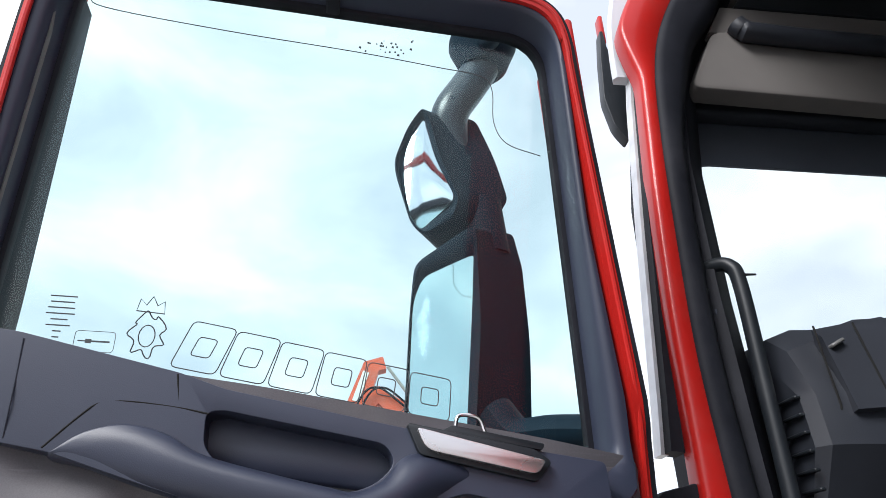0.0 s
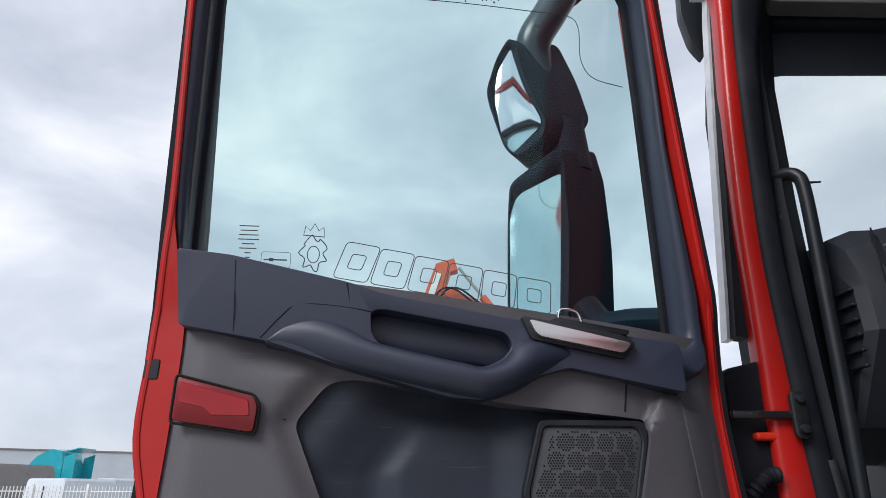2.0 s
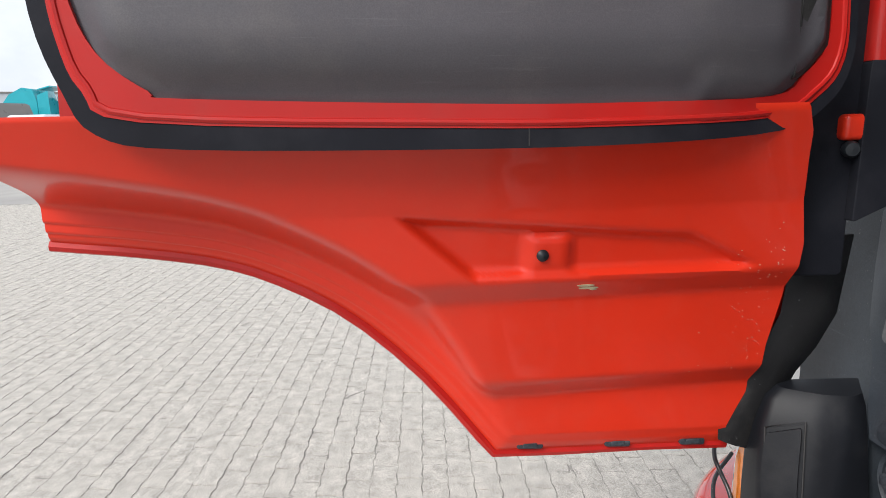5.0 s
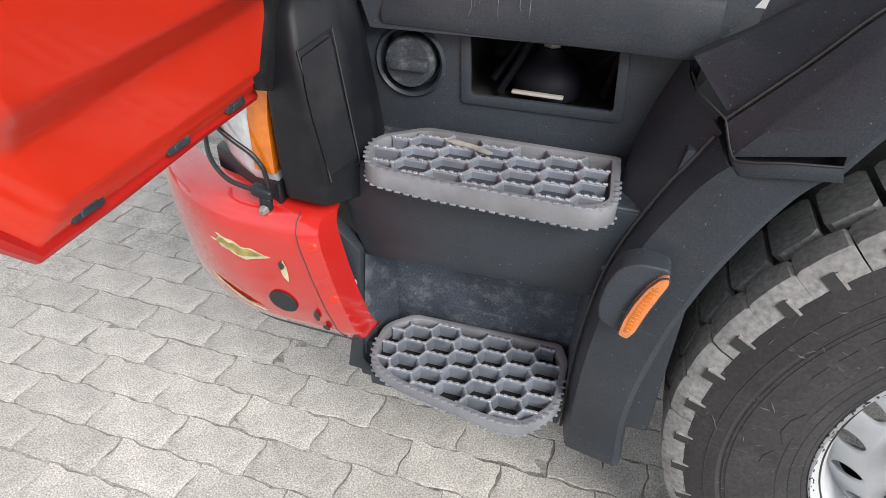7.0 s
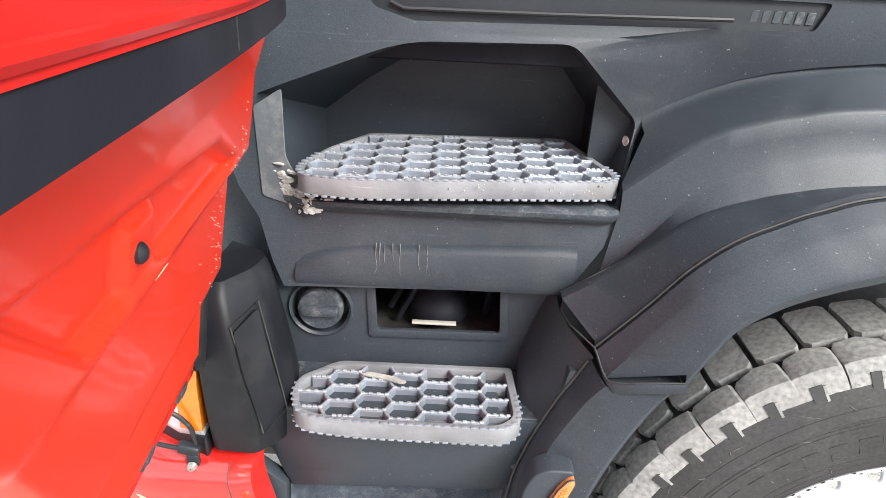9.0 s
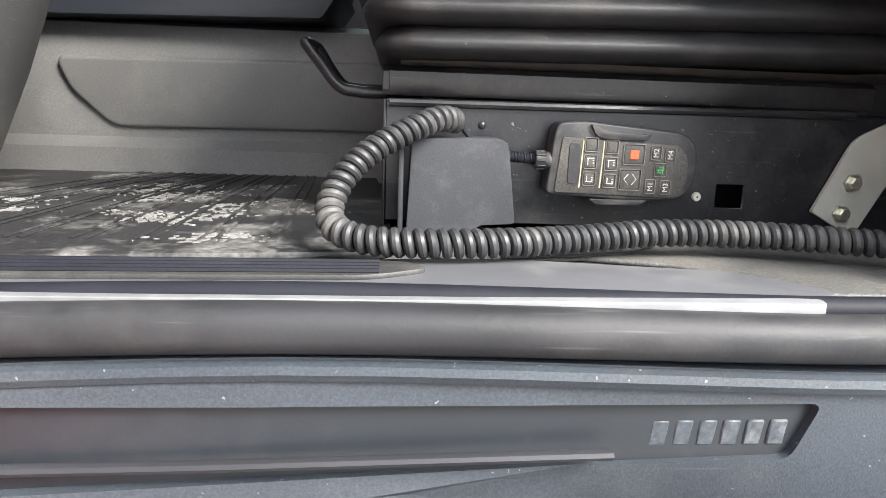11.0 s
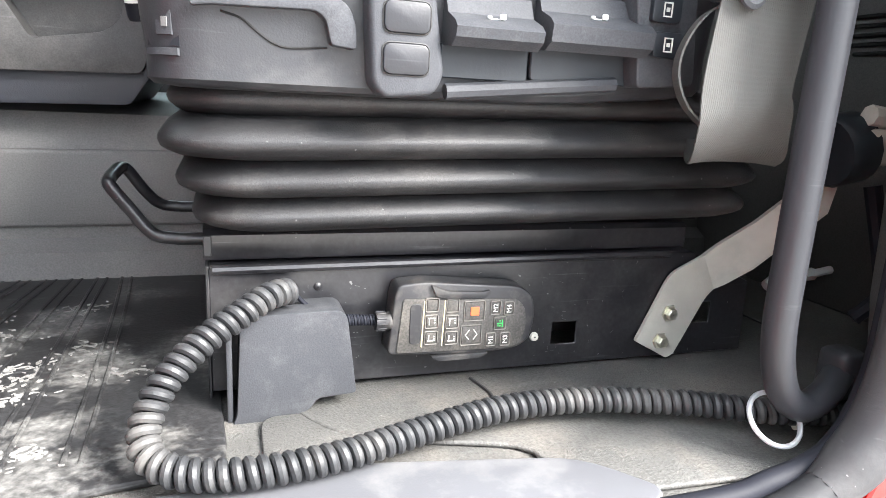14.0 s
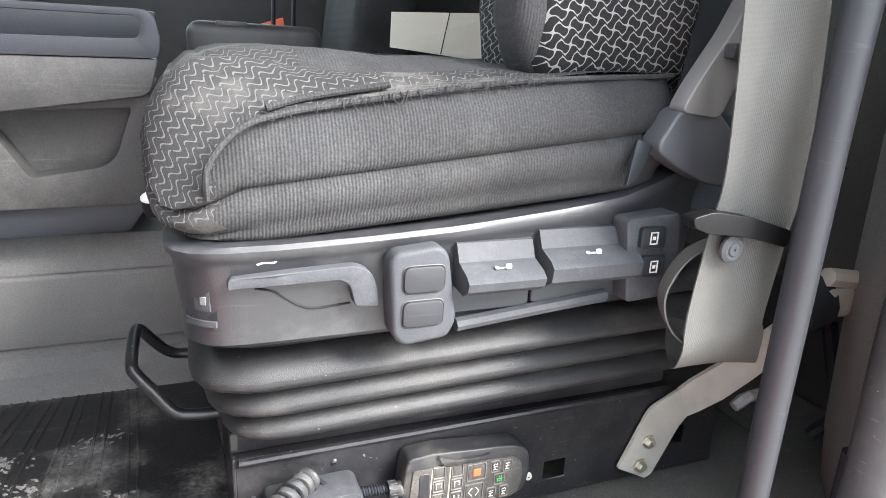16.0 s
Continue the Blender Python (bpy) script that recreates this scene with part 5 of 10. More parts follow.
# the nook behind the upper step
NB = [(0.095, 1.175), (0.165, 1.235), (0.25, 1.305), (0.475, 1.312), (0.545, 1.225), (0.545, 1.10), (0.10, 1.09)]
nook = bmesh.new()
ring_front = [Vector((x, (side_y(x, z) if z > 1.11 else 0.168) + 0.008, z)) for x, z in [(0.022, 1.252), (0.062, 1.268), (0.235, 1.334), (0.486, 1.340), (0.606, 1.222), (0.562, 1.096), (0.034, 1.108)]]
ring_back = [Vector((x, 0.41, z)) for x, z in [(0.085, 1.185), (0.165, 1.245), (0.25, 1.296), (0.485, 1.300), (0.552, 1.215), (0.552, 1.09), (0.085, 1.09)]]
loft(nook, [ring_front, ring_back], True, False)
nook.faces.new([nook.verts.new(v) for v in ring_back])
part("panel_backing", slab([(0.54, 1.06), (0.68, 1.06), (0.68, 1.30), (0.54, 1.30)], 0, 0.01, (), 0, 1, XZ(0.285)), BLACK, cab)
part("step_nook", nook, BLACK, cab, "dusty black recess behind the step", smooth=25)
scuff = slab(rounded([(0.018, 1.235), (0.060, 1.262), (0.066, 1.165), (0.085, 1.13), (0.14, 1.105), (0.10, 1.086), (0.055, 1.098), (0.030, 1.105)], 0.006, 3), -0.0035, -0.0005, (), 0.001, 1, XZ(0, side_y))
part("worn_corner", scuff, material("worn_grey_plastic", (0.080, 0.087, 0.097), rough=0.55, var=0.2, scale=18, grain=200, bump=0.4, dirt=(0.24, 0.23, 0.22), dirt_amount=0.6, dirt_scale=30), cab, "plastic worn pale by boots")

MUD = material("caked_mud", (0.40, 0.39, 0.365), rough=0.95, var=0.25, scale=50, grain=200, bump=0.8, depth=0.002, speck=0.3)
c = bmesh.new()
for _ in range(110):
    x, z = 0.066 + abs(random.gauss(0, 0.030)), 1.118 - abs(random.gauss(0, 0.014))
    if random.random() < 0.35:
        x, z = 0.048 + random.uniform(0, 0.03), 1.10 + abs(random.gauss(0, 0.025))
    a, b = random.uniform(0.002, 0.010), random.uniform(0.0015, 0.006)
    ring = [(x + a * math.cos(t) * random.uniform(0.6, 1.15), z + b * math.sin(t) * random.uniform(0.6, 1.15)) for t in (k * math.pi / 5 for k in range(10))]
    slab(ring, -0.0016 - random.uniform(0, 0.0016), 0.004, (), 0.001, 1, XZ(0, lambda p, q: min(side_y(p, q), 0.152 + max(0.0, 0.10 - p) * 0.45)), bm=c)
solo("caked_mud", c, MUD, "pale dried mud caked on the corner of the step nook", "mud", kind="stuff")
c = bmesh.new()
lathe(c, [(0.001, -0.001), (0.006, -0.001), (0.008, 0.001)], (0.579, 0.215, 1.205), (-1, -0.35, 0), 12)
part("scuff_spot", c, MUD, cab)

# ledge under the upper step
ledge = bmesh.new()
loft(ledge, [[(x, y0, z) for y0, z in ((0.30, 1.112), (y + 0.004, 1.112), (y - 0.003, 1.107), (y - 0.003, 1.100), (y + 0.006, 1.090), (0.30, 1.080))] for x, y in ((0.050, 0.175), (0.075, 0.160), (0.12, 0.150), (0.35, 0.148), (0.555, 0.150), (0.572, 0.160))], True, True)
part("step_ledge", ledge, BLACK_DIRTY, cab)
fold = bmesh.new()
loft(fold, [[(x, 0.165, z0), (x, 0.147, z0 - 0.004), (x, 0.139, z0 - 0.014), (x, 0.137, 0.985), (x, 0.142, 0.971), (x, 0.160, 0.966)] for x, z0 in ((0.080, 1.006), (0.095, 1.020), (0.13, 1.030), (0.20, 1.040), (0.35, 1.046), (0.49, 1.051), (0.515, 1.050))], False, False)
part("panel_fold", fold, BLACK, cab, smooth=50)
drips = bmesh.new()
for x in (0.206, 0.212, 0.219, 0.231, 0.243, 0.272, 0.285):
    low = random.uniform(0.0, 0.034)
    tube(drips, [(x, 0.1455, 1.045), (x + random.uniform(-0.001, 0.001), 0.1392, 1.028), (x + random.uniform(-0.002, 0.002), 0.1378, 1.022 - low * 0.6), (x + random.uniform(-0.003, 0.003), 0.1376, 1.020 - low)], [random.uniform(0.0004, 0.0009), 0.0006, random.uniform(0.0003, 0.0007), 0.0002], 5)
part("dried_drips", drips, material("dried_splash", (0.14, 0.14, 0.138), rough=0.9, var=0.4, scale=90, bump=0.2), cab, "pale dried drips")

# wall of the step well with the service bay and filler neck
BAY = rounded([(0.204, 0.874), (0.412, 0.878), (0.405, 0.982), (0.198, 0.978)], 0.006, 3)
wall = slab([(0.03, 0.80), (0.455, 0.80), (0.500, 0.87), (0.515, 1.02), (0.03, 1.02)], 0.0, 0.010, [BAY, arc(0.112, 0.913, 0.047, 0, 345, 23)], 0.002, 1, XZ(0.166))
part("well_wall", wall, BLACK, cab, "black step well wall")
part("bay_rim", slab(rounded([(0.192, 0.862), (0.426, 0.866), (0.416, 0.99), (0.186, 0.99)], 0.008, 3), -0.004, 0.004, [rounded([(0.206, 0.877), (0.410, 0.881), (0.403, 0.985), (0.201, 0.981)], 0.006, 3)], 0.002, 2, XZ(0.166)), BLACK, cab)
inside_box = bmesh.new()
loft(inside_box, [[(0.18, y, 0.85), (0.44, y, 0.85), (0.44, y, 1.01), (0.18, y, 1.01)] for y in (0.170, 0.42)], True, False)
inside_box.faces.new([inside_box.verts.new(p) for p in ((0.18, 0.42, 0.85), (0.44, 0.42, 0.85), (0.44, 0.42, 1.01), (0.18, 0.42, 1.01))])
part("bay_box", inside_box, ENGINE, cab, smooth=0)
pump = thing("brake_valve", (0.30, 0.27, 0.86), "oily round valve with a hex top inside the bay", "valve")
c = bmesh.new()
lathe(c, [(0.001, 0.0), (0.052, 0.0), (0.056, 0.010), (0.052, 0.030), (0.040, 0.046), (0.022, 0.058), (0.018, 0.07), (0.001, 0.072)], (0.305, 0.255, 0.862), (0, 0, 1), 24)
part("valve_body", c, RUBBER, pump)
c = bmesh.new()
lathe(c, [(0.001, 0.016), (0.012, 0.015), (0.014, 0.010), (0.014, 0.0)], (0.305, 0.252, 0.933), (0, 0, 1), 6)
part("valve_nut", c, STEEL, pump)
c = bmesh.new()
block(c, (0.300, 0.185, 0.882), (0.075, 0.010, 0.004), 0.001)
part("valve_tray", c, BRACKET, pump)
for a, b in (((0.22, 0.25, 0.87), (0.255, 0.36, 0.99)), ((0.235, 0.23, 0.86), (0.27, 0.30, 1.0)), ((0.39, 0.26, 0.86), (0.375, 0.33, 1.0)), ((0.36, 0.30, 0.88), (0.41, 0.25, 0.99))):
    c = bmesh.new()
    mid = tuple((p + q) / 2 + o for p, q, o in zip(a, b, (0.02, -0.02, 0.01)))
    tube(c, curve([a, mid, b], 6), 0.006, 8)
    solo("bay_hose", c, RUBBER, "black hose inside the open service bay", "hose", "bay hoses")
filler = thing("filler_cap", (0.112, 0.17, 0.913), "dusty black screw filler cap in a round recess", "filler cap")
c = bmesh.new()
lathe(c, [(0.055, -0.001), (0.051, -0.006), (0.047, -0.002), (0.045, 0.03), (0.001, 0.03)], (0.112, 0.166, 0.913), (0, 1, 0), 28)
part("recess_ring", c, BLACK, filler)
c = bmesh.new()
lathe(c, [(0.037, 0.03), (0.038, -0.004), (0.035, -0.010), (0.001, -0.010)], (0.112, 0.166, 0.913), (0, 1, 0), 28)
cap_body = part("cap", c, BLACK_DIRTY, filler)
c = bmesh.new()
block(c, (0.112, 0.152, 0.913), (0.062, 0.012, 0.017), 0.004, 2)
part("cap_grip", c, BLACK_DIRTY, cap_body)

# middle riser, lower recess and sill of the step well
riser_y = lambda x, z: lerp_table([(0.60, 0.060), (0.72, 0.046), (0.80, 0.040)], z) + 0.05 * smooth_step(0.08, -0.02, x)
part("middle_riser", slab([(-0.01, 0.705), (0.045, 0.70), (0.075, 0.628), (0.43, 0.640), (0.452, 0.70), (0.478, 0.80), (-0.02, 0.80)], 0, 0.012, (), 0.003, 2, XZ(0, riser_y), cuts_b=[0.66, 0.72, 0.76], cuts_a=[0.0, 0.03, 0.06]), BLACK, cab)
part("middle_ledge", slab([(-0.02, 0.10), (0.08, 0.044), (0.478, 0.044), (0.50, 0.18), (-0.02, 0.18)], -0.006, 0.0, (), 0.002, 1, XY(0.803)), BLACK_DIRTY, cab, "gritty black ledge")
rec = bmesh.new()
loft(rec, [[(0.072, 0.058, 0.63), (0.430, 0.058, 0.642), (0.420, 0.05, 0.40), (0.060, 0.05, 0.38)], [(0.092, 0.150, 0.60), (0.418, 0.150, 0.612), (0.410, 0.150, 0.40), (0.090, 0.150, 0.38)]], True, False)
rec.faces.new([rec.verts.new(p) for p in ((0.092, 0.150, 0.60), (0.418, 0.150, 0.612), (0.410, 0.150, 0.40), (0.090, 0.150, 0.38))])
RECESSED = material("mud_splashed_plastic", (0.055, 0.066, 0.084), spec=0.45, rough=0.5, var=0.3, scale=12, grain=300, bump=0.35, dirt=(0.26, 0.27, 0.285), dirt_amount=0.55, dirt_scale=26, scratch=0.5, speck=0.3, fleck=0.7, fleck_scale=150)
part("lower_recess", rec, RECESSED, cab, "mud-splashed recess above the bottom step", smooth=20)
part("left_cheek", slab([(0.0, 0.70), (0.070, 0.64), (0.062, 0.40), (0.085, 0.37), (0.03, 0.37), (0.045, 0.47)], 0, 0.03, (), 0.004, 2, XZ(0.045)), BLACK, cab)
part("right_cheek", slab([(0.43, 0.645), (0.455, 0.70), (0.490, 0.82), (0.505, 0.90), (0.56, 0.90), (0.56, 0.40), (0.418, 0.40)], 0, 0.05, (), 0.004, 2, XZ(0.04)), BLACK, cab)
part("low_skirt", slab([(0.03, 0.43), (0.43, 0.43), (0.42, 0.34), (0.05, 0.34)], 0, 0.02, (), 0.004, 2, XZ(0.06)), BLACK, cab)
hole_cap = bmesh.new()
lathe(hole_cap, [(0.001, -0.002), (0.008, -0.002), (0.009, 0.003)], (0.052, 0.044, 0.575), (0, 1, 0), 12)
part("jack_hole", hole_cap, ALU_BRIGHT, cab)
chassis = bmesh.new()
block(chassis, (0.35, 0.75, 0.62), (1.4, 0.9, 0.35), 0.03, 2)
part("underbody", chassis, ENGINE, cab)

# upper sloping flank between the step well and the fender
flank = bmesh.new()
loft(flank, [[(0.490, 0.172, 0.978), (0.492, 0.112, 0.964), (0.503, 0.085, 0.950), (0.537, 0.040, 0.926)],
             [(0.474, 0.172, 0.938), (0.476, 0.126, 0.930), (0.486, 0.090, 0.912), (0.516, 0.040, 0.888)],
             [(0.458, 0.172, 0.890), (0.458, 0.130, 0.884), (0.466, 0.090, 0.862), (0.494, 0.040, 0.845)],
             [(0.446, 0.165, 0.840), (0.446, 0.120, 0.836), (0.452, 0.085, 0.815), (0.472, 0.040, 0.795)],
             [(0.436, 0.110, 0.800), (0.438, 0.080, 0.790), (0.442, 0.060, 0.775), (0.458, 0.042, 0.755)],
             [(0.432, 0.060, 0.720), (0.434, 0.052, 0.710), (0.436, 0.048, 0.700), (0.444, 0.044, 0.690)]], False, False)
part("well_flank", flank, BLACK, cab, smooth=32)

# ---------------------------------------------------------------- fender over the front wheel
fender = thing("front_fender", (0.5, 0.0, 0.42), "dark grey plastic wheel-arch fender with an amber side lamp", "fender")


def arch_ring(prof, a0, a1, n, squash=1.0):
    """A profile of (radius, y) swept round the wheel centre."""
    rows = []
    for i in range(n + 1):
        a = radians(a0 + (a1 - a0) * i / n)
        rows.append([(HW[0] + r * math.cos(a), y, HW[1] + r * math.sin(a) * squash) for r, y in prof])
    return rows


# terraces between the side panel and the arch: edges along the truck, from the panel down to the fender joint
TERRACE = {
    "fillet": [(0.612, 1.220), (0.65, 1.243), (0.70, 1.268), (0.75, 1.287), (0.80, 1.3005), (0.86, 1.311), (0.95, 1.3215), (1.20, 1.328), (1.70, 1.300)],
    "shelf_edge": [(0.573, 1.146), (0.60, 1.1685), (0.65, 1.2085), (0.70, 1.2365), (0.75, 1.254), (0.80, 1.2655), (0.90, 1.281), (1.20, 1.292), (1.70, 1.264)],
    "wall_foot": [(0.556, 1.010), (0.595, 1.048), (0.65, 1.118), (0.70, 1.160), (0.75, 1.185), (0.80, 1.200), (0.90, 1.216), (1.20, 1.229), (1.70, 1.200)],
    "ridge": [(0.491, 0.990), (0.56, 1.036), (0.65, 1.109), (0.70, 1.138), (0.75, 1.155), (0.80, 1.168), (0.90, 1.183), (1.20, 1.200), (1.70, 1.172)],
    "joint": [(0.537, 0.944), (0.60, 1.017), (0.65, 1.079), (0.70, 1.123), (0.75, 1.150), (0.80, 1.172), (0.90, 1.199), (1.20, 1.224), (1.70, 1.196)],
    "crease": [(0.549, 0.915), (0.60, 0.984), (0.65, 1.047), (0.70, 1.091), (0.75, 1.121), (0.80, 1.144), (0.90, 1.174), (1.20, 1.202), (1.70, 1.172)],
    "lip": [(0.650, 0.940), (0.675, 0.990), (0.70, 1.034), (0.75, 1.072), (0.80, 1.095), (0.85, 1.112), (0.95, 1.138), (1.20, 1.156), (1.70, 1.120)]}


def edge_line_at(name, y, dz=0.0, dx=0.0):
    return curve([(x + dx, y, z + dz) for x, z in TERRACE[name]], 7)


shoulder = [edge_line_at("fillet", 0.266, 0.012), edge_line_at("fillet", 0.262, 0.004), edge_line_at("fillet", 0.252, -0.002), edge_line_at("fillet", 0.236, -0.007),
            edge_line_at("shelf_edge", 0.176, 0.003), edge_line_at("shelf_edge", 0.168, 0.0), edge_line_at("shelf_edge", 0.163, -0.006), edge_line_at("shelf_edge", 0.160, -0.030),
            edge_line_at("wall_foot", 0.150, 0.008), edge_line_at("wall_foot", 0.146, 0.0), edge_line_at("ridge", 0.124, -0.002), edge_line_at("ridge", 0.112, 0.003),
            edge_line_at("ridge", 0.098, 0.0), edge_line_at("joint", 0.052, 0.004), edge_line_at("joint", 0.044, 0.0), edge_line_at("joint", 0.044, -0.012)]
c = bmesh.new()
loft(c, [[ln[i] for ln in shoulder] for i in range(len(shoulder[0]))], False, False)
part("fender_shoulder", c, BLACK, fender, smooth=34)
c = bmesh.new()
tube(c, [(x, y + 0.001, z - 0.0015) for x, y, z in edge_line_at("joint", 0.0425)], 0.0022, 6)
part("fender_joint", c, DARKPRINT, fender)
# upper fender: narrow bevel, broad face and a lip turned in over the tyre
upper = [edge_line_at("joint", 0.050, -0.010), edge_line_at("joint", 0.040, -0.0045), edge_line_at("joint", 0.036, -0.004), edge_line_at("crease", 0.014, 0.003), edge_line_at("crease", 0.009, -0.002),
         edge_line_at("lip", -0.020, 0.006), edge_line_at("lip", -0.022, -0.004), edge_line_at("lip", -0.016, -0.018, 0.004), edge_line_at("lip", 0.02, -0.022, 0.006), edge_line_at("lip", 0.09, -0.020, 0.006)]
c = bmesh.new()
loft(c, [[ln[i] for ln in upper] for i in range(len(upper[0]))], False, True)
part("upper_fender", c, BLACK, fender, "upper half of the wheel-arch fender", smooth=34)
# lower fender
LOWER = {
    "edge": [(0.532, 0.922), (0.512, 0.882), (0.492, 0.843), (0.461, 0.764), (0.441, 0.689), (0.430, 0.590), (0.425, 0.48), (0.427, 0.365)],
    "crease": [(0.545, 0.906), (0.530, 0.888), (0.514, 0.862), (0.481, 0.793), (0.456, 0.712), (0.440, 0.603), (0.434, 0.48), (0.436, 0.366)],
    "lip": [(0.648, 0.923), (0.630, 0.905), (0.612, 0.876), (0.584, 0.815), (0.558, 0.742), (0.533, 0.640), (0.516, 0.50), (0.523, 0.375)]}


def lower_line(name, y, dx=0.0):
    return curve([(x + dx, y, z) for x, z in LOWER[name]], 6)


lower = [lower_line("edge", 0.10, 0.004), lower_line("edge", 0.044), lower_line("edge", 0.038, 0.002), lower_line("crease", 0.006), lower_line("crease", -0.001, 0.004),
         lower_line("lip", -0.023, -0.008), lower_line("lip", -0.020), lower_line("lip", -0.008, 0.004), lower_line("lip", 0.08, 0.008)]
c = bmesh.new()
loft(c, [[ln[i] for ln in lower] for i in range(len(lower[0]))], True, True)
part("lower_fender", c, BLACK, fender, "lower half of the wheel-arch fender", smooth=34)
# flange of the lower half that laps the joint between the two
flange = bmesh.new()
seam_line = curve([(0.537, 0.040, 0.938), (0.550, 0.006, 0.911), (0.566, -0.006, 0.912), (0.600, -0.018, 0.923), (0.650, -0.027, 0.932)], 6)
loft(flange, [[(x - 0.002, y - 0.001, z + 0.004), (x, y - 0.006, z - 0.001), (x + 0.003, y - 0.005, z - 0.010), (x + 0.004, y + 0.004, z - 0.014)] for x, y, z in seam_line], False, False)
part("lap_flange", flange, BLACK, fender, smooth=50)
c = bmesh.new()
tube(c, [(0.494, 0.110, 0.968), (0.506, 0.084, 0.953)] + [(x - 0.001, y - 0.001, z + 0.0055) for x, y, z in seam_line], 0.0014, 6)
part("fender_joint", c, DARKPRINT, fender)
c = bmesh.new()
tube(c, [(x - 0.002, y - 0.001, z) for x, y, z in lower_line("edge", 0.040)], 0.0024, 6)
part("fender_joint", c, DARKPRINT, fender)
base = slab(rounded([(0.467, 0.668), (0.445, 0.680), (0.441, 0.705), (0.446, 0.742), (0.457, 0.768), (0.478, 0.780), (0.518, 0.779), (0.512, 0.740), (0.497, 0.672), (0.483, 0.660)], 0.010, 4), 0, 0.040, (), 0.016, 5, XZ(-0.040))
pod = part("lamp_base", base, BLACK, fender)
LENS_EDGE = rounded([(0.473, 0.671), (0.476, 0.697), (0.484, 0.727), (0.494, 0.752), (0.506, 0.770), (0.516, 0.773), (0.5165, 0.763), (0.509, 0.740), (0.5005, 0.712), (0.493, 0.680), (0.485, 0.666)], 0.004, 3)
lens = slab(LENS_EDGE, 0, 0.014, (), 0.004, 3, XZ(-0.0495))
pod_lens = part("side_marker_lens", lens, AMBER_PALE, pod, "pale amber side marker lens")
core = slab(rounded([(0.4785, 0.677), (0.481, 0.697), (0.488, 0.725), (0.498, 0.748), (0.507, 0.760), (0.502, 0.742), (0.4945, 0.715), (0.487, 0.679)], 0.003, 3), 0, 0.003, (), 0.001, 2, XZ(-0.0502))
part("lens_core", core, AMBER, pod, "deep amber lens core")
for k in range(13):
    c = bmesh.new()
    s_k = k / 12
    block(c, (0.4835 + 0.012 * s_k + 0.008 * s_k * s_k, -0.0502, 0.682 + 0.072 * s_k), (0.0085, 0.0016, 0.0017), 0.0006, 2, Matrix.Rotation(0.35, 4, "Y"))
    part("lens_flute", c, AMBER, pod)
c = bmesh.new()
tube(c, [(x, -0.0480, z) for x, z in LENS_EDGE], 0.0016, 6, True)
part("lens_edge", c, DARKPRINT, pod)
liner = bmesh.new()
loft(liner, arch_ring([(0.60, 0.06), (0.61, 0.50)], 200, -10, 30, 1.12), False, False)
part("arch_liner", liner, RUBBER, fender)

# ---------------------------------------------------------------- front wheel
wheel = thing("wheel_assembly", (HW[0], 0.18, 0.0), "truck front wheel, worn block-tread tyre on a white steel rim", "wheel")
o = (HW[0], 0.006, HW[1])
R = 0.4985


def round_about(r, a, y):
    return (o[0] + r * math.cos(a), o[1] + y, o[2] + r * math.sin(a))


c = bmesh.new()
prof = [(0.276, 0.040), (0.283, 0.024), (0.292, 0.016), (0.312, 0.006), (0.345, -0.004), (0.376, -0.009), (0.402, -0.009), (0.414, -0.0055), (0.420, -0.010), (0.432, -0.006), (0.452, 0.001), (0.470, 0.010), (0.480, 0.018), (R - 0.014, 0.028), (R - 0.014, 0.28), (0.468, 0.31), (0.38, 0.325), (0.29, 0.29)]
lathe(c, prof, o, (0, 1, 0), 120)
tyre = part("tyre", c, TYRE, wheel, "worn black tyre with cut and nicked sidewall")
# shoulder rib: blocks that touch at the shoulder and part towards the middle of the tread
c = bmesh.new()
N = 42
random.seed(21)
for k in range(N):
    p = 2 * math.pi / N
    a0 = p * k
    j0, j1 = random.uniform(-0.004, 0.004), random.uniform(-0.004, 0.004)
    rings = []
    for s, drop in ((0.006, 0.003), (0.07, 0.0), (0.45, -0.001), (0.90, 0.0), (0.994, 0.003)):
        a = a0 + p * s
        pinch = 0.012 * max(0.0, 1 - min(s, 1 - s) / 0.16)
        y_in = 0.072 - pinch + 0.006 * math.sin(3.0 * s + k)
        rings.append([round_about(r, a + sk, y) for r, y, sk in ((0.466, 0.008, j0), (0.482, 0.014, j0), (R - drop, 0.026, j0), (R + 0.002 - drop, 0.045, 0.0), (R + 0.002 - drop, y_in, j1), (R - 0.018, y_in + 0.003, j1), (R - 0.020, 0.03, 0.0))])
    loft(c, rings, True, True)
    b0, b1 = a0 + p * 0.45, a0 + p * 1.32
    rings = []
    for s in (0.0, 0.12, 0.5, 0.88, 1.0):
        a = b0 + (b1 - b0) * s
        w_ = 0.008 * (s in (0.0, 1.0))
        rings.append([round_about(r, a, y) for r, y in ((R - 0.016, 0.084 + w_), (R, 0.086 + w_), (R + 0.002, 0.13), (R, 0.176 - w_), (R - 0.016, 0.178 - w_))])
    loft(c, rings, True, True)
tagged(part("tread", c, TREAD, tyre, "dusty worn tread blocks", smooth=30), kind="stuff")
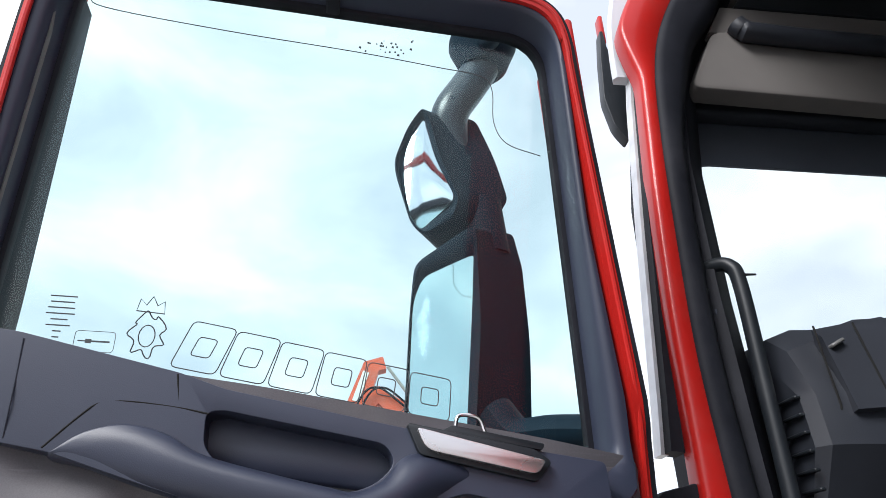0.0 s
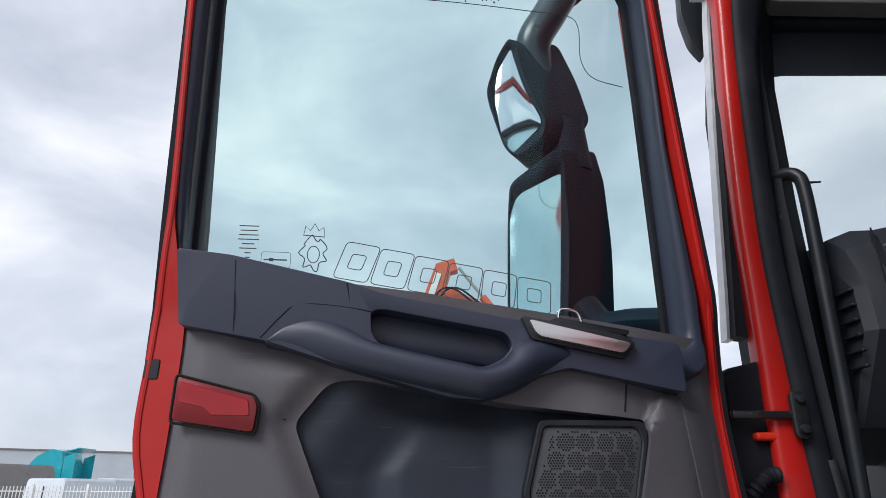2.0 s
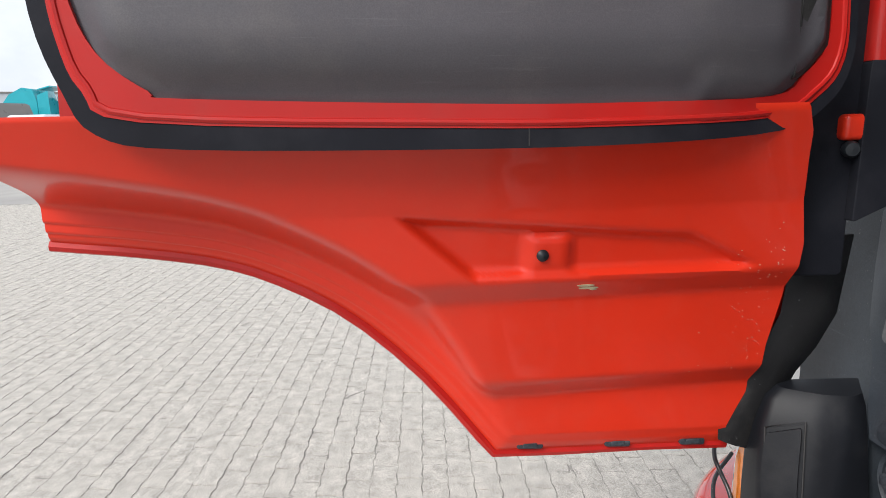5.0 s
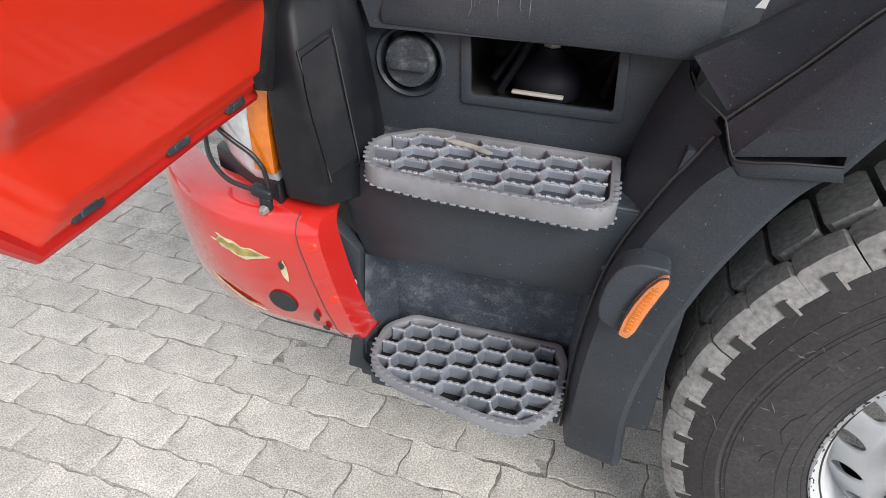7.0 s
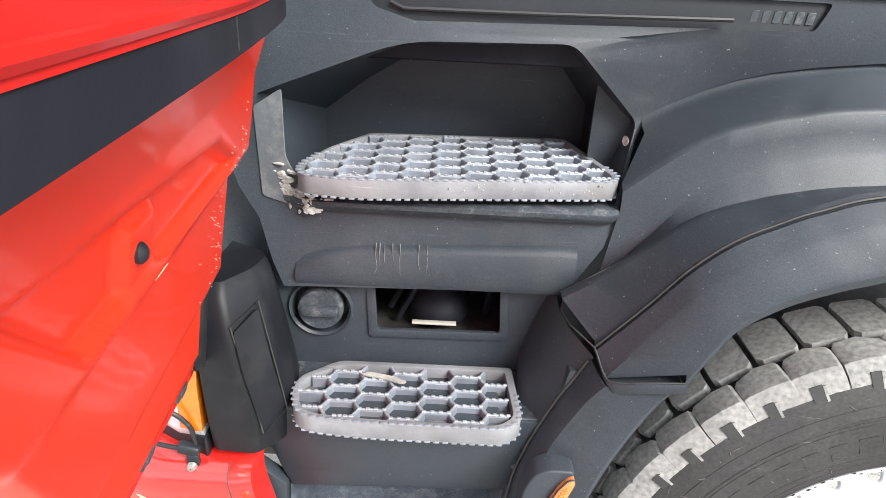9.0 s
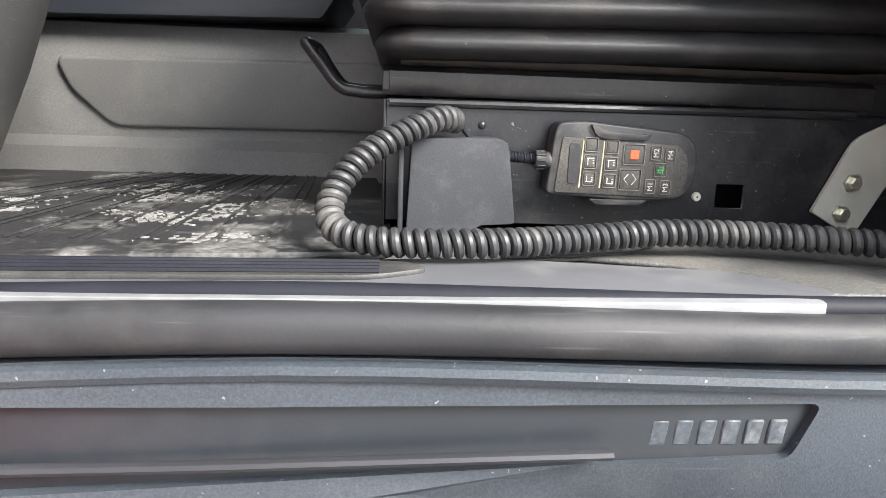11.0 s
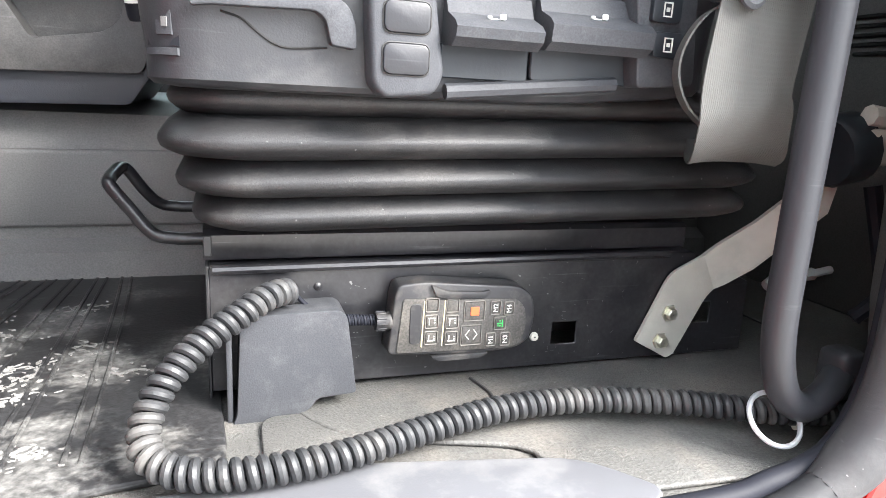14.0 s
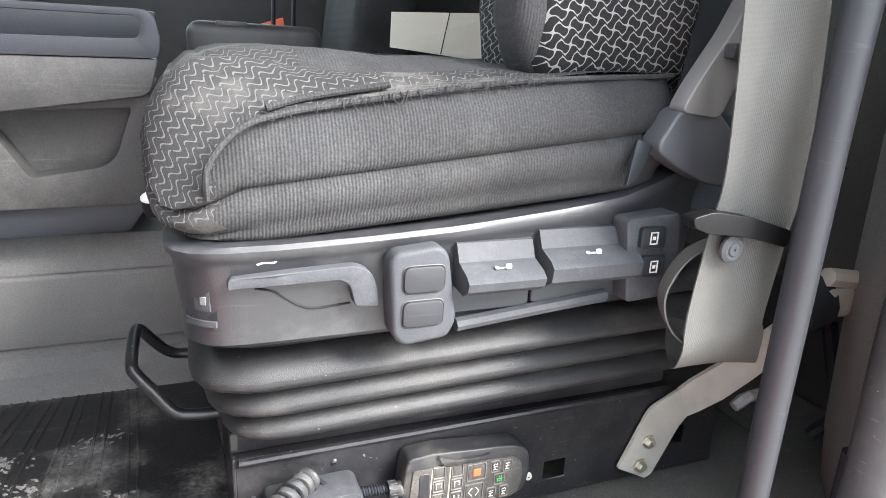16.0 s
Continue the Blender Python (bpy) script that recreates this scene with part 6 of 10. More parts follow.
# square notches in the shoulder, dark with a pale lower lip
dark, pale = bmesh.new(), bmesh.new()
for k in range(N):
    a = 2 * math.pi * (k + 0.46) / N + random.uniform(-0.012, 0.012)
    h_ = random.uniform(0.013, 0.018)
    loft(dark, [[round_about(r, a + t * h_ / 0.48, y) for r, y in ((0.462, 0.0055), (0.463, 0.0085), (0.482, 0.0165), (0.484, 0.0128))] for t in (0.0, 0.5, 1.0)], True, True)
    loft(pale, [[round_about(r, a + t * 0.004 / 0.48, y) for r, y in ((0.458, 0.004), (0.460, 0.008), (0.481, 0.017), (0.482, 0.0115))] for t in (-1.0, 0.0)], True, True)
tagged(part("shoulder_notch", dark, DARKPRINT, tyre, "open notches along the shoulder"), kind="stuff")
tagged(part("notch_lip", pale, TREAD, tyre, "worn pale lips of the notches"), kind="stuff")
nick = bmesh.new()
side_line = [(r, y) for r, y in prof[:13]]
for n_ in range(190):
    r, a = random.uniform(0.31, 0.472), random.uniform(1.5, 4.4)
    ln, way = random.choice((random.uniform(0.001, 0.003), random.uniform(0.002, 0.007), random.uniform(0.004, 0.014))), random.choice((random.gauss(0, 0.35), random.gauss(1.57, 0.5), random.uniform(0, 3.1)))
    pts = []
    for s in (-1, -0.3, 0.4, 1):
        rr = r + s * ln * math.cos(way) + random.uniform(-0.0008, 0.0008)
        aa = a + s * ln * math.sin(way) / r
        pts.append(round_about(rr, aa, lerp_table(side_line, rr) - 0.0003))
    w_ = random.choice((0.0003, 0.0004, 0.0007, 0.0010))
    tube(nick, pts, [w_ * 0.3, w_, w_ * 0.8, w_ * 0.2], 5)
tagged(part("sidewall_nick", nick, NICK, tyre, "stone nicks in the sidewall"), kind="stuff")
for rr in (0.299, 0.318, 0.336, 0.405, 0.4105, 0.436):
    c = bmesh.new()
    tube(c, [round_about(rr, a, lerp_table(side_line, rr) + 0.0002) for a in (2 * math.pi * k / 120 for k in range(120))], 0.0011, 5, True)
    part("sidewall_ring", c, TYRE, tyre)
for k in range(8):
    c = bmesh.new()
    a0 = radians(108 + 6.4 * k)
    loft(c, [[round_about(r, a0 + da, lerp_table(side_line, r) + dy) for r, dy in ((0.352, 0.002), (0.352, -0.0009), (0.384, -0.0009), (0.384, 0.002))] for da in (0, 0.035, 0.07)], True, True)
    part("raised_bar", c, TYRE, tyre)
for a_mid, r_mid, half in ((172, 0.345, 0.10), (184, 0.352, 0.06), (203, 0.350, 0.05)):
    c = bmesh.new()
    a_m = radians(a_mid)
    loft(c, [[round_about(r_mid + dr * (1 - abs(t)), a_m + half * t, lerp_table(side_line, r_mid + dr * (1 - abs(t))) + dy) for dr, dy in ((-0.020, 0.002), (-0.018, -0.0010), (0.018, -0.0010), (0.020, 0.002))] for t in (-1.0, -0.4, 0.3, 1.0)], True, True)
    part("moulded_mark", c, TYRE, tyre)
c = bmesh.new()
lathe(c, [(0.270, 0.036), (0.282, 0.020), (0.2865, 0.013), (0.2895, 0.016), (0.2890, 0.022), (0.2845, 0.028), (0.2700, 0.034), (0.2620, 0.046), (0.2580, 0.075), (0.2530, 0.105), (0.2400, 0.130)], o, (0, 1, 0), 96)
rim = part("rim", c, WHITE, wheel, "white steel rim, rust at the edge")
chips = bmesh.new()
for n_ in range(150):
    a = random.choice((random.uniform(0, 6.28), random.gauss(2.9, 0.5), random.gauss(4.2, 0.5)))
    r, half = random.choice((0.2895, 0.2880, 0.2850, 0.2815)), random.uniform(0.002, 0.016)
    y_ = {0.2895: 0.0155, 0.2880: 0.0135, 0.2850: 0.0150, 0.2815: 0.0200}[r]
    tube(chips, [round_about(r + random.uniform(-0.0006, 0.0006), a + half * s, y_) for s in (-1, -0.4, 0.3, 1)], [0.0003, random.uniform(0.0008, 0.0018), random.uniform(0.0006, 0.0018), 0.0003], 5)
tagged(part("chipped_edge", chips, ENGINE, rim, "chipped dark rim edge"), kind="stuff")
c = bmesh.new()
tube(c, [round_about(0.2715, a, 0.0325) for a in (2 * math.pi * k / 96 for k in range(96))], 0.0016, 6, True)
part("rim_bead", c, ENGINE, rim)
disc = bmesh.new()
outline = arc(0, 0, 0.258, 0, 355, 71)
wins = []
for k in range(20):
    a = 2 * math.pi * (k + 0.42) / 20
    e1, e2 = Vector((math.cos(a), math.sin(a))), Vector((-math.sin(a), math.cos(a)))
    wins.append([tuple(e1 * (0.229 + 0.019 * math.cos(t)) + e2 * (0.0145 * math.sin(t))) for t in (2 * math.pi * q / 14 for q in range(14))])
DISC = [(0.0, 0.040), (0.120, 0.040), (0.180, 0.040), (0.198, 0.045), (0.212, 0.056), (0.232, 0.078), (0.258, 0.105)]
slab(outline, 0.0, 0.010, wins + [arc(0, 0, 0.06, 0, 345, 20)], 0.002, 1, lambda a, b, d: Vector((o[0] + a, o[1] + lerp_table(DISC, math.hypot(a, b)) + d, o[2] + b)), bm=disc)
part("wheel_disc", disc, WHITE, rim, smooth=50)
c = bmesh.new()
lathe(c, [(0.129, 0.042), (0.129, 0.032), (0.122, 0.026), (0.112, 0.022), (0.105, 0.012), (0.086, 0.006), (0.081, 0.008), (0.074, 0.004), (0.070, -0.008), (0.060, -0.016), (0.001, -0.018)], o, (0, 1, 0), 48)
hub = part("hub", c, BOLTCAP, wheel)
c = bmesh.new()
lathe(c, [(0.046, -0.016), (0.045, -0.024), (0.038, -0.027), (0.034, -0.023), (0.001, -0.023)], o, (0, 1, 0), 6)
part("hub_cap", c, BOLTCAP, hub)
for k in range(10):
    a = radians(144 + 36 * k)
    cx, _, cz = round_about(0.165, a, 0)
    c = bmesh.new()
    lathe(c, [(0.0285, 0.043), (0.0285, 0.036), (0.0270, 0.033), (0.0240, 0.032), (0.0240, 0.034), (0.0232, 0.012)], (cx, o[1], cz), (0, 1, 0), 20)
    lathe(c, [(0.0232, 0.014), (0.0225, 0.008), (0.0185, -0.004), (0.0120, -0.007), (0.001, -0.007)], (cx, o[1], cz), (0, 1, 0), 6)
    part("wheel_nut", c, BOLTCAP, wheel, "black nut cap")
for k in range(10):
    a = radians(144 + 36 * k + 18)
    cx, _, cz = round_about(0.105, a, 0)
    c = bmesh.new()
    lathe(c, [(0.0185, 0.024), (0.0175, 0.010), (0.0150, 0.007), (0.001, 0.007)], (cx, o[1], cz), (0, 1, 0), 14)
    boss = part("hub_boss", c, BOLTCAP, hub)
    c = bmesh.new()
    lathe(c, [(0.0085, 0.008), (0.0080, 0.001), (0.0045, 0.000), (0.0040, 0.004), (0.001, 0.004)], (cx, o[1], cz), (0, 1, 0), 6)
    part("hub_bolt", c, STEEL, boss)
for a in (146, 264):
    c = bmesh.new()
    block(c, round_about(0.284, radians(a), 0.013), (0.012, 0.010, 0.024), 0.002, 1, Matrix.Rotation(-radians(a), 4, "Y"))
    block(c, round_about(0.276, radians(a), 0.018), (0.016, 0.008, 0.009), 0.002, 1, Matrix.Rotation(-radians(a), 4, "Y"))
    part("balance_weight", c, STEEL, rim)

# ---------------------------------------------------------------- boarding steps
def in_outline(p, poly_pts):
    return inside(p, poly_pts)


def boarding_step(outline, z, label, cell, drop):
    """A cast tread: toothed rim, and a lattice of long hexagons inside."""
    cx, cy = sum(p[0] for p in outline) / len(outline), sum(p[1] for p in outline) / len(outline)
    st = thing("boarding_step", (cx, cy, z - drop), label, "step", "boarding steps")
    shrink = [(cx + (x - cx) * (1 - 0.012 / abs(max(p[0] for p in outline) - cx)), cy + (y - cy) * (1 - 0.012 / abs(max(p[1] for p in outline) - cy))) for x, y in outline]
    part("tread_rim", slab(outline, -drop, 0.0, [shrink], 0.0025, 2, XY(z)), RIM, st, "dusty cast rim")
    # near-black sheet below the lattice paints the shade seen in its open cells
    part("tread_floor", slab(shrink, -drop - 0.004, -drop + 0.0, (), 0, 1, XY(z)), HOLE, st)
    lat = bmesh.new()
    crest_ = bmesh.new()
    done = set()
    x0, y0 = min(p[0] for p in outline) + cell[2], min(p[1] for p in outline) + cell[3]
    px, py = cell[0] / 2, cell[1] / 2          # steps from one long hexagon to the next
    fl = px * 0.40
    for j in range(-1, 24):
        for i in range(-1, 16):
            hx, hy = x0 + i * px, y0 + (2 * j + (i % 2)) * py
            corners = [(hx - fl, hy - py), (hx + fl, hy - py), (hx + px - fl, hy), (hx + fl, hy + py), (hx - fl, hy + py), (hx - px + fl, hy)]
            for a, b in zip(corners, corners[1:] + corners[:1]):
                key = (round((a[0] + b[0]) * 1000), round((a[1] + b[1]) * 1000))
                if key in done or not (in_outline(a, outline) or in_outline(b, outline)):
                    continue
                done.add(key)
                a2, b2 = list(a), list(b)
                for q, other in ((a2, b2), (b2, a2)):
                    for _ in range(10):
                        if in_outline(q, shrink):
                            break
                        q[0], q[1] = q[0] + (other[0] - q[0]) * 0.2, q[1] + (other[1] - q[1]) * 0.2
                if not (in_outline(a2, outline) and in_outline(b2, outline)):
                    continue
                p, q = Vector((a2[0], a2[1], 0)), Vector((b2[0], b2[1], 0))
                if (q - p).length < 0.003:
                    continue
                t = (q - p).normalized() * 0.0010
                nrm = Vector((-t.y, t.x, 0)).normalized()
                p, q = p - t, q + t
                rows = []
                for e in (p, q):
                    rows.append([(e.x + nrm.x * s, e.y + nrm.y * s, z + h) for s, h in ((-0.0052, -min(0.026, drop)), (0.0052, -min(0.026, drop)), (0.0034, -0.003), (0.0026, -0.0012), (-0.0026, -0.0012), (-0.0034, -0.003))])
                loft(lat, rows, True, True)
                loft(crest_, [[(e.x + nrm.x * s, e.y + nrm.y * s, z + h) for s, h in ((-0.0018, -0.0016), (0.0018, -0.0016), (0.0012, -0.0005), (-0.0012, -0.0005))] for e in (p, q)], True, True)
                if abs(a[1] - b[1]) < 1e-6 and (q - p).length > 0.012:
                    for s in (0.04, 0.35, 0.65, 0.96):
                        m0 = p.lerp(q, s)
                        block(crest_, (m0.x, m0.y, z - 0.0006), (0.0066, 0.0054, 0.0034), 0.0010, 1)
    part("tread_lattice", lat, ALU, st, smooth=15)
    part("worn_lattice_edge", crest_, ALU_WORN, st, "bright worn edges of the lattice", smooth=15)
    teeth = bmesh.new()
    k = len(outline)
    run = 0.0
    for i in range(k):
        a, b = Vector((*outline[i], 0)), Vector((*outline[(i + 1) % k], 0))
        seg = (b - a).length
        while run < seg:
            p = a.lerp(b, run / seg)
            if p.y < cy + 0.02:
                block(teeth, (p.x + (cx - p.x) * 0.008, p.y + 0.0016, z - 0.0002), (0.0088, 0.0046, 0.0032), 0.0010, 2)
                block(teeth, (p.x + (cx - p.x) * 0.006, p.y + 0.0012, z - drop - 0.0002), (0.0088, 0.0050, 0.0036), 0.0012, 2)
            run += 0.0135
        run -= seg
    tagged(part("rim_teeth", teeth, ALU, st, smooth=30), kind="stuff")
    return st


boarding_step(rounded([(0.083, 0.170), (0.095, 0.128), (0.180, 0.118), (0.350, 0.140), (0.555, 0.165), (0.575, 0.190), (0.520, 0.398), (0.170, 0.372), (0.112, 0.270)], [0.02, 0.03, 0.03, 0.02, 0.015, 0.015, 0.01, 0.01, 0.02], 4), 1.155, "top cast aluminium boarding step, gravel on its lattice tread", (0.094, 0.042, 0.04, 0.02), 0.030)
boarding_step(rounded([(0.083, 0.062), (0.100, 0.006), (0.200, -0.004), (0.415, -0.006), (0.441, 0.020), (0.434, 0.150), (0.145, 0.148), (0.088, 0.100)], [0.02, 0.03, 0.02, 0.02, 0.015, 0.008, 0.015, 0.015], 4), 0.822, "middle cast aluminium boarding step with a long-hexagon lattice", (0.098, 0.037, 0.03, 0.015), 0.030)
boarding_step(rounded([(0.088, 0.040), (0.098, -0.005), (0.150, -0.034), (0.330, -0.064), (0.378, -0.058), (0.418, 0.000), (0.418, 0.100), (0.400, 0.140), (0.130, 0.132), (0.088, 0.090)], [0.02, 0.02, 0.03, 0.03, 0.03, 0.02, 0.01, 0.01, 0.015, 0.02], 4), 0.455, "bottom cast aluminium boarding step, worn bright at the edge", (0.092, 0.036, 0.02, 0.02), 0.023)
c = bmesh.new()
block(c, (0.27, 0.07, 0.80), (0.28, 0.10, 0.02), 0.003, 1)
part("step_bracket", c, BLACK, cab)
c = bmesh.new()
block(c, (0.25, 0.06, 0.416), (0.30, 0.14, 0.022), 0.003, 1)
part("step_bracket", c, BLACK, cab)
grit = bmesh.new()
for _ in range(150):
    x, y = random.uniform(0.13, 0.54), 0.13 + abs(random.gauss(0.0, 0.07))
    if y > 0.34:
        continue
    r = random.uniform(0.0008, 0.0022)
    block(grit, (x, y, 1.155 - random.uniform(0, 0.016) + 0.001), (r * 1.5, r, r), r * 0.3, 1, Matrix.Rotation(random.random() * 3, 4, "Z"))
solo("step_gravel", grit, MUD, "pale gravel crumbs lying on the top step", "gravel", kind="stuff")
leaf = bmesh.new()
slab(rounded([(0.185, 0.108), (0.225, 0.098), (0.255, 0.088), (0.262, 0.094), (0.240, 0.106), (0.20, 0.116)], 0.004), 0.0, 0.002, (), 0, 1, XY(0.8235), bm=leaf)
solo("dried_mud", leaf, material("dried_mud", (0.33, 0.32, 0.29), rough=0.95, var=0.3, scale=60, bump=0.4), "flake of dried mud lying on the middle step", "mud")

# ---------------------------------------------------------------- headlamp pod, lamp guard, bumper corner
pod2 = thing("headlamp_pod", (0.0, 0.06, 0.72), "black plastic headlamp corner with a service cover", "headlamp corner")
rings = []
for z, xl, xc, xr, y0, yr in ((0.735, -0.030, 0.034, 0.066, 0.016, 0.06), (0.742, -0.034, 0.040, 0.076, 0.006, 0.06), (0.80, -0.036, 0.044, 0.080, 0.0, 0.055), (0.85, -0.038, 0.035, 0.072, 0.0, 0.06), (0.90, -0.040, 0.026, 0.063, 0.002, 0.07), (0.96, -0.040, 0.015, 0.052, 0.008, 0.08), (1.005, -0.036, 0.006, 0.040, 0.022, 0.09), (1.020, -0.028, 0.0, 0.030, 0.040, 0.10)):
    pts = rounded([(xl, 0.18), (xl - 0.004, y0 + 0.03), (xl + 0.006, y0 + 0.004), (xc - 0.002, y0), (xr, yr - 0.010), (xr + 0.008, yr + 0.03), (xr - 0.004, 0.15)], [0.002, 0.012, 0.010, 0.010, 0.012, 0.01, 0.002], 3)
    rings.append([(x, y, z) for x, y in pts])
c = bmesh.new()
loft(c, rings, True, True)
POD = material("dull_black_plastic", (0.008, 0.009, 0.012), spec=0.28, rough=0.5, var=0.2, scale=8, grain=500, bump=0.25, depth=0.0005, dirt=(0.08, 0.08, 0.08), dirt_amount=0.15, dirt_scale=12)
part("pod_body", c, POD, pod2)


def pod_side(s, z):
    """A place on the pod's rear flank: s from its front corner backwards."""
    xc = 0.044 - 0.19 * (z - 0.80)
    return Vector((xc + 0.036 * s, 0.0 + 0.046 * s + 0.35 * max(0.0, z - 0.88) ** 1.4, z))


side_n = Vector((0.78, -0.62, 0.15)).normalized()
cover = slab(rounded([(0.06, 0.955), (0.90, 0.975), (0.92, 0.812), (0.10, 0.796)], [0.06, 0.06, 0.02, 0.02], 4), -0.002, 0.0035, (), 0, 1, lambda s, z, d: pod_side(s, z) + side_n * d, cuts_b=[0.82, 0.85, 0.88, 0.91, 0.94])
part("service_cover", cover, POD, pod2, "flat black service cover")
rim_line = [pod_side(s, z) + side_n * 0.0030 for s, z in ((0.04, 0.965), (0.10, 0.786), (0.95, 0.803), (0.93, 0.985))]
c = bmesh.new()
tube(c, rim_line, 0.0013, 6, True)
part("cover_gap", c, DARKPRINT, pod2)
flap = bmesh.new()
rows = []
for a, b in (((-0.015, -0.045, 0.930), (-0.036, 0.026, 0.900)), ((-0.015, -0.046, 0.956), (-0.031, 0.040, 0.942)), ((-0.015, -0.023, 1.001), (-0.030, 0.058, 0.989)), ((-0.015, -0.001, 1.045), (-0.030, 0.080, 1.034)), ((-0.020, 0.020, 1.085), (-0.032, 0.110, 1.072)), ((-0.026, 0.045, 1.130), (-0.036, 0.140, 1.125)), ((-0.028, 0.060, 1.25), (-0.036, 0.155, 1.25))):
    a, b = Vector(a), Vector(b)
    ring = [a.lerp(b, t) + Vector((0.011, -0.004, 0.002)) * math.sin(math.pi * t) for t in (0.0, 0.2, 0.45, 0.7, 1.0)]
    rows.append(ring + [p + Vector((-0.004, 0.002, 0.0)) for p in reversed(ring)])
loft(flap, [[tuple(p) for p in r] for r in rows], True, True)
part("rubber_flap", flap, BELLOWS, pod2, "bent black rubber flap", smooth=60)
lamp_unit = thing("headlamp", (-0.12, 0.10, 0.75), "truck headlamp with an amber indicator behind a wire guard", "headlamp")
rings = []
for x, y, s in ((-0.046, 0.018, 1.0), (-0.09, 0.025, 1.0), (-0.14, 0.054, 0.98), (-0.20, 0.112, 0.94)):
    rings.append([(x, y + 0.008, 0.752), (x, y - 0.004, 0.775), (x, y, 0.86), (x, y + 0.016, 0.752 + 0.165 * s), (x, y + 0.10, 0.752 + 0.165 * s), (x, y + 0.10, 0.752)])
c = bmesh.new()
loft(c, rings, True, True)
part("lamp_body", c, LENS, lamp_unit, "clear headlamp lens")
ind = bmesh.new()
loft(ind, [[(x, y - 0.0045, 0.775), (x, y - 0.003, 0.86), (x, y + 0.010, 0.910), (x, y + 0.02, 0.905), (x, y + 0.02, 0.775)] for x, y in ((-0.044, 0.017), (-0.06, 0.019), (-0.080, 0.023))], True, True)
part("indicator_lens", ind, AMBER, lamp_unit, "amber indicator lens")
part("lamp_surround", slab([(-0.20, 0.718), (-0.040, 0.718), (-0.040, 0.758), (-0.20, 0.758)], 0.0, 0.03, (), 0.004, 2, lambda a, b, d: Vector((a, 0.016 + 0.55 * max(0, -0.06 - a) + d, b))), BLACK_CLEAN, lamp_unit)
guard = thing("lamp_guard", (-0.03, -0.02, 0.72), "black bent-wire headlamp guard bolted to the bumper", "lamp guard")
c = bmesh.new()
tube(c, curve([(-0.20, 0.075, 0.878), (-0.15, 0.020, 0.858), (-0.118, 0.002, 0.842), (-0.098, 0.004, 0.824), (-0.076, 0.008, 0.806), (-0.062, 0.010, 0.786), (-0.057, 0.010, 0.765), (-0.056, 0.010, 0.745)], 6), 0.0038, 10)
part("upper_wire", c, BLACKSTEEL, guard)
c = bmesh.new()
tube(c, curve([(-0.20, 0.075, 0.800), (-0.165, 0.030, 0.775), (-0.130, 0.010, 0.757), (-0.10, 0.005, 0.750), (-0.062, 0.006, 0.745)], 6), 0.0038, 10)
part("lower_wire", c, BLACKSTEEL, guard)
c = bmesh.new()
block(c, (-0.066, 0.008, 0.744), (0.036, 0.018, 0.018), 0.006, 3, Matrix.Rotation(0.25, 4, "Y"))
block(c, (-0.060, 0.004, 0.724), (0.020, 0.012, 0.030), 0.005, 3)
cl = part("wire_clamp", c, BLACK_CLEAN, guard)
c = bmesh.new()
lathe(c, [(0.001, 0.008), (0.006, 0.007), (0.008, 0.0)], (-0.060, -0.003, 0.720), (0, -1, 0), 10)
part("clamp_screw", c, STEEL, cl)

bumper = thing("bumper_corner", (-0.1, 0.1, 0.45), "scraped red bumper corner with a round black plug", "bumper")
main_rows, end_rows = [], []
heights = [(0.462, 0.045), (0.470, 0.022), (0.50, 0.004), (0.56, -0.010), (0.62, -0.018), (0.68, -0.022), (0.702, -0.019), (0.714, -0.009), (0.722, 0.010), (0.728, 0.06)]
def bump_x(x, z):
    """Plan of the corner: it rounds off towards the truck's front."""
    t = max(0.0, -0.10 - x)
    return 2.6 * t ** 2.0 + 0.02 * max(0.0, -x)
for x in [0.004 - 0.022 * k for k in range(22)]:
    tilt = 0.075 * (0.75 - 0.0)
    main_rows.append([(x + 0.055 * (0.735 - z) / 0.27 * smooth_step(-0.30, 0.0, x) - 0.012, y + bump_x(x, z), z) for z, y in heights])
c = bmesh.new()
loft(c, main_rows, False, False)
part("bumper_skin", c, RED_GLOSS, bumper, smooth=55)
c = bmesh.new()
end_a = [(-0.008 + 0.055 * (0.735 - z) / 0.27, y - 0.0015, z) for z, y in heights]
end_b = [(0.026 + 0.050 * (0.735 - z) / 0.27, y + 0.004, z) for z, y in heights]
end_c = [(0.034 + 0.050 * (0.735 - z) / 0.27, y + 0.05, z) for z, y in heights]
loft(c, [end_a, end_b, end_c], False, False)
part("bumper_end_cap", c, RED_GLOSS, bumper, smooth=50)
gap = bmesh.new()
tube(gap, [(x - 0.0005, y + 0.0002, z) for x, y, z in end_a[1:-1]], 0.0009, 6)
part("cap_gap", gap, DARKPRINT, bumper)


def on_bumper(x, z, d):
    y = lerp_table(heights, z) + bump_x(x, z)
    return Vector((x, y - d, z))


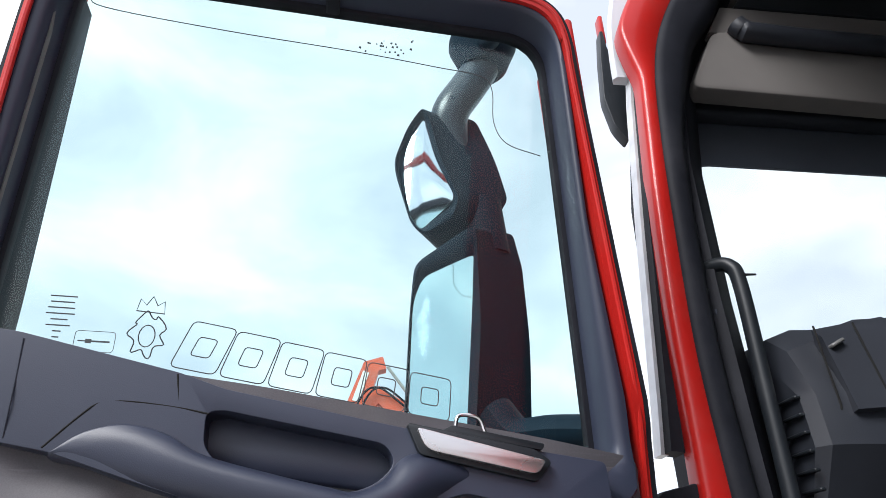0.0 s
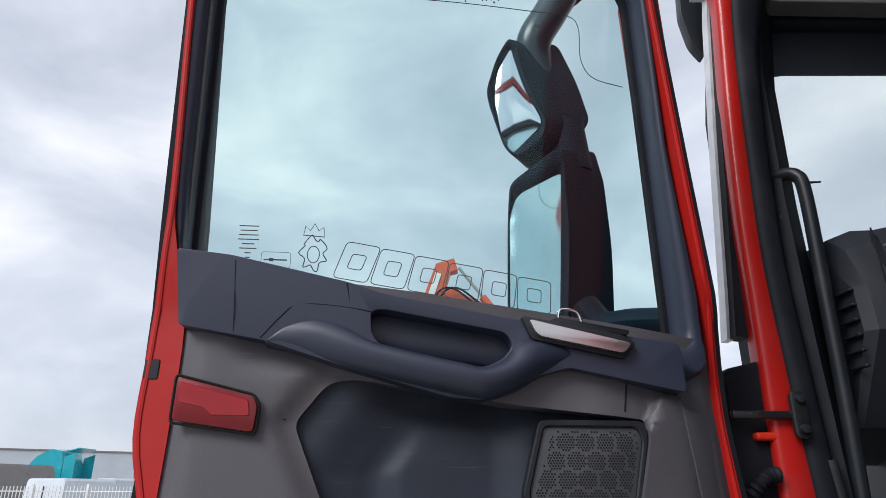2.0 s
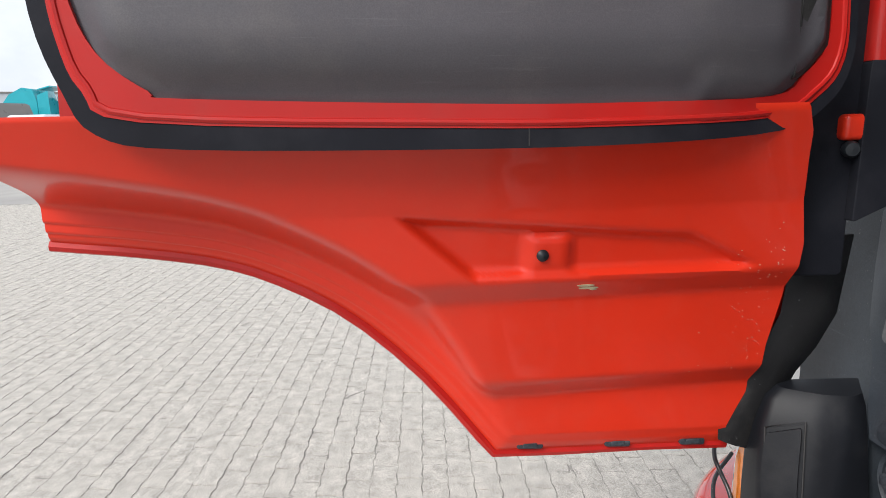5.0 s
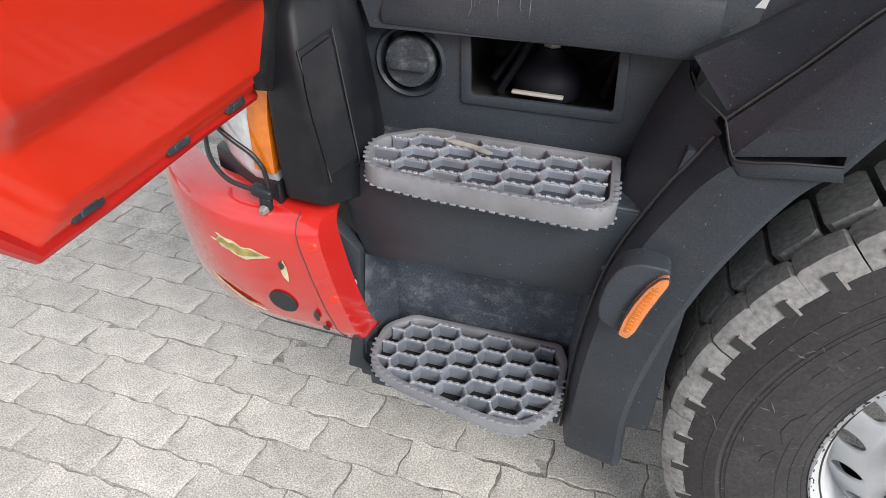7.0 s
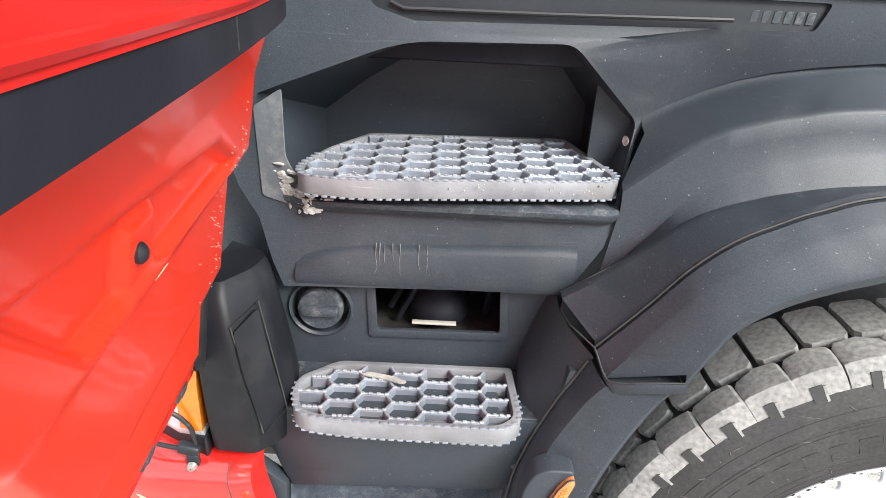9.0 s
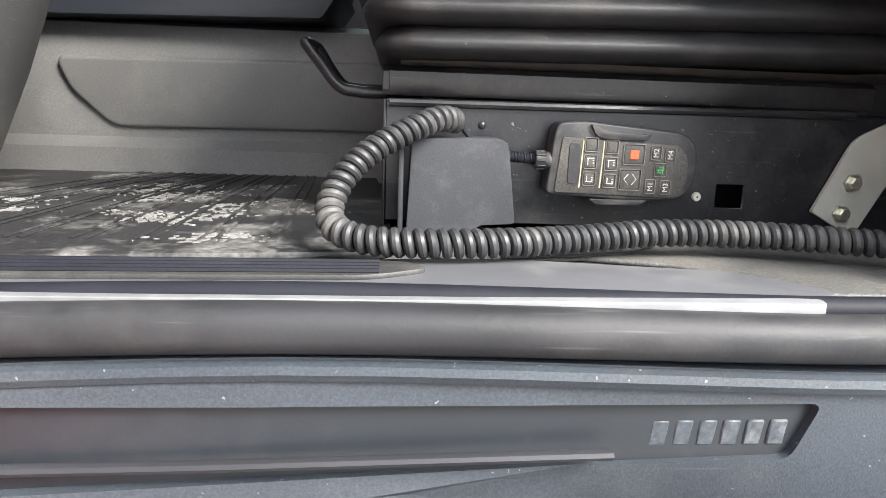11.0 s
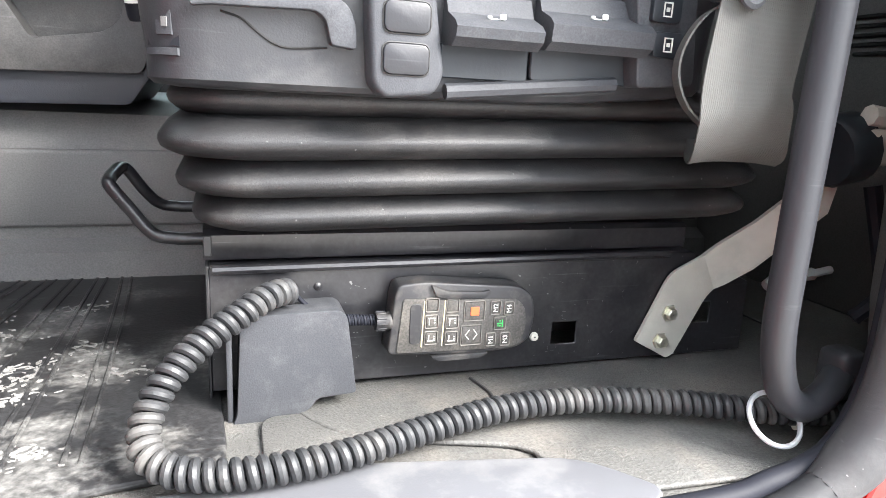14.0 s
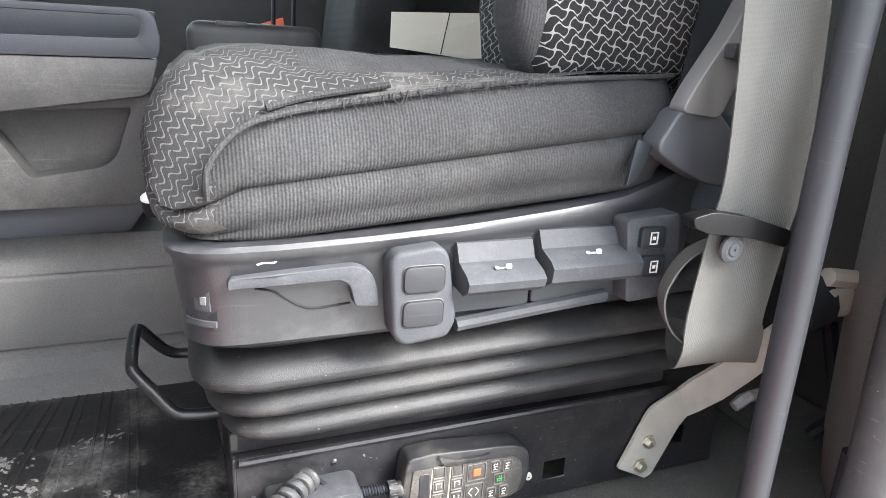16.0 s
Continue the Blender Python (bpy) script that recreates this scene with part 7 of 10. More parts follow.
part("round_plug", slab([(x * 0.0255 - 0.050, z * 0.0255 + 0.546) for x, z in arc(0, 0, 1, 0, 345, 23)], 0.0005, 0.003, (), 0.001, 1, lambda a, b, d: on_bumper(a, b, d)), BLACK_CLEAN, bumper, "round black plug")
def ragged(cx, cz, a, b, n, slope=0.0):
    return [(cx + a * math.cos(t) * random.uniform(0.82, 1.08), cz + b * math.sin(t) * random.uniform(0.6, 1.15) + slope * math.cos(t)) for t in (2 * math.pi * k / n for k in range(n))]
SCRAPE = [(-0.171, 0.654), (-0.160, 0.664), (-0.148, 0.666), (-0.135, 0.660), (-0.118, 0.661), (-0.104, 0.652), (-0.085, 0.654), (-0.066, 0.646), (-0.050, 0.645), (-0.062, 0.640), (-0.080, 0.633), (-0.100, 0.628), (-0.118, 0.631), (-0.130, 0.639), (-0.142, 0.640), (-0.150, 0.648), (-0.160, 0.648)]
jag = lambda pts, amp: [(x + random.uniform(-amp, amp), z + random.uniform(-amp, amp)) for x, z in pts]
part("scrape", slab(rounded(jag(SCRAPE, 0.002), 0.002, 2), 0.0004, 0.0012, (), 0, 1, lambda a, b, d: on_bumper(a, b, d)), CHIP, bumper, "pale scraped edge")
part("scrape", slab(rounded(jag([(-0.105 + (x + 0.105) * 0.72, 0.6455 + (z - 0.6465) * 0.62) for x, z in SCRAPE], 0.0018), 0.002, 2), 0.0009, 0.0018, (), 0, 1, lambda a, b, d: on_bumper(a, b, d)), PRIMER, bumper, "scrape down to dull primer")
part("scrape", slab(ragged(-0.150, 0.528, 0.055, 0.005, 22, -0.022), 0.0006, 0.0014, (), 0, 1, lambda a, b, d: on_bumper(a, b, d)), CHIP, bumper)
part("scrape", slab(ragged(-0.032, 0.622, 0.006, 0.024, 12), 0.0006, 0.0014, (), 0, 1, lambda a, b, d: on_bumper(a, b, d)), CHIP, bumper)
for cx, cz, a, b in ((-0.034, 0.634, 0.005, 0.009), (0.008, 0.530, 0.005, 0.013), (0.020, 0.500, 0.006, 0.008)):
    part("paint_loss", slab(ragged(cx, cz, a, b, 12), 0.0025, 0.004, (), 0, 1, lambda p, q, d: on_bumper(p, q, d)), DARKPRINT, bumper)
for z, x in ((0.680, 0.022), (0.580, 0.044)):
    c = bmesh.new()
    lathe(c, [(0.001, 0.003), (0.007, 0.003), (0.010, 0.0)], (x, lerp_table(heights, z) + 0.004, z), (0, -1, 0), 12)
    part("cap_rivet", c, RED_LIT, bumper)
foot = bmesh.new()
rows = [[(x, 0.045 + bump_x(x, 0.46), 0.465), (x, 0.055 + bump_x(x, 0.46), 0.43), (x, 0.10 + bump_x(x, 0.46), 0.42), (x, 0.10 + bump_x(x, 0.46), 0.465)] for x in [0.06 - 0.03 * k for k in range(17)]]
loft(foot, rows, True, True)
part("lower_lip", foot, BLACK_DIRTY, bumper)

# ---------------------------------------------------------------- pillars, roof and walls of the cab
def column(sections, closed=True):
    """A loft through (z, outline of x and y) rows."""
    w = bmesh.new()
    return loft(w, [[(x, y, z) for x, y in outline] for z, outline in sections], closed, closed)


PILLAR = [(1.50, 0.106, 0.196, 0.035), (1.58, 0.106, 0.180, 0.035), (1.65, 0.105, 0.166, 0.035), (1.70, 0.104, 0.163, 0.036), (1.88, 0.104, 0.152, 0.036), (1.98, 0.107, 0.150, 0.034), (2.10, 0.111, 0.146, 0.030), (2.22, 0.112, 0.147, 0.028), (2.42, 0.122, 0.156, 0.028), (2.56, 0.132, 0.163, 0.029), (2.70, 0.143, 0.173, 0.030), (2.80, 0.151, 0.184, 0.030), (2.85, 0.150, 0.193, 0.030), (2.885, 0.112, 0.202, 0.030), (2.96, 0.127, 0.226, 0.030), (3.08, 0.182, 0.286, 0.030), (3.24, 0.258, 0.378, 0.030)]
pillar_run = [(lerp_table([(r[0], r[0]) for r in PILLAR], z), *(lerp_table([(r[0], r[k]) for r in PILLAR], z) for k in (1, 2, 3))) for z in [1.50, 1.54, 1.58, 1.615, 1.65, 1.675] + [1.70 + 0.02 * k for k in range(78)]]


def eased(k, i):
    """Neighbouring rows averaged, so that the pillar bends softly."""
    rows = pillar_run[max(0, i - 3):i + 4]
    return sum(r[k] for r in rows) / len(rows)


pillar_run = [(r[0], eased(1, i), eased(2, i), eased(3, i)) if 10 < i < len(pillar_run) - 3 else r for i, r in enumerate(pillar_run)]
part("front_pillar", column([(z, [(x - 0.05, y0 + 0.004), (x - 0.012, y0), (x - 0.003, y0 + 0.003), (x, y0 + 0.010), (x, y1 - 0.004), (x - 0.01, y1 + 0.006), (x - 0.05, y1 + 0.03)]) for z, y0, y1, x in pillar_run]), RED, cab, "red door-opening pillar", smooth=50)
side = [tuple(p) for p in curve([(0.128, 0, 2.845), (0.130, 0, 2.93), (0.138, 0, 3.02), (0.154, 0, 3.10), (0.190, 0, 3.30)], 5)]
part("roof_side_panel", column([(z, [(-0.06, y), (-0.045, y - 0.006), (-0.035, y + 0.002), (-0.035, y + 0.16), (-0.06, y + 0.16)]) for y, _, z in side]), WALL, cab, "pale grey roof side panel", smooth=50)
part("hinge_post", slab(rounded([(0.020, 1.20), (0.105, 1.20), (0.110, 1.97), (0.048, 1.955), (0.030, 1.60)], 0.006, 2), -0.10, -0.012, (), 0.004, 2, YZ(0.03)), RUBBER, cab, "black rubber hinge gap cover")
part("lower_pillar_foot", slab(rounded([(0.10, 1.28), (0.185, 1.32), (0.185, 1.50), (0.105, 1.50)], 0.006, 3), -0.05, 0.0, (), 0.006, 3, YZ(0.036)), RUBBER, cab)
strip_line = [(-0.05, 0.080, 2.02), (-0.05, 0.088, 2.10), (-0.05, 0.117, 2.45), (-0.05, 0.148, 2.78), (-0.05, 0.166, 2.92)]
c = bmesh.new()
ribbon(c, [(x, y + 0.009, z) for x, y, z in strip_line], (0, 1, 0), 0.012, 0.03)
part("pillar_strip", c, ALU_BRIGHT, cab, "pale aluminium wind-deflector strip")
c = bmesh.new()
ribbon(c, [(x + 0.020, y + 0.021, z) for x, y, z in strip_line], (0, 1, 0), 0.024, 0.04)
part("pillar_rubber", c, RUBBER, cab)
VISOR = rounded([(0.160, 3.10), (0.164, 3.034), (0.200, 2.981), (0.212, 2.928), (0.190, 2.80), (0.177, 2.739), (0.149, 2.784), (0.134, 2.869), (0.142, 3.003), (0.152, 3.10)], 0.015, 4)
visor = part("visor_end", slab(VISOR, 0.0, 0.03, (), 0.006, 3, YZ(-0.16)), BLACK_CLEAN, cab, "black curved end of the outside sun visor", smooth=60)
c = bmesh.new()
block(c, (-0.15, 0.163, 3.115), (0.03, 0.012, 0.10), 0.004, 2)
part("visor_tip", c, RED, visor)

# rubber seal round the opening
seal_pts = [(0.16, 0.44, 3.02), (0.10, 0.33, 2.97), (0.055, 0.235, 2.86), (0.042, 0.205, 2.72), (0.034, 0.190, 2.45), (0.034, 0.184, 2.20), (0.034, 0.182, 2.0), (0.034, 0.194, 1.80), (0.030, 0.208, 1.66), (0.026, 0.232, 1.57), (0.052, 0.248, 1.505), (0.10, 0.255, 1.468), (0.16, 0.256, 1.456), (0.50, 0.257, 1.462), (0.88, 0.256, 1.456), (0.965, 0.256, 1.464), (1.024, 0.256, 1.50), (1.051, 0.256, 1.56), (1.052, 0.256, 1.66), (1.036, 0.25, 1.85), (1.020, 0.235, 2.3), (0.995, 0.24, 2.8), (0.95, 0.36, 2.99)]
def band_width(z):
    return lerp_table([(1.5, 0.046), (2.45, 0.046), (2.64, 0.052), (2.84, 0.080), (2.90, 0.086), (3.02, 0.112), (3.24, 0.10)], z) / 0.046


band_rows = [(z, [(x - 0.004, y1 - 0.004), (x + 0.005, y1 + 0.004), (x + 0.007, y1 + 0.016), (x + 0.004, y1 + 0.032 * band_width(z)), (x - 0.010, y1 + 0.046 * band_width(z)), (x - 0.04, y1 + 0.05 * band_width(z)), (x - 0.04, y1)]) for z, _, y1, x in pillar_run if z > 1.55]
part("front_seal", column(band_rows), RUBBER, cab, "broad black rubber seal along the front pillar", smooth=60)
seal_pts = seal_pts[7:]
seal_run = curve(seal_pts, 8)
turn_i = next(i for i, p in enumerate(seal_run) if p[0] > 1.0)
c = bmesh.new()
tube(c, seal_run[:turn_i + 1], [0.0165 if p[2] < 1.56 or p[0] > 0.9 else 0.0105 for p in seal_run[:turn_i + 1]], 12)
part("opening_seal", c, SEAL, cab, "thick black rubber door-opening seal")
c = bmesh.new()
tube(c, seal_run[turn_i - 1:], [0.0168 + 0.0012 * min(i, 4) for i in range(len(seal_run) - turn_i + 1)], 12)
part("rear_seal", c, DUSTY_SEAL, cab, "grey dusty rubber seal beside the rear pillar")
c = bmesh.new()
tube(c, curve([(x + (0.012 if x < 0.2 and z > 1.5 else 0), y + 0.020, z + (0.014 if z < 1.5 else 0)) for x, y, z in seal_pts[2:-4]], 8), 0.009, 10)
part("seal_carrier", c, RUBBER, cab)

# inner lining of the pillar, roof, back and far side
part("pillar_lining", column([(z, [(x, y), (x - 0.05, y + 0.05), (x - 0.20, y + 0.075), (x - 0.20, y - 0.05), (x - 0.04, y - 0.05)]) for z, x, y in ((1.50, 0.02, 0.235), (2.0, 0.015, 0.222), (2.3, 0.0, 0.226), (2.6, -0.01, 0.238), (2.8, -0.01, 0.265), (2.90, -0.01, 0.29), (3.02, -0.01, 0.36), (3.22, -0.01, 0.46))]), RUBBER, cab, "dark pillar lining", smooth=50)
roof = bmesh.new()
block(roof, (0.78, 1.34, 3.28), (2.1, 2.05, 0.06), 0.02, 2)
part("roof_skin", roof, RED, cab)
cap = bmesh.new()
loft(cap, [[(x, 0.34, 3.27), (x, 0.26, 3.25), (x, 0.23, 3.17), (x, 0.26, 3.10), (x, 0.34, 3.13)] for x in (0.45, 0.7, 1.0, 1.9)], True, True)
part("roof_rail", cap, RED, cab)
ceiling = solo("ceiling", slab([(-0.25, 0.30), (1.8, 0.30), (1.8, 2.25), (-0.25, 2.25)], 0, 0.02, (), 0.004, 1, XY(3.20)), LINER, "grey fabric cab ceiling lining", "ceiling", kind="structure")
OPEN = rounded([(0.82, 2.12), (1.0, 2.75), (0.25, 2.75), (0.07, 2.12)], 0.05, 4)
part("far_side", slab([(-0.35, 1.2), (1.8, 1.2), (1.8, 3.26), (-0.35, 3.26)], 0, 0.06, [OPEN], 0.005, 1, XZ(2.36)), CABGREY, cab, "grey lined passenger side")
fp = part("far_window", slab(OPEN, 0.02, 0.026, (), 0, 1, XZ(2.36)), PANE, cab)
fp.visible_shadow = False
part("back_wall", slab([(0.25, 1.3), (2.38, 1.3), (2.38, 3.26), (0.25, 3.26)], 0, 0.05, (), 0.005, 1, YZ(1.62)), CABGREY, cab, "grey cab back lining")
part("rear_flange", slab([(1.070, 1.56), (1.076, 1.66), (1.064, 1.85), (1.049, 2.3), (1.024, 2.8), (1.25, 2.8), (1.25, 1.45), (1.03, 1.45), (1.05, 1.50)], 0, 0.008, (), 0.002, 1, XZ(0.248)), RED, cab, "red flange behind the rear seal")
part("side_rear_panel", slab([(1.12, 1.42), (1.75, 1.42), (1.75, 3.20), (1.08, 3.20)], 0, 0.04, (), 0.006, 2, XZ(0.235)), RED, cab, "red rear quarter of the cab side")
part("roof_front", slab([(0.33, 2.97), (2.36, 2.97), (2.36, 3.26), (0.40, 3.26)], 0, 0.04, (), 0.006, 2, YZ(-0.26)), DASH, cab, "dark lining above the windscreen")
# windscreen, its header, the blind and the overhead shelf
SCREEN = [(-0.34, 2.12), (-0.17, 2.93)]
part("screen_header", slab(rounded([(0.30, 2.84), (2.2, 2.84), (2.2, 2.99), (0.33, 2.99)], 0.03, 4), 0, 0.05, (), 0.012, 3, YZ(-0.17)), DASH, cab, "dark windscreen header")
part("sun_blind", slab(rounded([(0.345, 2.72), (0.39, 2.728), (2.2, 2.728), (2.2, 2.86), (0.345, 2.86)], 0.008, 3), 0, 0.010, (), 0.003, 2, YZ(-0.19)), material("blue_grey_blind", (0.085, 0.098, 0.125), rough=0.7, var=0.08, scale=5, grain=500, bump=0.2), cab, "blue-grey sun blind")
scr = part("windscreen", slab([(0.30, 0.0), (2.25, 0.0), (2.25, 1.0), (0.30, 1.0)], 0, 0.006, (), 0, 1, lambda a, b, d: Vector((SCREEN[0][0] + (SCREEN[1][0] - SCREEN[0][0]) * b + d, a, SCREEN[0][1] + (SCREEN[1][1] - SCREEN[0][1]) * b))), CLEAR, cab, "clear windscreen")
scr.visible_shadow = False
shelf = thing("overhead_shelf", (0.0, 1.2, 2.87), "grey overhead storage shelf above the windscreen", "overhead shelf")
SH = rounded([(0.278, 2.795), (1.0, 2.778), (2.2, 2.765), (2.2, 2.975), (0.365, 2.977)], [0.03, 0.01, 0.01, 0.01, 0.03], 4)
part("shelf_face", slab(SH, -0.05, 0.0, (), 0.012, 3, YZ(0.0)), LINER, shelf)
part("upper_face", slab(rounded([(0.362, 2.984), (2.2, 2.984), (2.2, 3.075), (0.41, 3.075)], 0.006, 3), -0.05, 0.0, (), 0.006, 3, YZ(-0.01)), LINER, shelf)
# black panel added in place of the shaded opening over the shelf
part("locker_door", slab(rounded([(0.45, 3.085), (2.2, 3.085), (2.2, 3.195), (0.52, 3.195)], 0.01, 3), -0.05, 0.0, (), 0.006, 3, YZ(-0.012)), BLACK_CLEAN, shelf, "shaded opening above the shelf, drawn as a black panel")
c = bmesh.new()
tube(c, curve([(0.016, 0.415, 2.985), (0.018, 0.428, 2.966), (0.02, 0.455, 2.957), (0.02, 0.70, 2.948), (0.02, 1.5, 2.94)], 5), 0.024, 12)
part("shelf_lip", c, DASH, shelf)
# grab handle on the pillar, with a key and a microphone
rail1 = thing("pillar_grab_handle", (0.0, 0.25, 1.5), "long black grab handle on the windscreen pillar", "grab handle")
c = bmesh.new()
tube(c, curve([(-0.03, 0.215, 2.352), (-0.01, 0.232, 2.356), (0.012, 0.250, 2.345), (0.018, 0.258, 2.30), (0.012, 0.258, 2.10), (0.008, 0.256, 1.90), (0.006, 0.250, 1.72), (0.010, 0.242, 1.62), (0.0, 0.232, 1.585)], 8), 0.0135, 12)
part("handle_bar", c, BLACK_CLEAN, rail1)
for p, r in (((-0.028, 0.212, 2.352), 0.020), ((0.002, 0.228, 1.588), 0.021)):
    c = bmesh.new()
    lathe(c, [(0.001, 0.010), (r * 0.7, 0.010), (r, 0.006), (r, -0.012), (0.001, -0.012)], p, (0.3, -1, 0), 16)
    part("handle_foot", c, BLACK_CLEAN, rail1)
mic = thing("hanging_microphone", (-0.02, 0.235, 2.24), "small black radio microphone hung behind the handle", "microphone")
c = bmesh.new()
block(c, (-0.025, 0.232, 2.262), (0.03, 0.020, 0.06), 0.010, 4)
part("microphone_body", c, BLACK_CLEAN, mic)
c = bmesh.new()
lathe(c, [(0.001, 0.0), (0.007, 0.0), (0.009, 0.004), (0.009, 0.012), (0.001, 0.014)], (-0.018, 0.222, 2.262), (1, 0, 0), 12)
part("microphone_button", c, POCKET, mic)
c = bmesh.new()
tube(c, [(0.0, 0.262, 2.336), (0.0, 0.275, 2.335), (0.0, 0.305, 2.337)], [0.004, 0.003, 0.002], 8)
solo("stub_rod", c, BLACKSTEEL, "short black rod sticking out above the grab handle", "rod")

# ---------------------------------------------------------------- dashboard and floor
dash = thing("dashboard", (-0.1, 1.2, 1.6), "dark grained truck dashboard with slatted side vent", "dashboard")
rows = []
for y, top, out in ((0.300, 2.20, 0.00), (0.315, 2.235, 0.02), (0.36, 2.252, 0.03), (0.43, 2.255, 0.03), (0.50, 2.282, 0.02), (0.60, 2.295, 0.01), (1.4, 2.295, 0.05), (2.3, 2.27, 0.05)):
    rows.append([(-0.36, y, 1.95), (-0.36, y, top - 0.02), (-0.20, y, top), (-0.06 + out, y, top - 0.01), (-0.01 + out, y, top - 0.05), (0.03 + out, y, 2.10), (0.035 + out, y, 2.02), (-0.05, y, 1.86), (-0.20, y, 1.80)])
c = bmesh.new()
loft(c, rows, True, True)
part("dash_body", c, DASH, dash, smooth=22)
for pts in ([(0.052, 0.345, 2.215), (0.060, 0.345, 2.08), (0.020, 0.345, 1.98)], [(0.050, 0.42, 2.225), (0.075, 0.42, 2.09), (0.03, 0.42, 1.97)]):
    c = bmesh.new()
    tube(c, pts, 0.0018, 6)
    part("dash_seam", c, HOLE, dash)
for y, z in ((0.375, 2.185), (0.405, 2.128)):
    c = bmesh.new()
    block(c, (0.052, y, z), (0.02, 0.028, 0.006), 0.002, 1, Matrix.Rotation(0.5, 4, "X"))
    part("dash_slot", c, STALK, dash)
c = bmesh.new()
loft(c, [[(0.025, 0.36, 2.22), (0.045, 0.36, 2.20), (0.075, 0.36, 2.07), (0.02, 0.36, 2.06)], [(0.025, 0.50, 2.25), (0.055, 0.50, 2.22), (0.085, 0.50, 2.08), (0.02, 0.50, 2.07)]], True, True)
part("vent_pod", c, DASH, dash)
for k in range(6):
    c = bmesh.new()
    block(c, (0.008, 0.296, 2.10 - 0.028 * k), (0.050, 0.010, 0.005), 0.0015, 1)
    part("vent_slat", c, BLACK_CLEAN, dash)
kneebox = slab(rounded([(-0.02, 1.80), (0.098, 1.80), (0.100, 1.58), (0.085, 1.545), (0.03, 1.53), (-0.02, 1.55)], 0.02, 4), 0, 0.16, (), 0.012, 3, XZ(0.335))
part("knee_panel", kneebox, DASH, dash)
part("lower_dash", slab([(-0.35, 1.90), (0.06, 1.90), (0.0, 1.60), (-0.35, 1.50)], 0, 1.85, (), 0.01, 2, XZ(0.42)), DASH, dash)
c = bmesh.new()
tube(c, [(0.04, 0.60, 1.48), (0.06, 0.60, 1.52), (0.10, 0.60, 1.64), (0.15, 0.60, 1.80), (0.16, 0.60, 2.0)], [0.085, 0.075, 0.088, 0.10, 0.10], 20)
solo("steering_column", c, CABGREY, "grey plastic steering column cover rising from the floor", "steering column")

floor = tagged(new("floor", finish(slab([(-0.34, 0.27), (1.62, 0.27), (1.62, 2.36), (-0.34, 2.36)], -0.03, 0.0, (), 0, 1, XY(1.470)), "floor", VINYL)), "grey grained vinyl cab floor, dusty", "floor", kind="structure")
mat_out = rounded([(0.10, 0.345), (0.575, 0.395), (0.545, 0.94), (-0.02, 0.94), (-0.02, 0.52)], 0.03, 4)
floor_mat = thing("floor_mat", (0.28, 0.6, 1.47), "black rubber floor mat caked with pale dried mud", "floor mat")
part("mat_sheet", slab(mat_out, 0.0, 0.008, (), 0.003, 2, XY(1.4705)), MATRUB, floor_mat)
for k in range(9):
    c = bmesh.new()
    x = 0.085 + 0.047 * k
    lean = 0.055 - 0.008 * k
    for off in (-0.006, 0.006):
        tube(c, curve([(x + off - lean * 0.6, 0.42, 1.4790), (x + off, 0.58, 1.4794), (x + off + lean * 0.9, 0.76, 1.4794), (x + off + lean * 2.0, 0.90, 1.4790)], 5), 0.0022, 6, flat=0.7)
    part("mat_rib", c, MATRUB, floor_mat)
for k in range(6):
    c = bmesh.new()
    block(c, (0.517, 0.455 + 0.014 * k, 1.479), (0.012, 0.008, 0.002), 0.0005, 1)
    part("moulded_bar", c, RUBBER, floor_mat)
mud = bmesh.new()
for _ in range(26):
    px_, py_ = random.gauss(0.31, 0.10), random.gauss(0.60, 0.11)
    way = random.uniform(-0.5, 0.9)
    for _ in range(34):
        s, d = random.gauss(0, 0.020), random.gauss(0, 0.009)
        x, y = px_ + s * math.cos(way) - d * math.sin(way), py_ + s * math.sin(way) + d * math.cos(way)
        if not (0.06 < x < 0.53 and 0.41 < y < 0.88):
            continue
        a, b = random.uniform(0.0010, 0.0060), random.uniform(0.0007, 0.0026)
        turn_ = way + random.uniform(-0.4, 0.4)
        ring = [(x + a * math.cos(t) * random.uniform(0.5, 1.1) * math.cos(turn_) - b * math.sin(t) * math.sin(turn_), y + a * math.cos(t) * math.sin(turn_) + b * math.sin(t) * random.uniform(0.5, 1.1) * math.cos(turn_)) for t in (k * math.pi / 4 for k in range(8))]
        slab(ring, 0.0, random.uniform(0.0003, 0.0014), (), 0, 1, XY(1.4786), bm=mud)
solo("dried_mud_patches", mud, material("pale_mud", (0.16, 0.157, 0.15), rough=0.95, var=0.25, scale=40, bump=0.5), "pale dried mud smeared over the floor mat", "mud", kind="stuff")

# sill: blue-grey pad, bright strip
sill = thing("door_sill", (0.5, 0.3, 1.46), "blue-grey plastic door sill with a pale scuffed strip", "door sill", kind="structure")
part("sill_pad", slab(rounded([(0.09, 0.272), (0.86, 0.272), (0.885, 0.290), (0.84, 0.345), (0.66, 0.378), (0.50, 0.366), (0.10, 0.352)], [0.01, 0.02, 0.02, 0.03, 0.03, 0.02, 0.02], 4), 0, 0.012, (), 0.006, 3, XY(1.466)), SILLPAD, sill)
part("sill_strip", slab(rounded([(0.175, 0.262), (0.853, 0.260), (0.856, 0.272), (0.700, 0.285), (0.650, 0.276), (0.175, 0.274)], 0.004, 3), 0, 0.010, (), 0.004, 3, XY(1.4685)), STRIP, sill, "pale worn edge strip")
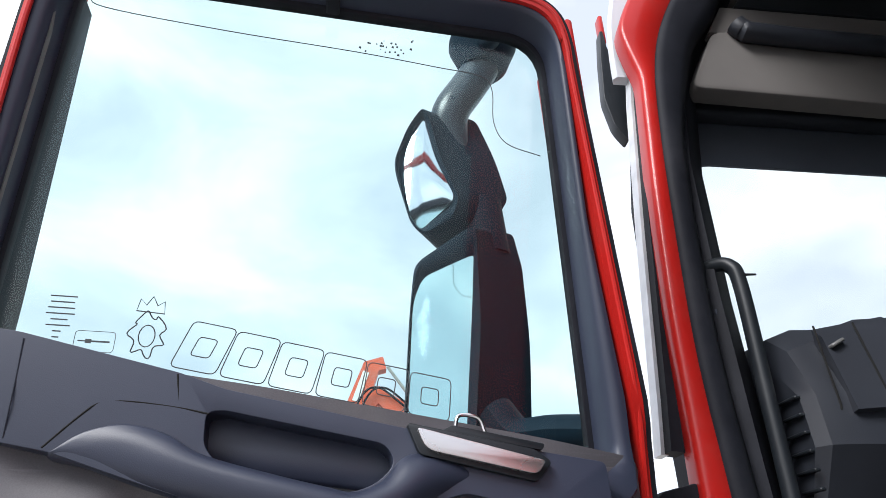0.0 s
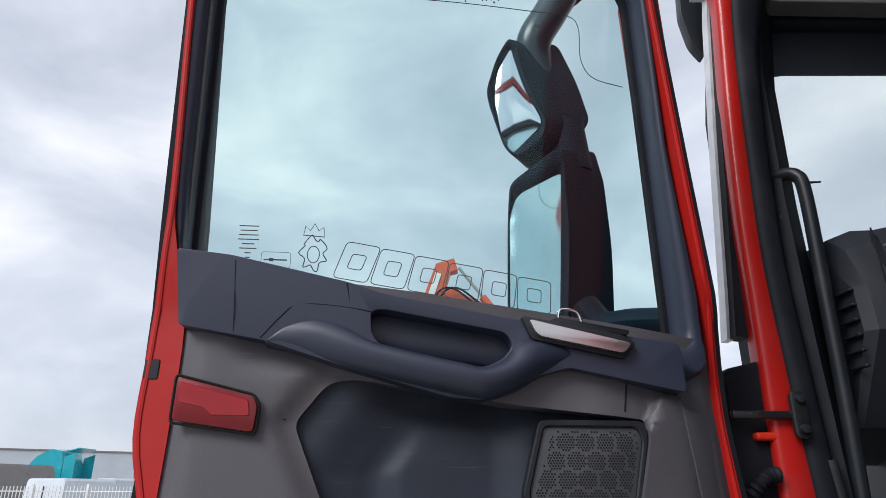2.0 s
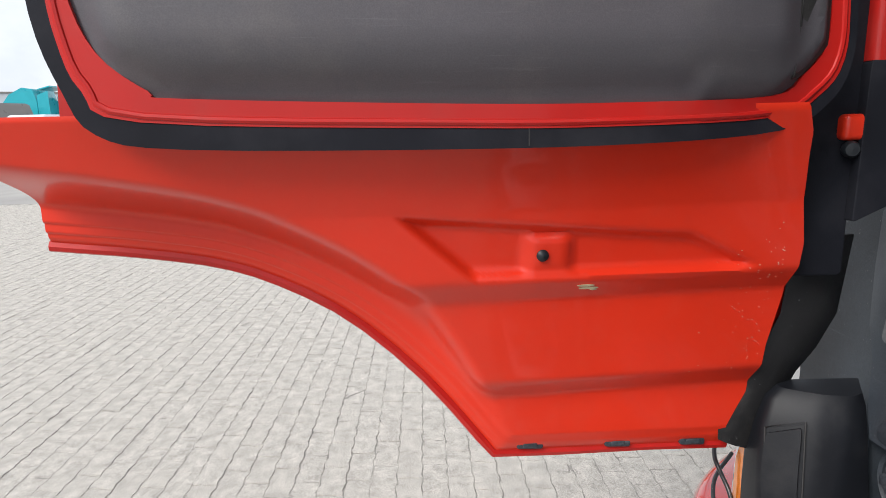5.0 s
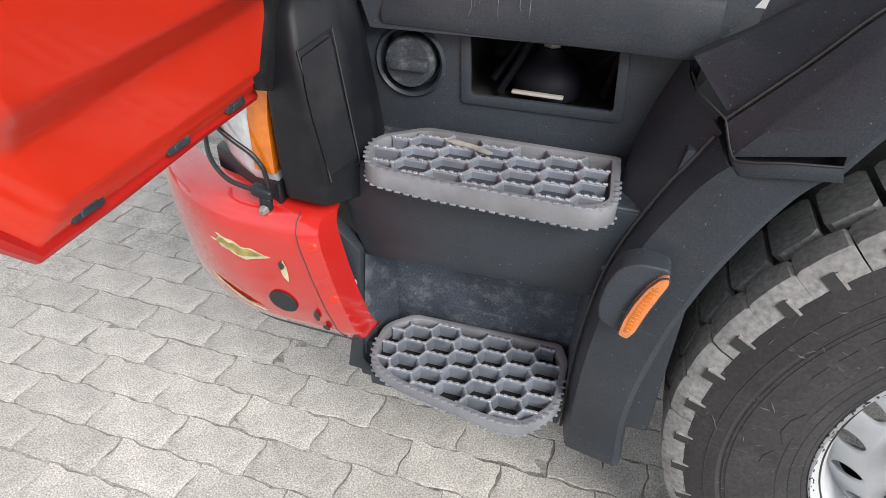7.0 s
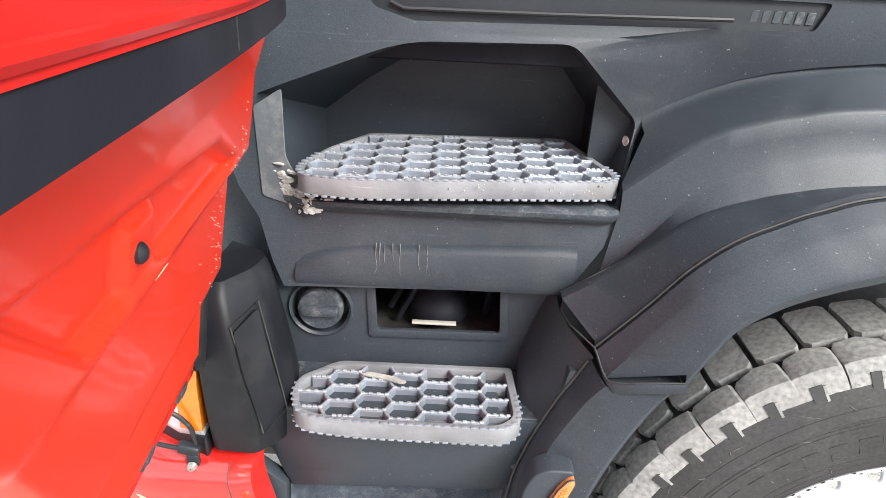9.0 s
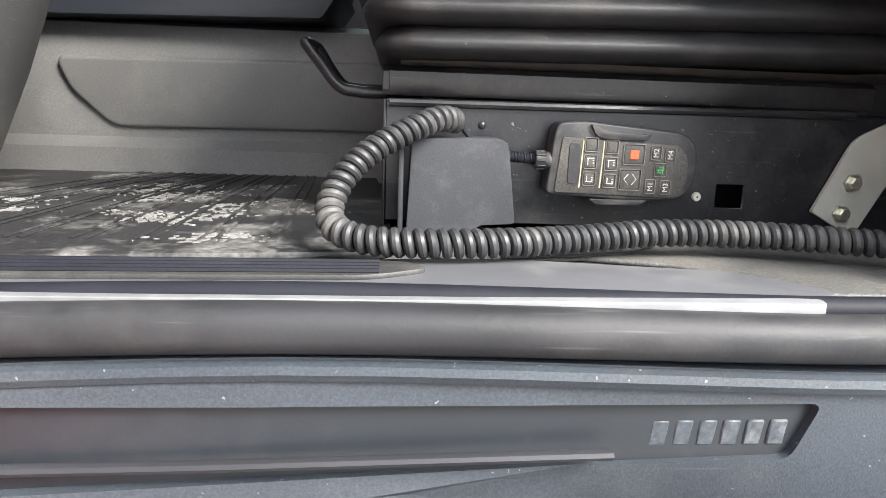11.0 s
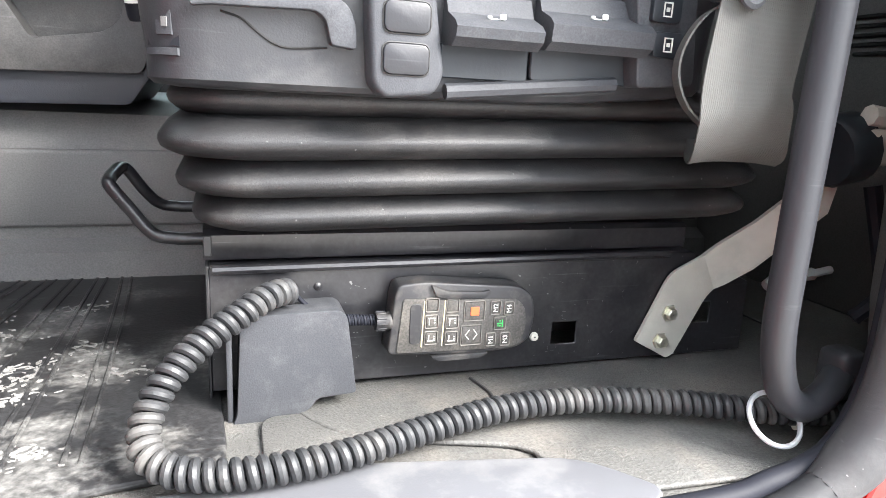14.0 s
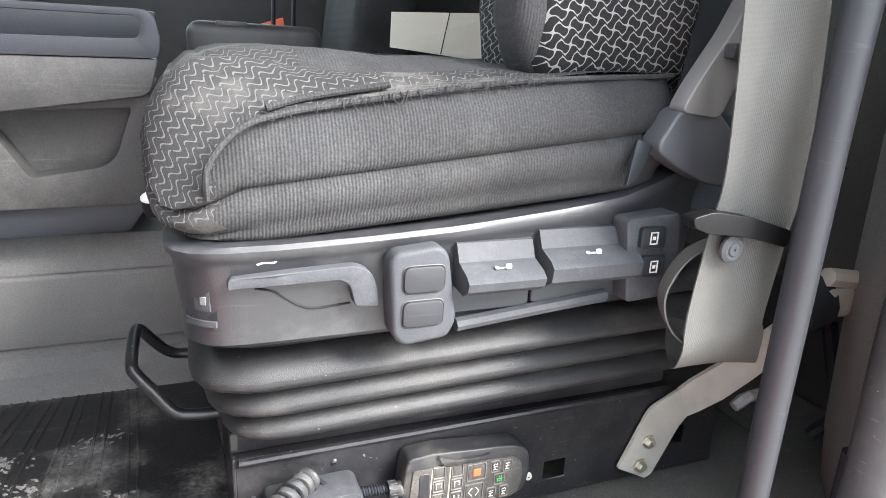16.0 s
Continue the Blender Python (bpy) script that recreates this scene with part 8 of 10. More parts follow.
part("foot_pad", slab(rounded([(0.20, 0.296), (0.555, 0.306), (0.598, 0.330), (0.580, 0.348), (0.50, 0.350), (0.20, 0.342)], 0.02, 4), 0, 0.006, (), 0.002, 2, XY(1.476)), CABGREY, sill)
for k in range(4):
    c = bmesh.new()
    tube(c, [(0.21, 0.304 + 0.010 * k, 1.4825), (0.56, 0.313 + 0.009 * k, 1.4825)], 0.0022, 6)
    part("pad_groove", c, RUBBER, sill)
part("edge_trim", slab(rounded([(0.60, 0.395), (0.68, 0.392), (0.79, 0.408), (0.812, 0.440), (0.800, 0.47), (0.60, 0.47)], 0.02, 4), 0, 0.0035, (), 0.002, 3, XY(1.4705)), VINYL, sill)
part("vinyl_hump", slab(rounded([(0.80, 0.30), (1.12, 0.28), (1.30, 0.34), (1.30, 0.53), (0.60, 0.53), (0.66, 0.42), (0.82, 0.37)], 0.04, 4), 0, 0.005, (), 0.0035, 3, XY(1.4705)), VINYL, sill)
cutl = bmesh.new()
tube(cutl, [(1.268, 0.64, 1.471), (1.268, 0.535, 1.471)], 0.0014, 6)
part("floor_seam", cutl, DARKPRINT, sill)
cutl = bmesh.new()
tube(cutl, curve([(0.806, 0.50, 1.4762), (0.813, 0.46, 1.4762), (0.800, 0.43, 1.4762), (0.76, 0.405, 1.4760), (0.66, 0.392, 1.4745)], 6), 0.0018, 6)
part("vinyl_cut", cutl, DARKPRINT, sill)

# engine tunnel and console across the cab
tunnel = thing("engine_tunnel", (0.4, 1.2, 1.47), "grey plastic engine tunnel with a stepped side", "engine tunnel", kind="structure")
c = bmesh.new()
prof = [(0.90, 1.47), (0.905, 1.515), (0.93, 1.530), (0.935, 1.66), (0.955, 1.70), (1.02, 1.715), (1.75, 1.715), (1.80, 1.47)]
loft(c, [[(x, y, z) for y, z in prof] for x in (-0.34, 0.2, 0.6, 1.62)], True, True)
part("tunnel_cover", c, TUNNEL, tunnel, smooth=25)
part("tunnel_pad", slab(rounded([(0.14, 1.545), (0.60, 1.548), (0.60, 1.655), (0.06, 1.65), (0.08, 1.60)], 0.02, 4), 0, 0.014, (), 0.006, 3, XZ(0.923)), TUNNEL, tunnel)
console = thing("centre_console", (0.3, 1.1, 1.72), "grey centre console with an open side pocket and a tray", "console")
POCKET_HOLE = rounded([(0.476, 1.882), (0.453, 1.818), (0.436, 1.805), (0.354, 1.792), (0.330, 1.834), (0.305, 1.872)], [0.006, 0.012, 0.012, 0.008, 0.01, 0.006], 4)
part("console_body", slab(rounded([(-0.2, 1.740), (0.478, 1.756), (0.495, 1.804), (0.499, 1.905), (-0.2, 1.905)], 0.010, 4), 0.012, 0.35, [POCKET_HOLE], 0.006, 3, XZ(0.88)), CABGREY, console)
part("pocket_back", slab([(0.28, 1.775), (0.49, 1.785), (0.49, 1.89), (0.28, 1.89)], 0, 0.02, (), 0, 1, XZ(0.935)), CABGREY, console)
part("upper_band", slab(rounded([(-0.2, 1.850), (0.335, 1.875), (0.499, 1.898), (0.512, 1.943), (-0.2, 1.934)], [0.004, 0.004, 0.012, 0.008, 0.004], 4), -0.004, 0.05, (), 0.008, 3, XZ(0.88)), CABGREY, console)
part("tray_rim", slab(rounded([(-0.2, 1.934), (0.512, 1.944), (0.516, 1.964), (0.512, 1.990), (0.502, 2.001), (-0.2, 1.999)], [0.004, 0.006, 0.008, 0.008, 0.008, 0.004], 4), -0.006, 0.016, [rounded([(-0.18, 1.955), (0.488, 1.966), (0.493, 1.972), (0.495, 1.988), (0.488, 1.993), (-0.18, 1.990)], 0.005, 3)], 0.004, 2, XZ(0.88)), DASH, console, "glossy black rim of the tray")
part("tray_floor", slab([(-0.2, 0.895), (0.505, 0.895), (0.505, 1.20), (-0.2, 1.20)], 0, 0.01, (), 0, 1, XY(1.950)), DASH, console)
part("tray_back", slab([(-0.2, 1.95), (0.505, 1.95), (0.505, 2.01), (-0.2, 2.01)], 0, 0.03, (), 0.006, 2, XZ(1.19)), DASH, console)
part("lower_step", slab(rounded([(-0.2, 1.70), (0.46, 1.715), (0.497, 1.768), (-0.2, 1.752)], 0.008, 3), 0, 0.30, (), 0.006, 2, XZ(0.905)), DASH, console)

# ---------------------------------------------------------------- seat plinth with what is fixed to it
plinth = thing("seat_plinth", (0.86, 0.7, 1.47), "black painted steel seat plinth, scratched", "seat base")
SQ1 = [(0.897, 1.503), (0.926, 1.503), (0.926, 1.527), (0.897, 1.527)]
SQ2 = [(1.075, 1.515), (1.098, 1.515), (1.098, 1.540), (1.075, 1.540)]
part("plinth_side", slab([(0.562, 1.484), (1.150, 1.478), (1.146, 1.562), (1.06, 1.600), (0.562, 1.598)], 0, 0.003, [SQ1[::-1], SQ2[::-1]], 0.0008, 1, XZ(0.506)), BLACKSTEEL, plinth)
part("plinth_top", slab([(0.562, 0.506), (1.06, 0.506), (1.06, 0.90), (0.562, 0.90)], -0.003, 0, (), 0.0008, 1, XY(1.6005)), BLACKSTEEL, plinth)
part("plinth_front", slab([(0.506, 1.475), (0.90, 1.475), (0.90, 1.60), (0.506, 1.60)], -0.003, 0, (), 0.0008, 1, YZ(0.562)), BLACKSTEEL, plinth)
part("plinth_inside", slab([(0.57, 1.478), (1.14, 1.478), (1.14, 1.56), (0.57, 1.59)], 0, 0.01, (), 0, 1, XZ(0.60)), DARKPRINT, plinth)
c = bmesh.new()
tube(c, [(0.565, 0.504, 1.597), (1.03, 0.504, 1.599)], 0.004, 8)
part("folded_top_edge", c, BLACKSTEEL, plinth)
for x, z, r in ((0.654, 1.578, 0.003), (0.652, 1.541, 0.003)):
    c = bmesh.new()
    lathe(c, [(0.001, 0.0015), (r, 0.001), (r + 0.001, 0.0)], (x, 0.506, z), (0, -1, 0), 12)
    part("weld_dimple", c, BLACKSTEEL, plinth)
c = bmesh.new()
lathe(c, [(0.001, 0.003), (0.004, 0.0028), (0.005, 0.0)], (0.876, 0.505, 1.514), (0, -1, 0), 10)
part("cream_plug", c, PAPER, plinth)
scr_ = bmesh.new()
for _ in range(70):
    x, z = random.uniform(0.60, 1.05), random.uniform(1.49, 1.585)
    a, ln = random.uniform(-0.6, 0.6) + (1.57 if random.random() < 0.35 else 0), random.uniform(0.001, 0.005)
    tube(scr_, [(x, 0.5058, z), (x + ln * math.cos(a), 0.5058, z + ln * math.sin(a))], 0.00016, 4)
tagged(part("paint_scratches", scr_, material("bared_scratch", (0.11, 0.11, 0.105), rough=0.6, var=0.4, scale=80), plinth, smooth=0), kind="stuff")
rail2 = thing("seat_slide_rail", (0.8, 0.52, 1.60), "dark steel seat slide rail", "seat rail")
c = bmesh.new()
loft(c, [[(x, 0.512, 1.604), (x, 0.510, 1.607), (x, 0.510, 1.626), (x, 0.516, 1.631), (x, 0.545, 1.631), (x, 0.545, 1.604)] for x in (0.558, 1.052)], True, True)
part("rail_channel", c, BLACKSTEEL, rail2)
c = bmesh.new()
loft(c, [[(x, 0.526, 1.632), (x, 0.522, 1.640), (x, 0.56, 1.641), (x, 0.56, 1.632)] for x in (0.575, 1.075)], True, True)
part("rail_slider", c, material("rusty_slide", (0.024, 0.020, 0.017), rough=0.7, var=0.6, scale=30, bump=0.4), rail2)
c = bmesh.new()
block(c, (0.5615, 0.5105, 1.617), (0.007, 0.004, 0.018), 0.001, 1)
part("rail_end_slot", c, DARKPRINT, rail2)
bar_ = thing("seat_slide_lever", (0.50, 0.56, 1.65), "black bent steel bar under the seat front", "lever")
c = bmesh.new()
tube(c, [(0.60, 0.586, 1.606), (0.56, 0.586, 1.606)] + curve([(0.535, 0.586, 1.606), (0.512, 0.588, 1.611), (0.492, 0.596, 1.634), (0.478, 0.602, 1.651), (0.474, 0.610, 1.657), (0.473, 0.650, 1.659), (0.474, 0.690, 1.660), (0.480, 0.698, 1.655), (0.494, 0.708, 1.632), (0.508, 0.718, 1.616), (0.530, 0.720, 1.612)], 6) + [(0.56, 0.720, 1.612), (0.60, 0.720, 1.612)], 0.0062, 12)
part("lever_bar", c, BLACKSTEEL, bar_)

# grey cover box over the wiring
box = thing("wiring_cover", (0.63, 0.47, 1.47), "dark grey plastic wiring cover on the plinth", "cover box")
COVER_SHAPE = rounded([(0.582, 1.478), (0.586, 1.566), (0.674, 1.568), (0.684, 1.489), (0.650, 1.487), (0.642, 1.476), (0.616, 1.466), (0.576, 1.462)], [0.004, 0.006, 0.012, 0.004, 0.004, 0.006, 0.006, 0.004], 4)
c = bmesh.new()
block(c, (0.5765, 0.489, 1.512), (0.005, 0.034, 0.092), 0.0015, 2)
part("cover_flank", c, COVER, box)
part("cover_face", slab(COVER_SHAPE, -0.002, 0.036, (), 0.003, 3, XZ(0.470)), COVER, box)

# remote control in its holder, and its cable
remote = thing("remote_control", (0.785, 0.48, 1.51), "dusty black corded remote control with a worn keypad", "remote control")
REM = rounded([(0.714, 1.517), (0.719, 1.572), (0.722, 1.584), (0.748, 1.586), (0.842, 1.578), (0.857, 1.570), (0.862, 1.546), (0.857, 1.522), (0.842, 1.514), (0.800, 1.512)], [0.006, 0.004, 0.006, 0.006, 0.008, 0.012, 0.012, 0.012, 0.012, 0.004], 4)
part("casing", slab(REM, 0.0, 0.026, (), 0.005, 3, XZ(0.479)), REMOTE, remote)
FACE = rounded([(0.722, 1.519), (0.727, 1.571), (0.840, 1.566), (0.850, 1.556), (0.852, 1.535), (0.846, 1.520), (0.836, 1.516)], [0.003, 0.003, 0.004, 0.006, 0.006, 0.006, 0.006], 3)
face = part("keypad", slab(FACE, -0.0015, 0.003, (), 0.001, 2, XZ(0.479)), KEYPAD, remote)
part("top_grip", slab(rounded([(0.752, 1.584), (0.758, 1.573), (0.770, 1.570), (0.808, 1.570), (0.812, 1.577), (0.802, 1.575), (0.770, 1.577)], 0.003, 3), -0.004, 0.02, (), 0.002, 2, XZ(0.479)), REMOTE, remote)
part("bottom_grip", slab(rounded([(0.756, 1.513), (0.764, 1.508), (0.806, 1.508), (0.814, 1.513)], 0.002, 3), -0.002, 0.02, (), 0.002, 2, XZ(0.479)), REMOTE, remote)
part("display_groove", slab(oblong(0.7335, 0.7445, 1.527, 1.566, 0.0045), -0.0022, 0.0, (), 0.0006, 1, XZ(0.479)), REMOTE, face)


def key(cx, cz, w_, h_, mat_=None):
    k = part("key", slab(oblong(cx - w_ / 2, cx + w_ / 2, cz - h_ / 2, cz + h_ / 2, 0.0018, 3), -0.0030, 0.0, [oblong(cx - w_ / 2 + 0.0008, cx + w_ / 2 - 0.0008, cz - h_ / 2 + 0.0008, cz + h_ / 2 - 0.0008, 0.0012, 3)[::-1]], 0.0003, 1, XZ(0.479)), KEYRING, remote)
    part("key_cap", slab(oblong(cx - w_ / 2 + 0.0016, cx + w_ / 2 - 0.0016, cz - h_ / 2 + 0.0016, cz + h_ / 2 - 0.0016, 0.0012, 3), -0.0024, 0.0, (), 0.0005, 2, XZ(0.479)), mat_ or KEYPAD, k)
    return k


def glyph(rects, mat_, parent):
    w = bmesh.new()
    for x0, x1, z0, z1 in rects:
        slab([(x0, z0), (x1, z0), (x1, z1), (x0, z1)], -0.0030, -0.0022, (), 0, 1, XZ(0.479), bm=w)
    return part("key_print", w, mat_, parent, smooth=0)


for cx, rows_ in ((0.7545, (1.5645, 1.5485, 1.5325)), (0.7745, (1.5630, 1.5470, 1.5310))):
    for n_, cz in enumerate(rows_):
        k = key(cx, cz, 0.0130, 0.0135)
        if n_:
            glyph([(cx - 0.0035, cx + 0.0035, cz + 0.0030 * (1 if n_ == 1 else -1), cz + 0.0030 * (1 if n_ == 1 else -1) + 0.0008), (cx - 0.0028, cx - 0.0020, cz - 0.003, cz + 0.003), (cx + 0.0022, cx + 0.0034, cz - 0.0014, cz - 0.0004), (cx + 0.0022, cx + 0.0034, cz + 0.0010, cz + 0.0018)], PRINT, k)
k = key(0.7965, 1.5565, 0.0215, 0.0200)
part("stop_square", slab(oblong(0.7925, 0.8010, 1.5520, 1.5605, 0.0008, 2), -0.0034, -0.0020, (), 0.0004, 1, XZ(0.479)), ORANGE_KEY, k, "orange-red square")
k = key(0.7945, 1.5325, 0.0215, 0.0205)
w_ = bmesh.new()
for pts in (((0.7925, 1.5380), (0.7885, 1.5330), (0.7925, 1.5280)), ((0.7965, 1.5380), (0.8005, 1.5330), (0.7965, 1.5280))):
    tube(w_, [(x, 0.4764, z) for x, z in pts], 0.00045, 5)
part("arrow_print", w_, PRINT, k)
for text, cx, cz in (("M2", 0.8180, 1.5585), ("M4", 0.8320, 1.5570), ("M1", 0.8150, 1.5265), ("M3", 0.8300, 1.5260)):
    k = key(cx, cz, 0.0105, 0.0140)
    m = Matrix.Translation((cx, 0.4762, cz)) @ Matrix.Rotation(radians(90), 4, "X") @ Matrix.Rotation(radians(90), 4, "Z")
    part("key_letters", lettering(text, 0.0068, 0.0002, m), PRINT, k, smooth=0)
k = key(0.8235, 1.5425, 0.0125, 0.0135)
glyph([(0.8205, 0.8265, 1.5422, 1.5430), (0.8255, 0.8263, 1.5390, 1.5460), (0.8210, 0.8218, 1.5395, 1.5425), (0.8228, 0.8240, 1.5445, 1.5455), (0.8228, 0.8240, 1.5395, 1.5405)], GREEN_KEY, k)
for x in (0.7455, 0.7655):
    c = bmesh.new()
    tube(c, [(x, 0.4775, 1.524), (x + 0.0015, 0.4775, 1.5685)], 0.0008, 5)
    part("keypad_ridge", c, CHIP, face, "worn pale ridge")
nut = bmesh.new()
lathe(nut, [(0.001, 0.0), (0.0085, 0.0), (0.0088, 0.002), (0.0080, 0.010), (0.0088, 0.0115), (0.0088, 0.0135), (0.0045, 0.0200), (0.001, 0.021)], (0.7035, 0.487, 1.5485), (1, 0, -0.04), 14)
for k_ in range(10):
    a = 2 * math.pi * k_ / 10
    block(nut, (0.7085, 0.487 + 0.0085 * math.cos(a), 1.5483 + 0.0085 * math.sin(a)), (0.009, 0.0018, 0.0018), 0.0004, 1, Matrix.Rotation(a, 4, "X"))
part("cable_nut", nut, REMOTE, remote)
coil = bmesh.new()
coil_line = []
for i in range(260):
    t = i / 259
    a = 2 * math.pi * 11 * t
    r = 0.0042 - 0.0006 * t
    coil_line.append((0.672 + 0.032 * t, 0.489 + r * math.cos(a), 1.551 - 0.002 * t + r * math.sin(a)))
tube(coil, coil_line, 0.0016, 6)
part("cable_sleeve", coil, RUBBER, remote)
coil2 = bmesh.new()
tube(coil2, curve([(0.665, 0.487, 1.553), (0.675, 0.489, 1.551), (0.705, 0.489, 1.549)], 5), 0.0032, 8)
part("cable", coil2, RUBBER, remote)

# thick coiled hose lying along the sill
spine = curve([(0.628, 0.485, 1.582), (0.610, 0.468, 1.584), (0.588, 0.452, 1.576), (0.556, 0.432, 1.560), (0.532, 0.412, 1.540), (0.520, 0.394, 1.518), (0.523, 0.378, 1.502), (0.545, 0.364, 1.4945), (0.588, 0.356, 1.4935), (0.650, 0.362, 1.4935), (0.720, 0.383, 1.4935), (0.800, 0.398, 1.4970), (0.880, 0.395, 1.4970), (0.960, 0.372, 1.4970), (1.030, 0.340, 1.4970), (1.10, 0.325, 1.497), (1.18, 0.335, 1.497)], 26)
spine = [Vector(p) for p in spine]
length = [0.0]
for a, b in zip(spine, spine[1:]):
    length.append(length[-1] + (b - a).length)
total = length[-1]
turns, steps = 96, 96 * 14
helix, up = [], None
j = 0
for i in range(steps + 1):
    s = total * i / steps
    while j < len(length) - 2 and length[j + 1] < s:
        j += 1
    f_ = (s - length[j]) / max(1e-9, length[j + 1] - length[j])
    p = spine[j].lerp(spine[j + 1], f_)
    t = (spine[min(j + 2, len(spine) - 1)] - spine[max(j - 1, 0)]).normalized()
    up = t.cross(Vector((0, 0, 1))).normalized() if up is None else (up - t * up.dot(t)).normalized()
    side = t.cross(up)
    a = 2 * math.pi * turns * i / steps
    helix.append(p + (up * math.cos(a) + side * math.sin(a)) * 0.0080)
hose = thing("coiled_hose", (0.7, 0.37, 1.475), "thick dusty coiled air hose looped along the sill", "air hose")
c = bmesh.new()
tube(c, helix, 0.0041, 9)
part("hose_coil", c, HOSE, hose)
c = bmesh.new()
tube(c, curve([(0.628, 0.485, 1.586), (0.632, 0.490, 1.578), (0.640, 0.492, 1.568), (0.650, 0.49, 1.560)], 5), 0.0022, 8)
part("hose_tail", c, RUBBER, hose)

# belt bracket bolted to the plinth
br = thing("belt_bracket", (1.05, 0.5, 1.49), "bent grey steel belt bracket with two bolts", "bracket")
c = bmesh.new()
slab(rounded([(0.997, 1.502), (1.040, 1.479), (1.049, 1.483), (1.082, 1.548), (1.092, 1.558), (1.072, 1.597), (1.031, 1.577)], [0.002, 0.002, 0.002, 0.01, 0.002, 0.002, 0.01], 3), 0, 0.005, (), 0.001, 1, XZ(0.498), bm=c)
loft(c, [[(xt, y - 0.0025, zt), (xb, y - 0.0025, zb), (xb, y + 0.0025, zb), (xt, y + 0.0025, zt)] for xt, zt, xb, zb, y in ((1.0715, 1.5965, 1.0915, 1.5575, 0.5005), (1.085, 1.609, 1.102, 1.563, 0.497), (1.119, 1.637, 1.126, 1.584, 0.484), (1.157, 1.676, 1.150, 1.614, 0.470), (1.205, 1.712, 1.192, 1.650, 0.462))], True, True)
part("bracket_plate", c, BRACKET, br)
for x, z in ((1.035, 1.533), (1.028, 1.501)):
    c = bmesh.new()
    lathe(c, [(0.0095, 0.0), (0.0095, 0.002), (0.0065, 0.0022), (0.0065, 0.0075), (0.0055, 0.0085), (0.001, 0.0085)], (x, 0.4975, z), (0, -1, 0), 6)
    part("bracket_bolt", c, ZINC, br)
ringo = thing("key_ring", (1.0, 0.32, 1.50), "plain steel split ring hanging by the handrail foot", "ring")
c = bmesh.new()
tube(c, [(1.002 + 0.024 * math.cos(a), 0.312 + 0.016 * math.sin(a), 1.508 + 0.016 * math.sin(a)) for a in (2 * math.pi * k / 32 for k in range(32))], 0.0022, 8, True)
part("ring_wire", c, ALU_BRIGHT, ringo)
c = bmesh.new()
block(c, (1.025, 0.326, 1.522), (0.010, 0.008, 0.010), 0.002, 2)
part("ring_clip", c, ALU, ringo)

# ---------------------------------------------------------------- driver's seat
seat = thing("driver_seat", (0.78, 0.66, 1.64), "black sprung driver's seat with patterned cloth and grey switch panel", "seat")
SX0, SX1, SY0, SY1 = 0.530, 1.095, 0.470, 0.905


def rrect(x0, x1, y0, y1, r, z, n=5):
    return [(x, y, z) for x, y in oblong(x0, x1, y0, y1, r, n)]


rings = []
ROLLS = [(1.647, 0.460, 0.550), (1.677, 0.451, 0.539), (1.710, 0.437, 0.528), (1.742, 0.452, 0.535)]
for k, (z, y, x) in enumerate(ROLLS):
    up = (ROLLS[k + 1][0] if k < 3 else 1.772) - z
    for dz, into in ((-0.0115, 0.014), (-0.0085, 0.0075), (-0.0045, 0.0018), (0.0, 0.0), (0.004, 0.0012), (up * 0.30, 0.0055), (up * 0.46, 0.0105), (up * 0.57, 0.016)):
        rings.append(rrect(x + into * 0.8, 1.105 - into, y + into, 0.90 - into, 0.055, z + dz))
c = bmesh.new()
loft(c, rings, True, True)
for v in c.verts:
    v.co.z += 0.010 * smooth_step(0.75, 1.05, v.co.x) + 0.0012 * math.sin(9.0 * v.co.x + 40 * v.co.z)
part("bellows", c, BELLOWS, seat, "folded black rubber bellows", smooth=70)
LEDGE = [(0.50, 0.0), (0.60, 0.0005), (0.66, 0.003), (0.74, 0.008), (0.842, 0.019), (0.896, 0.028), (0.924, 0.039), (0.952, 0.053), (1.0, 0.060)]
rings = []
for z, g in ((1.748, -0.020), (1.750, -0.004), (1.754, 0.0), (1.772, 0.0), (1.80, 0.003), (1.815, 0.004), (1.820, 0.0060), (1.8235, 0.0085), (1.828, 0.0090), (1.8315, 0.0065), (1.833, 0.0), (1.8335, -0.020)):
    f_ = (z - 1.748) / 0.0855
    outline = rrect(0.526 - g, 0.992 + g, 0.424 - g, 0.905 + g, 0.045, z)
    fine_ = []
    for a, b in zip(outline, outline[1:] + outline[:1]):
        n_ = 12 if abs(a[0] - b[0]) > 0.2 else 1
        fine_ += [(a[0] + (b[0] - a[0]) * k / n_, a[1] + (b[1] - a[1]) * k / n_) for k in range(n_)]
    rings.append([(x, y, z + f_ * lerp_table(LEDGE, x) + (1 - f_) * 0.012 * smooth_step(0.80, 1.0, x)) for x, y in fine_])
c = bmesh.new()
loft(c, rings, True, True)
pan = part("seat_pan", c, material("grey_black_seat_shell", (0.020, 0.021, 0.024), rough=0.40, var=0.15, scale=6, grain=700, bump=0.3, depth=0.0005, dirt=(0.16, 0.155, 0.15), dirt_amount=0.3, dirt_scale=9, scratch=0.2), seat, "grey-black moulded seat shell")
wing = slab(rounded([(0.88, 1.845), (0.93, 1.862), (0.975, 1.892), (1.02, 1.93), (1.03, 1.86), (1.0, 1.84)], 0.01, 3), 0, 0.03, (), 0.006, 3, XZ(0.424))
part("shell_wing", wing, BLACK, pan)
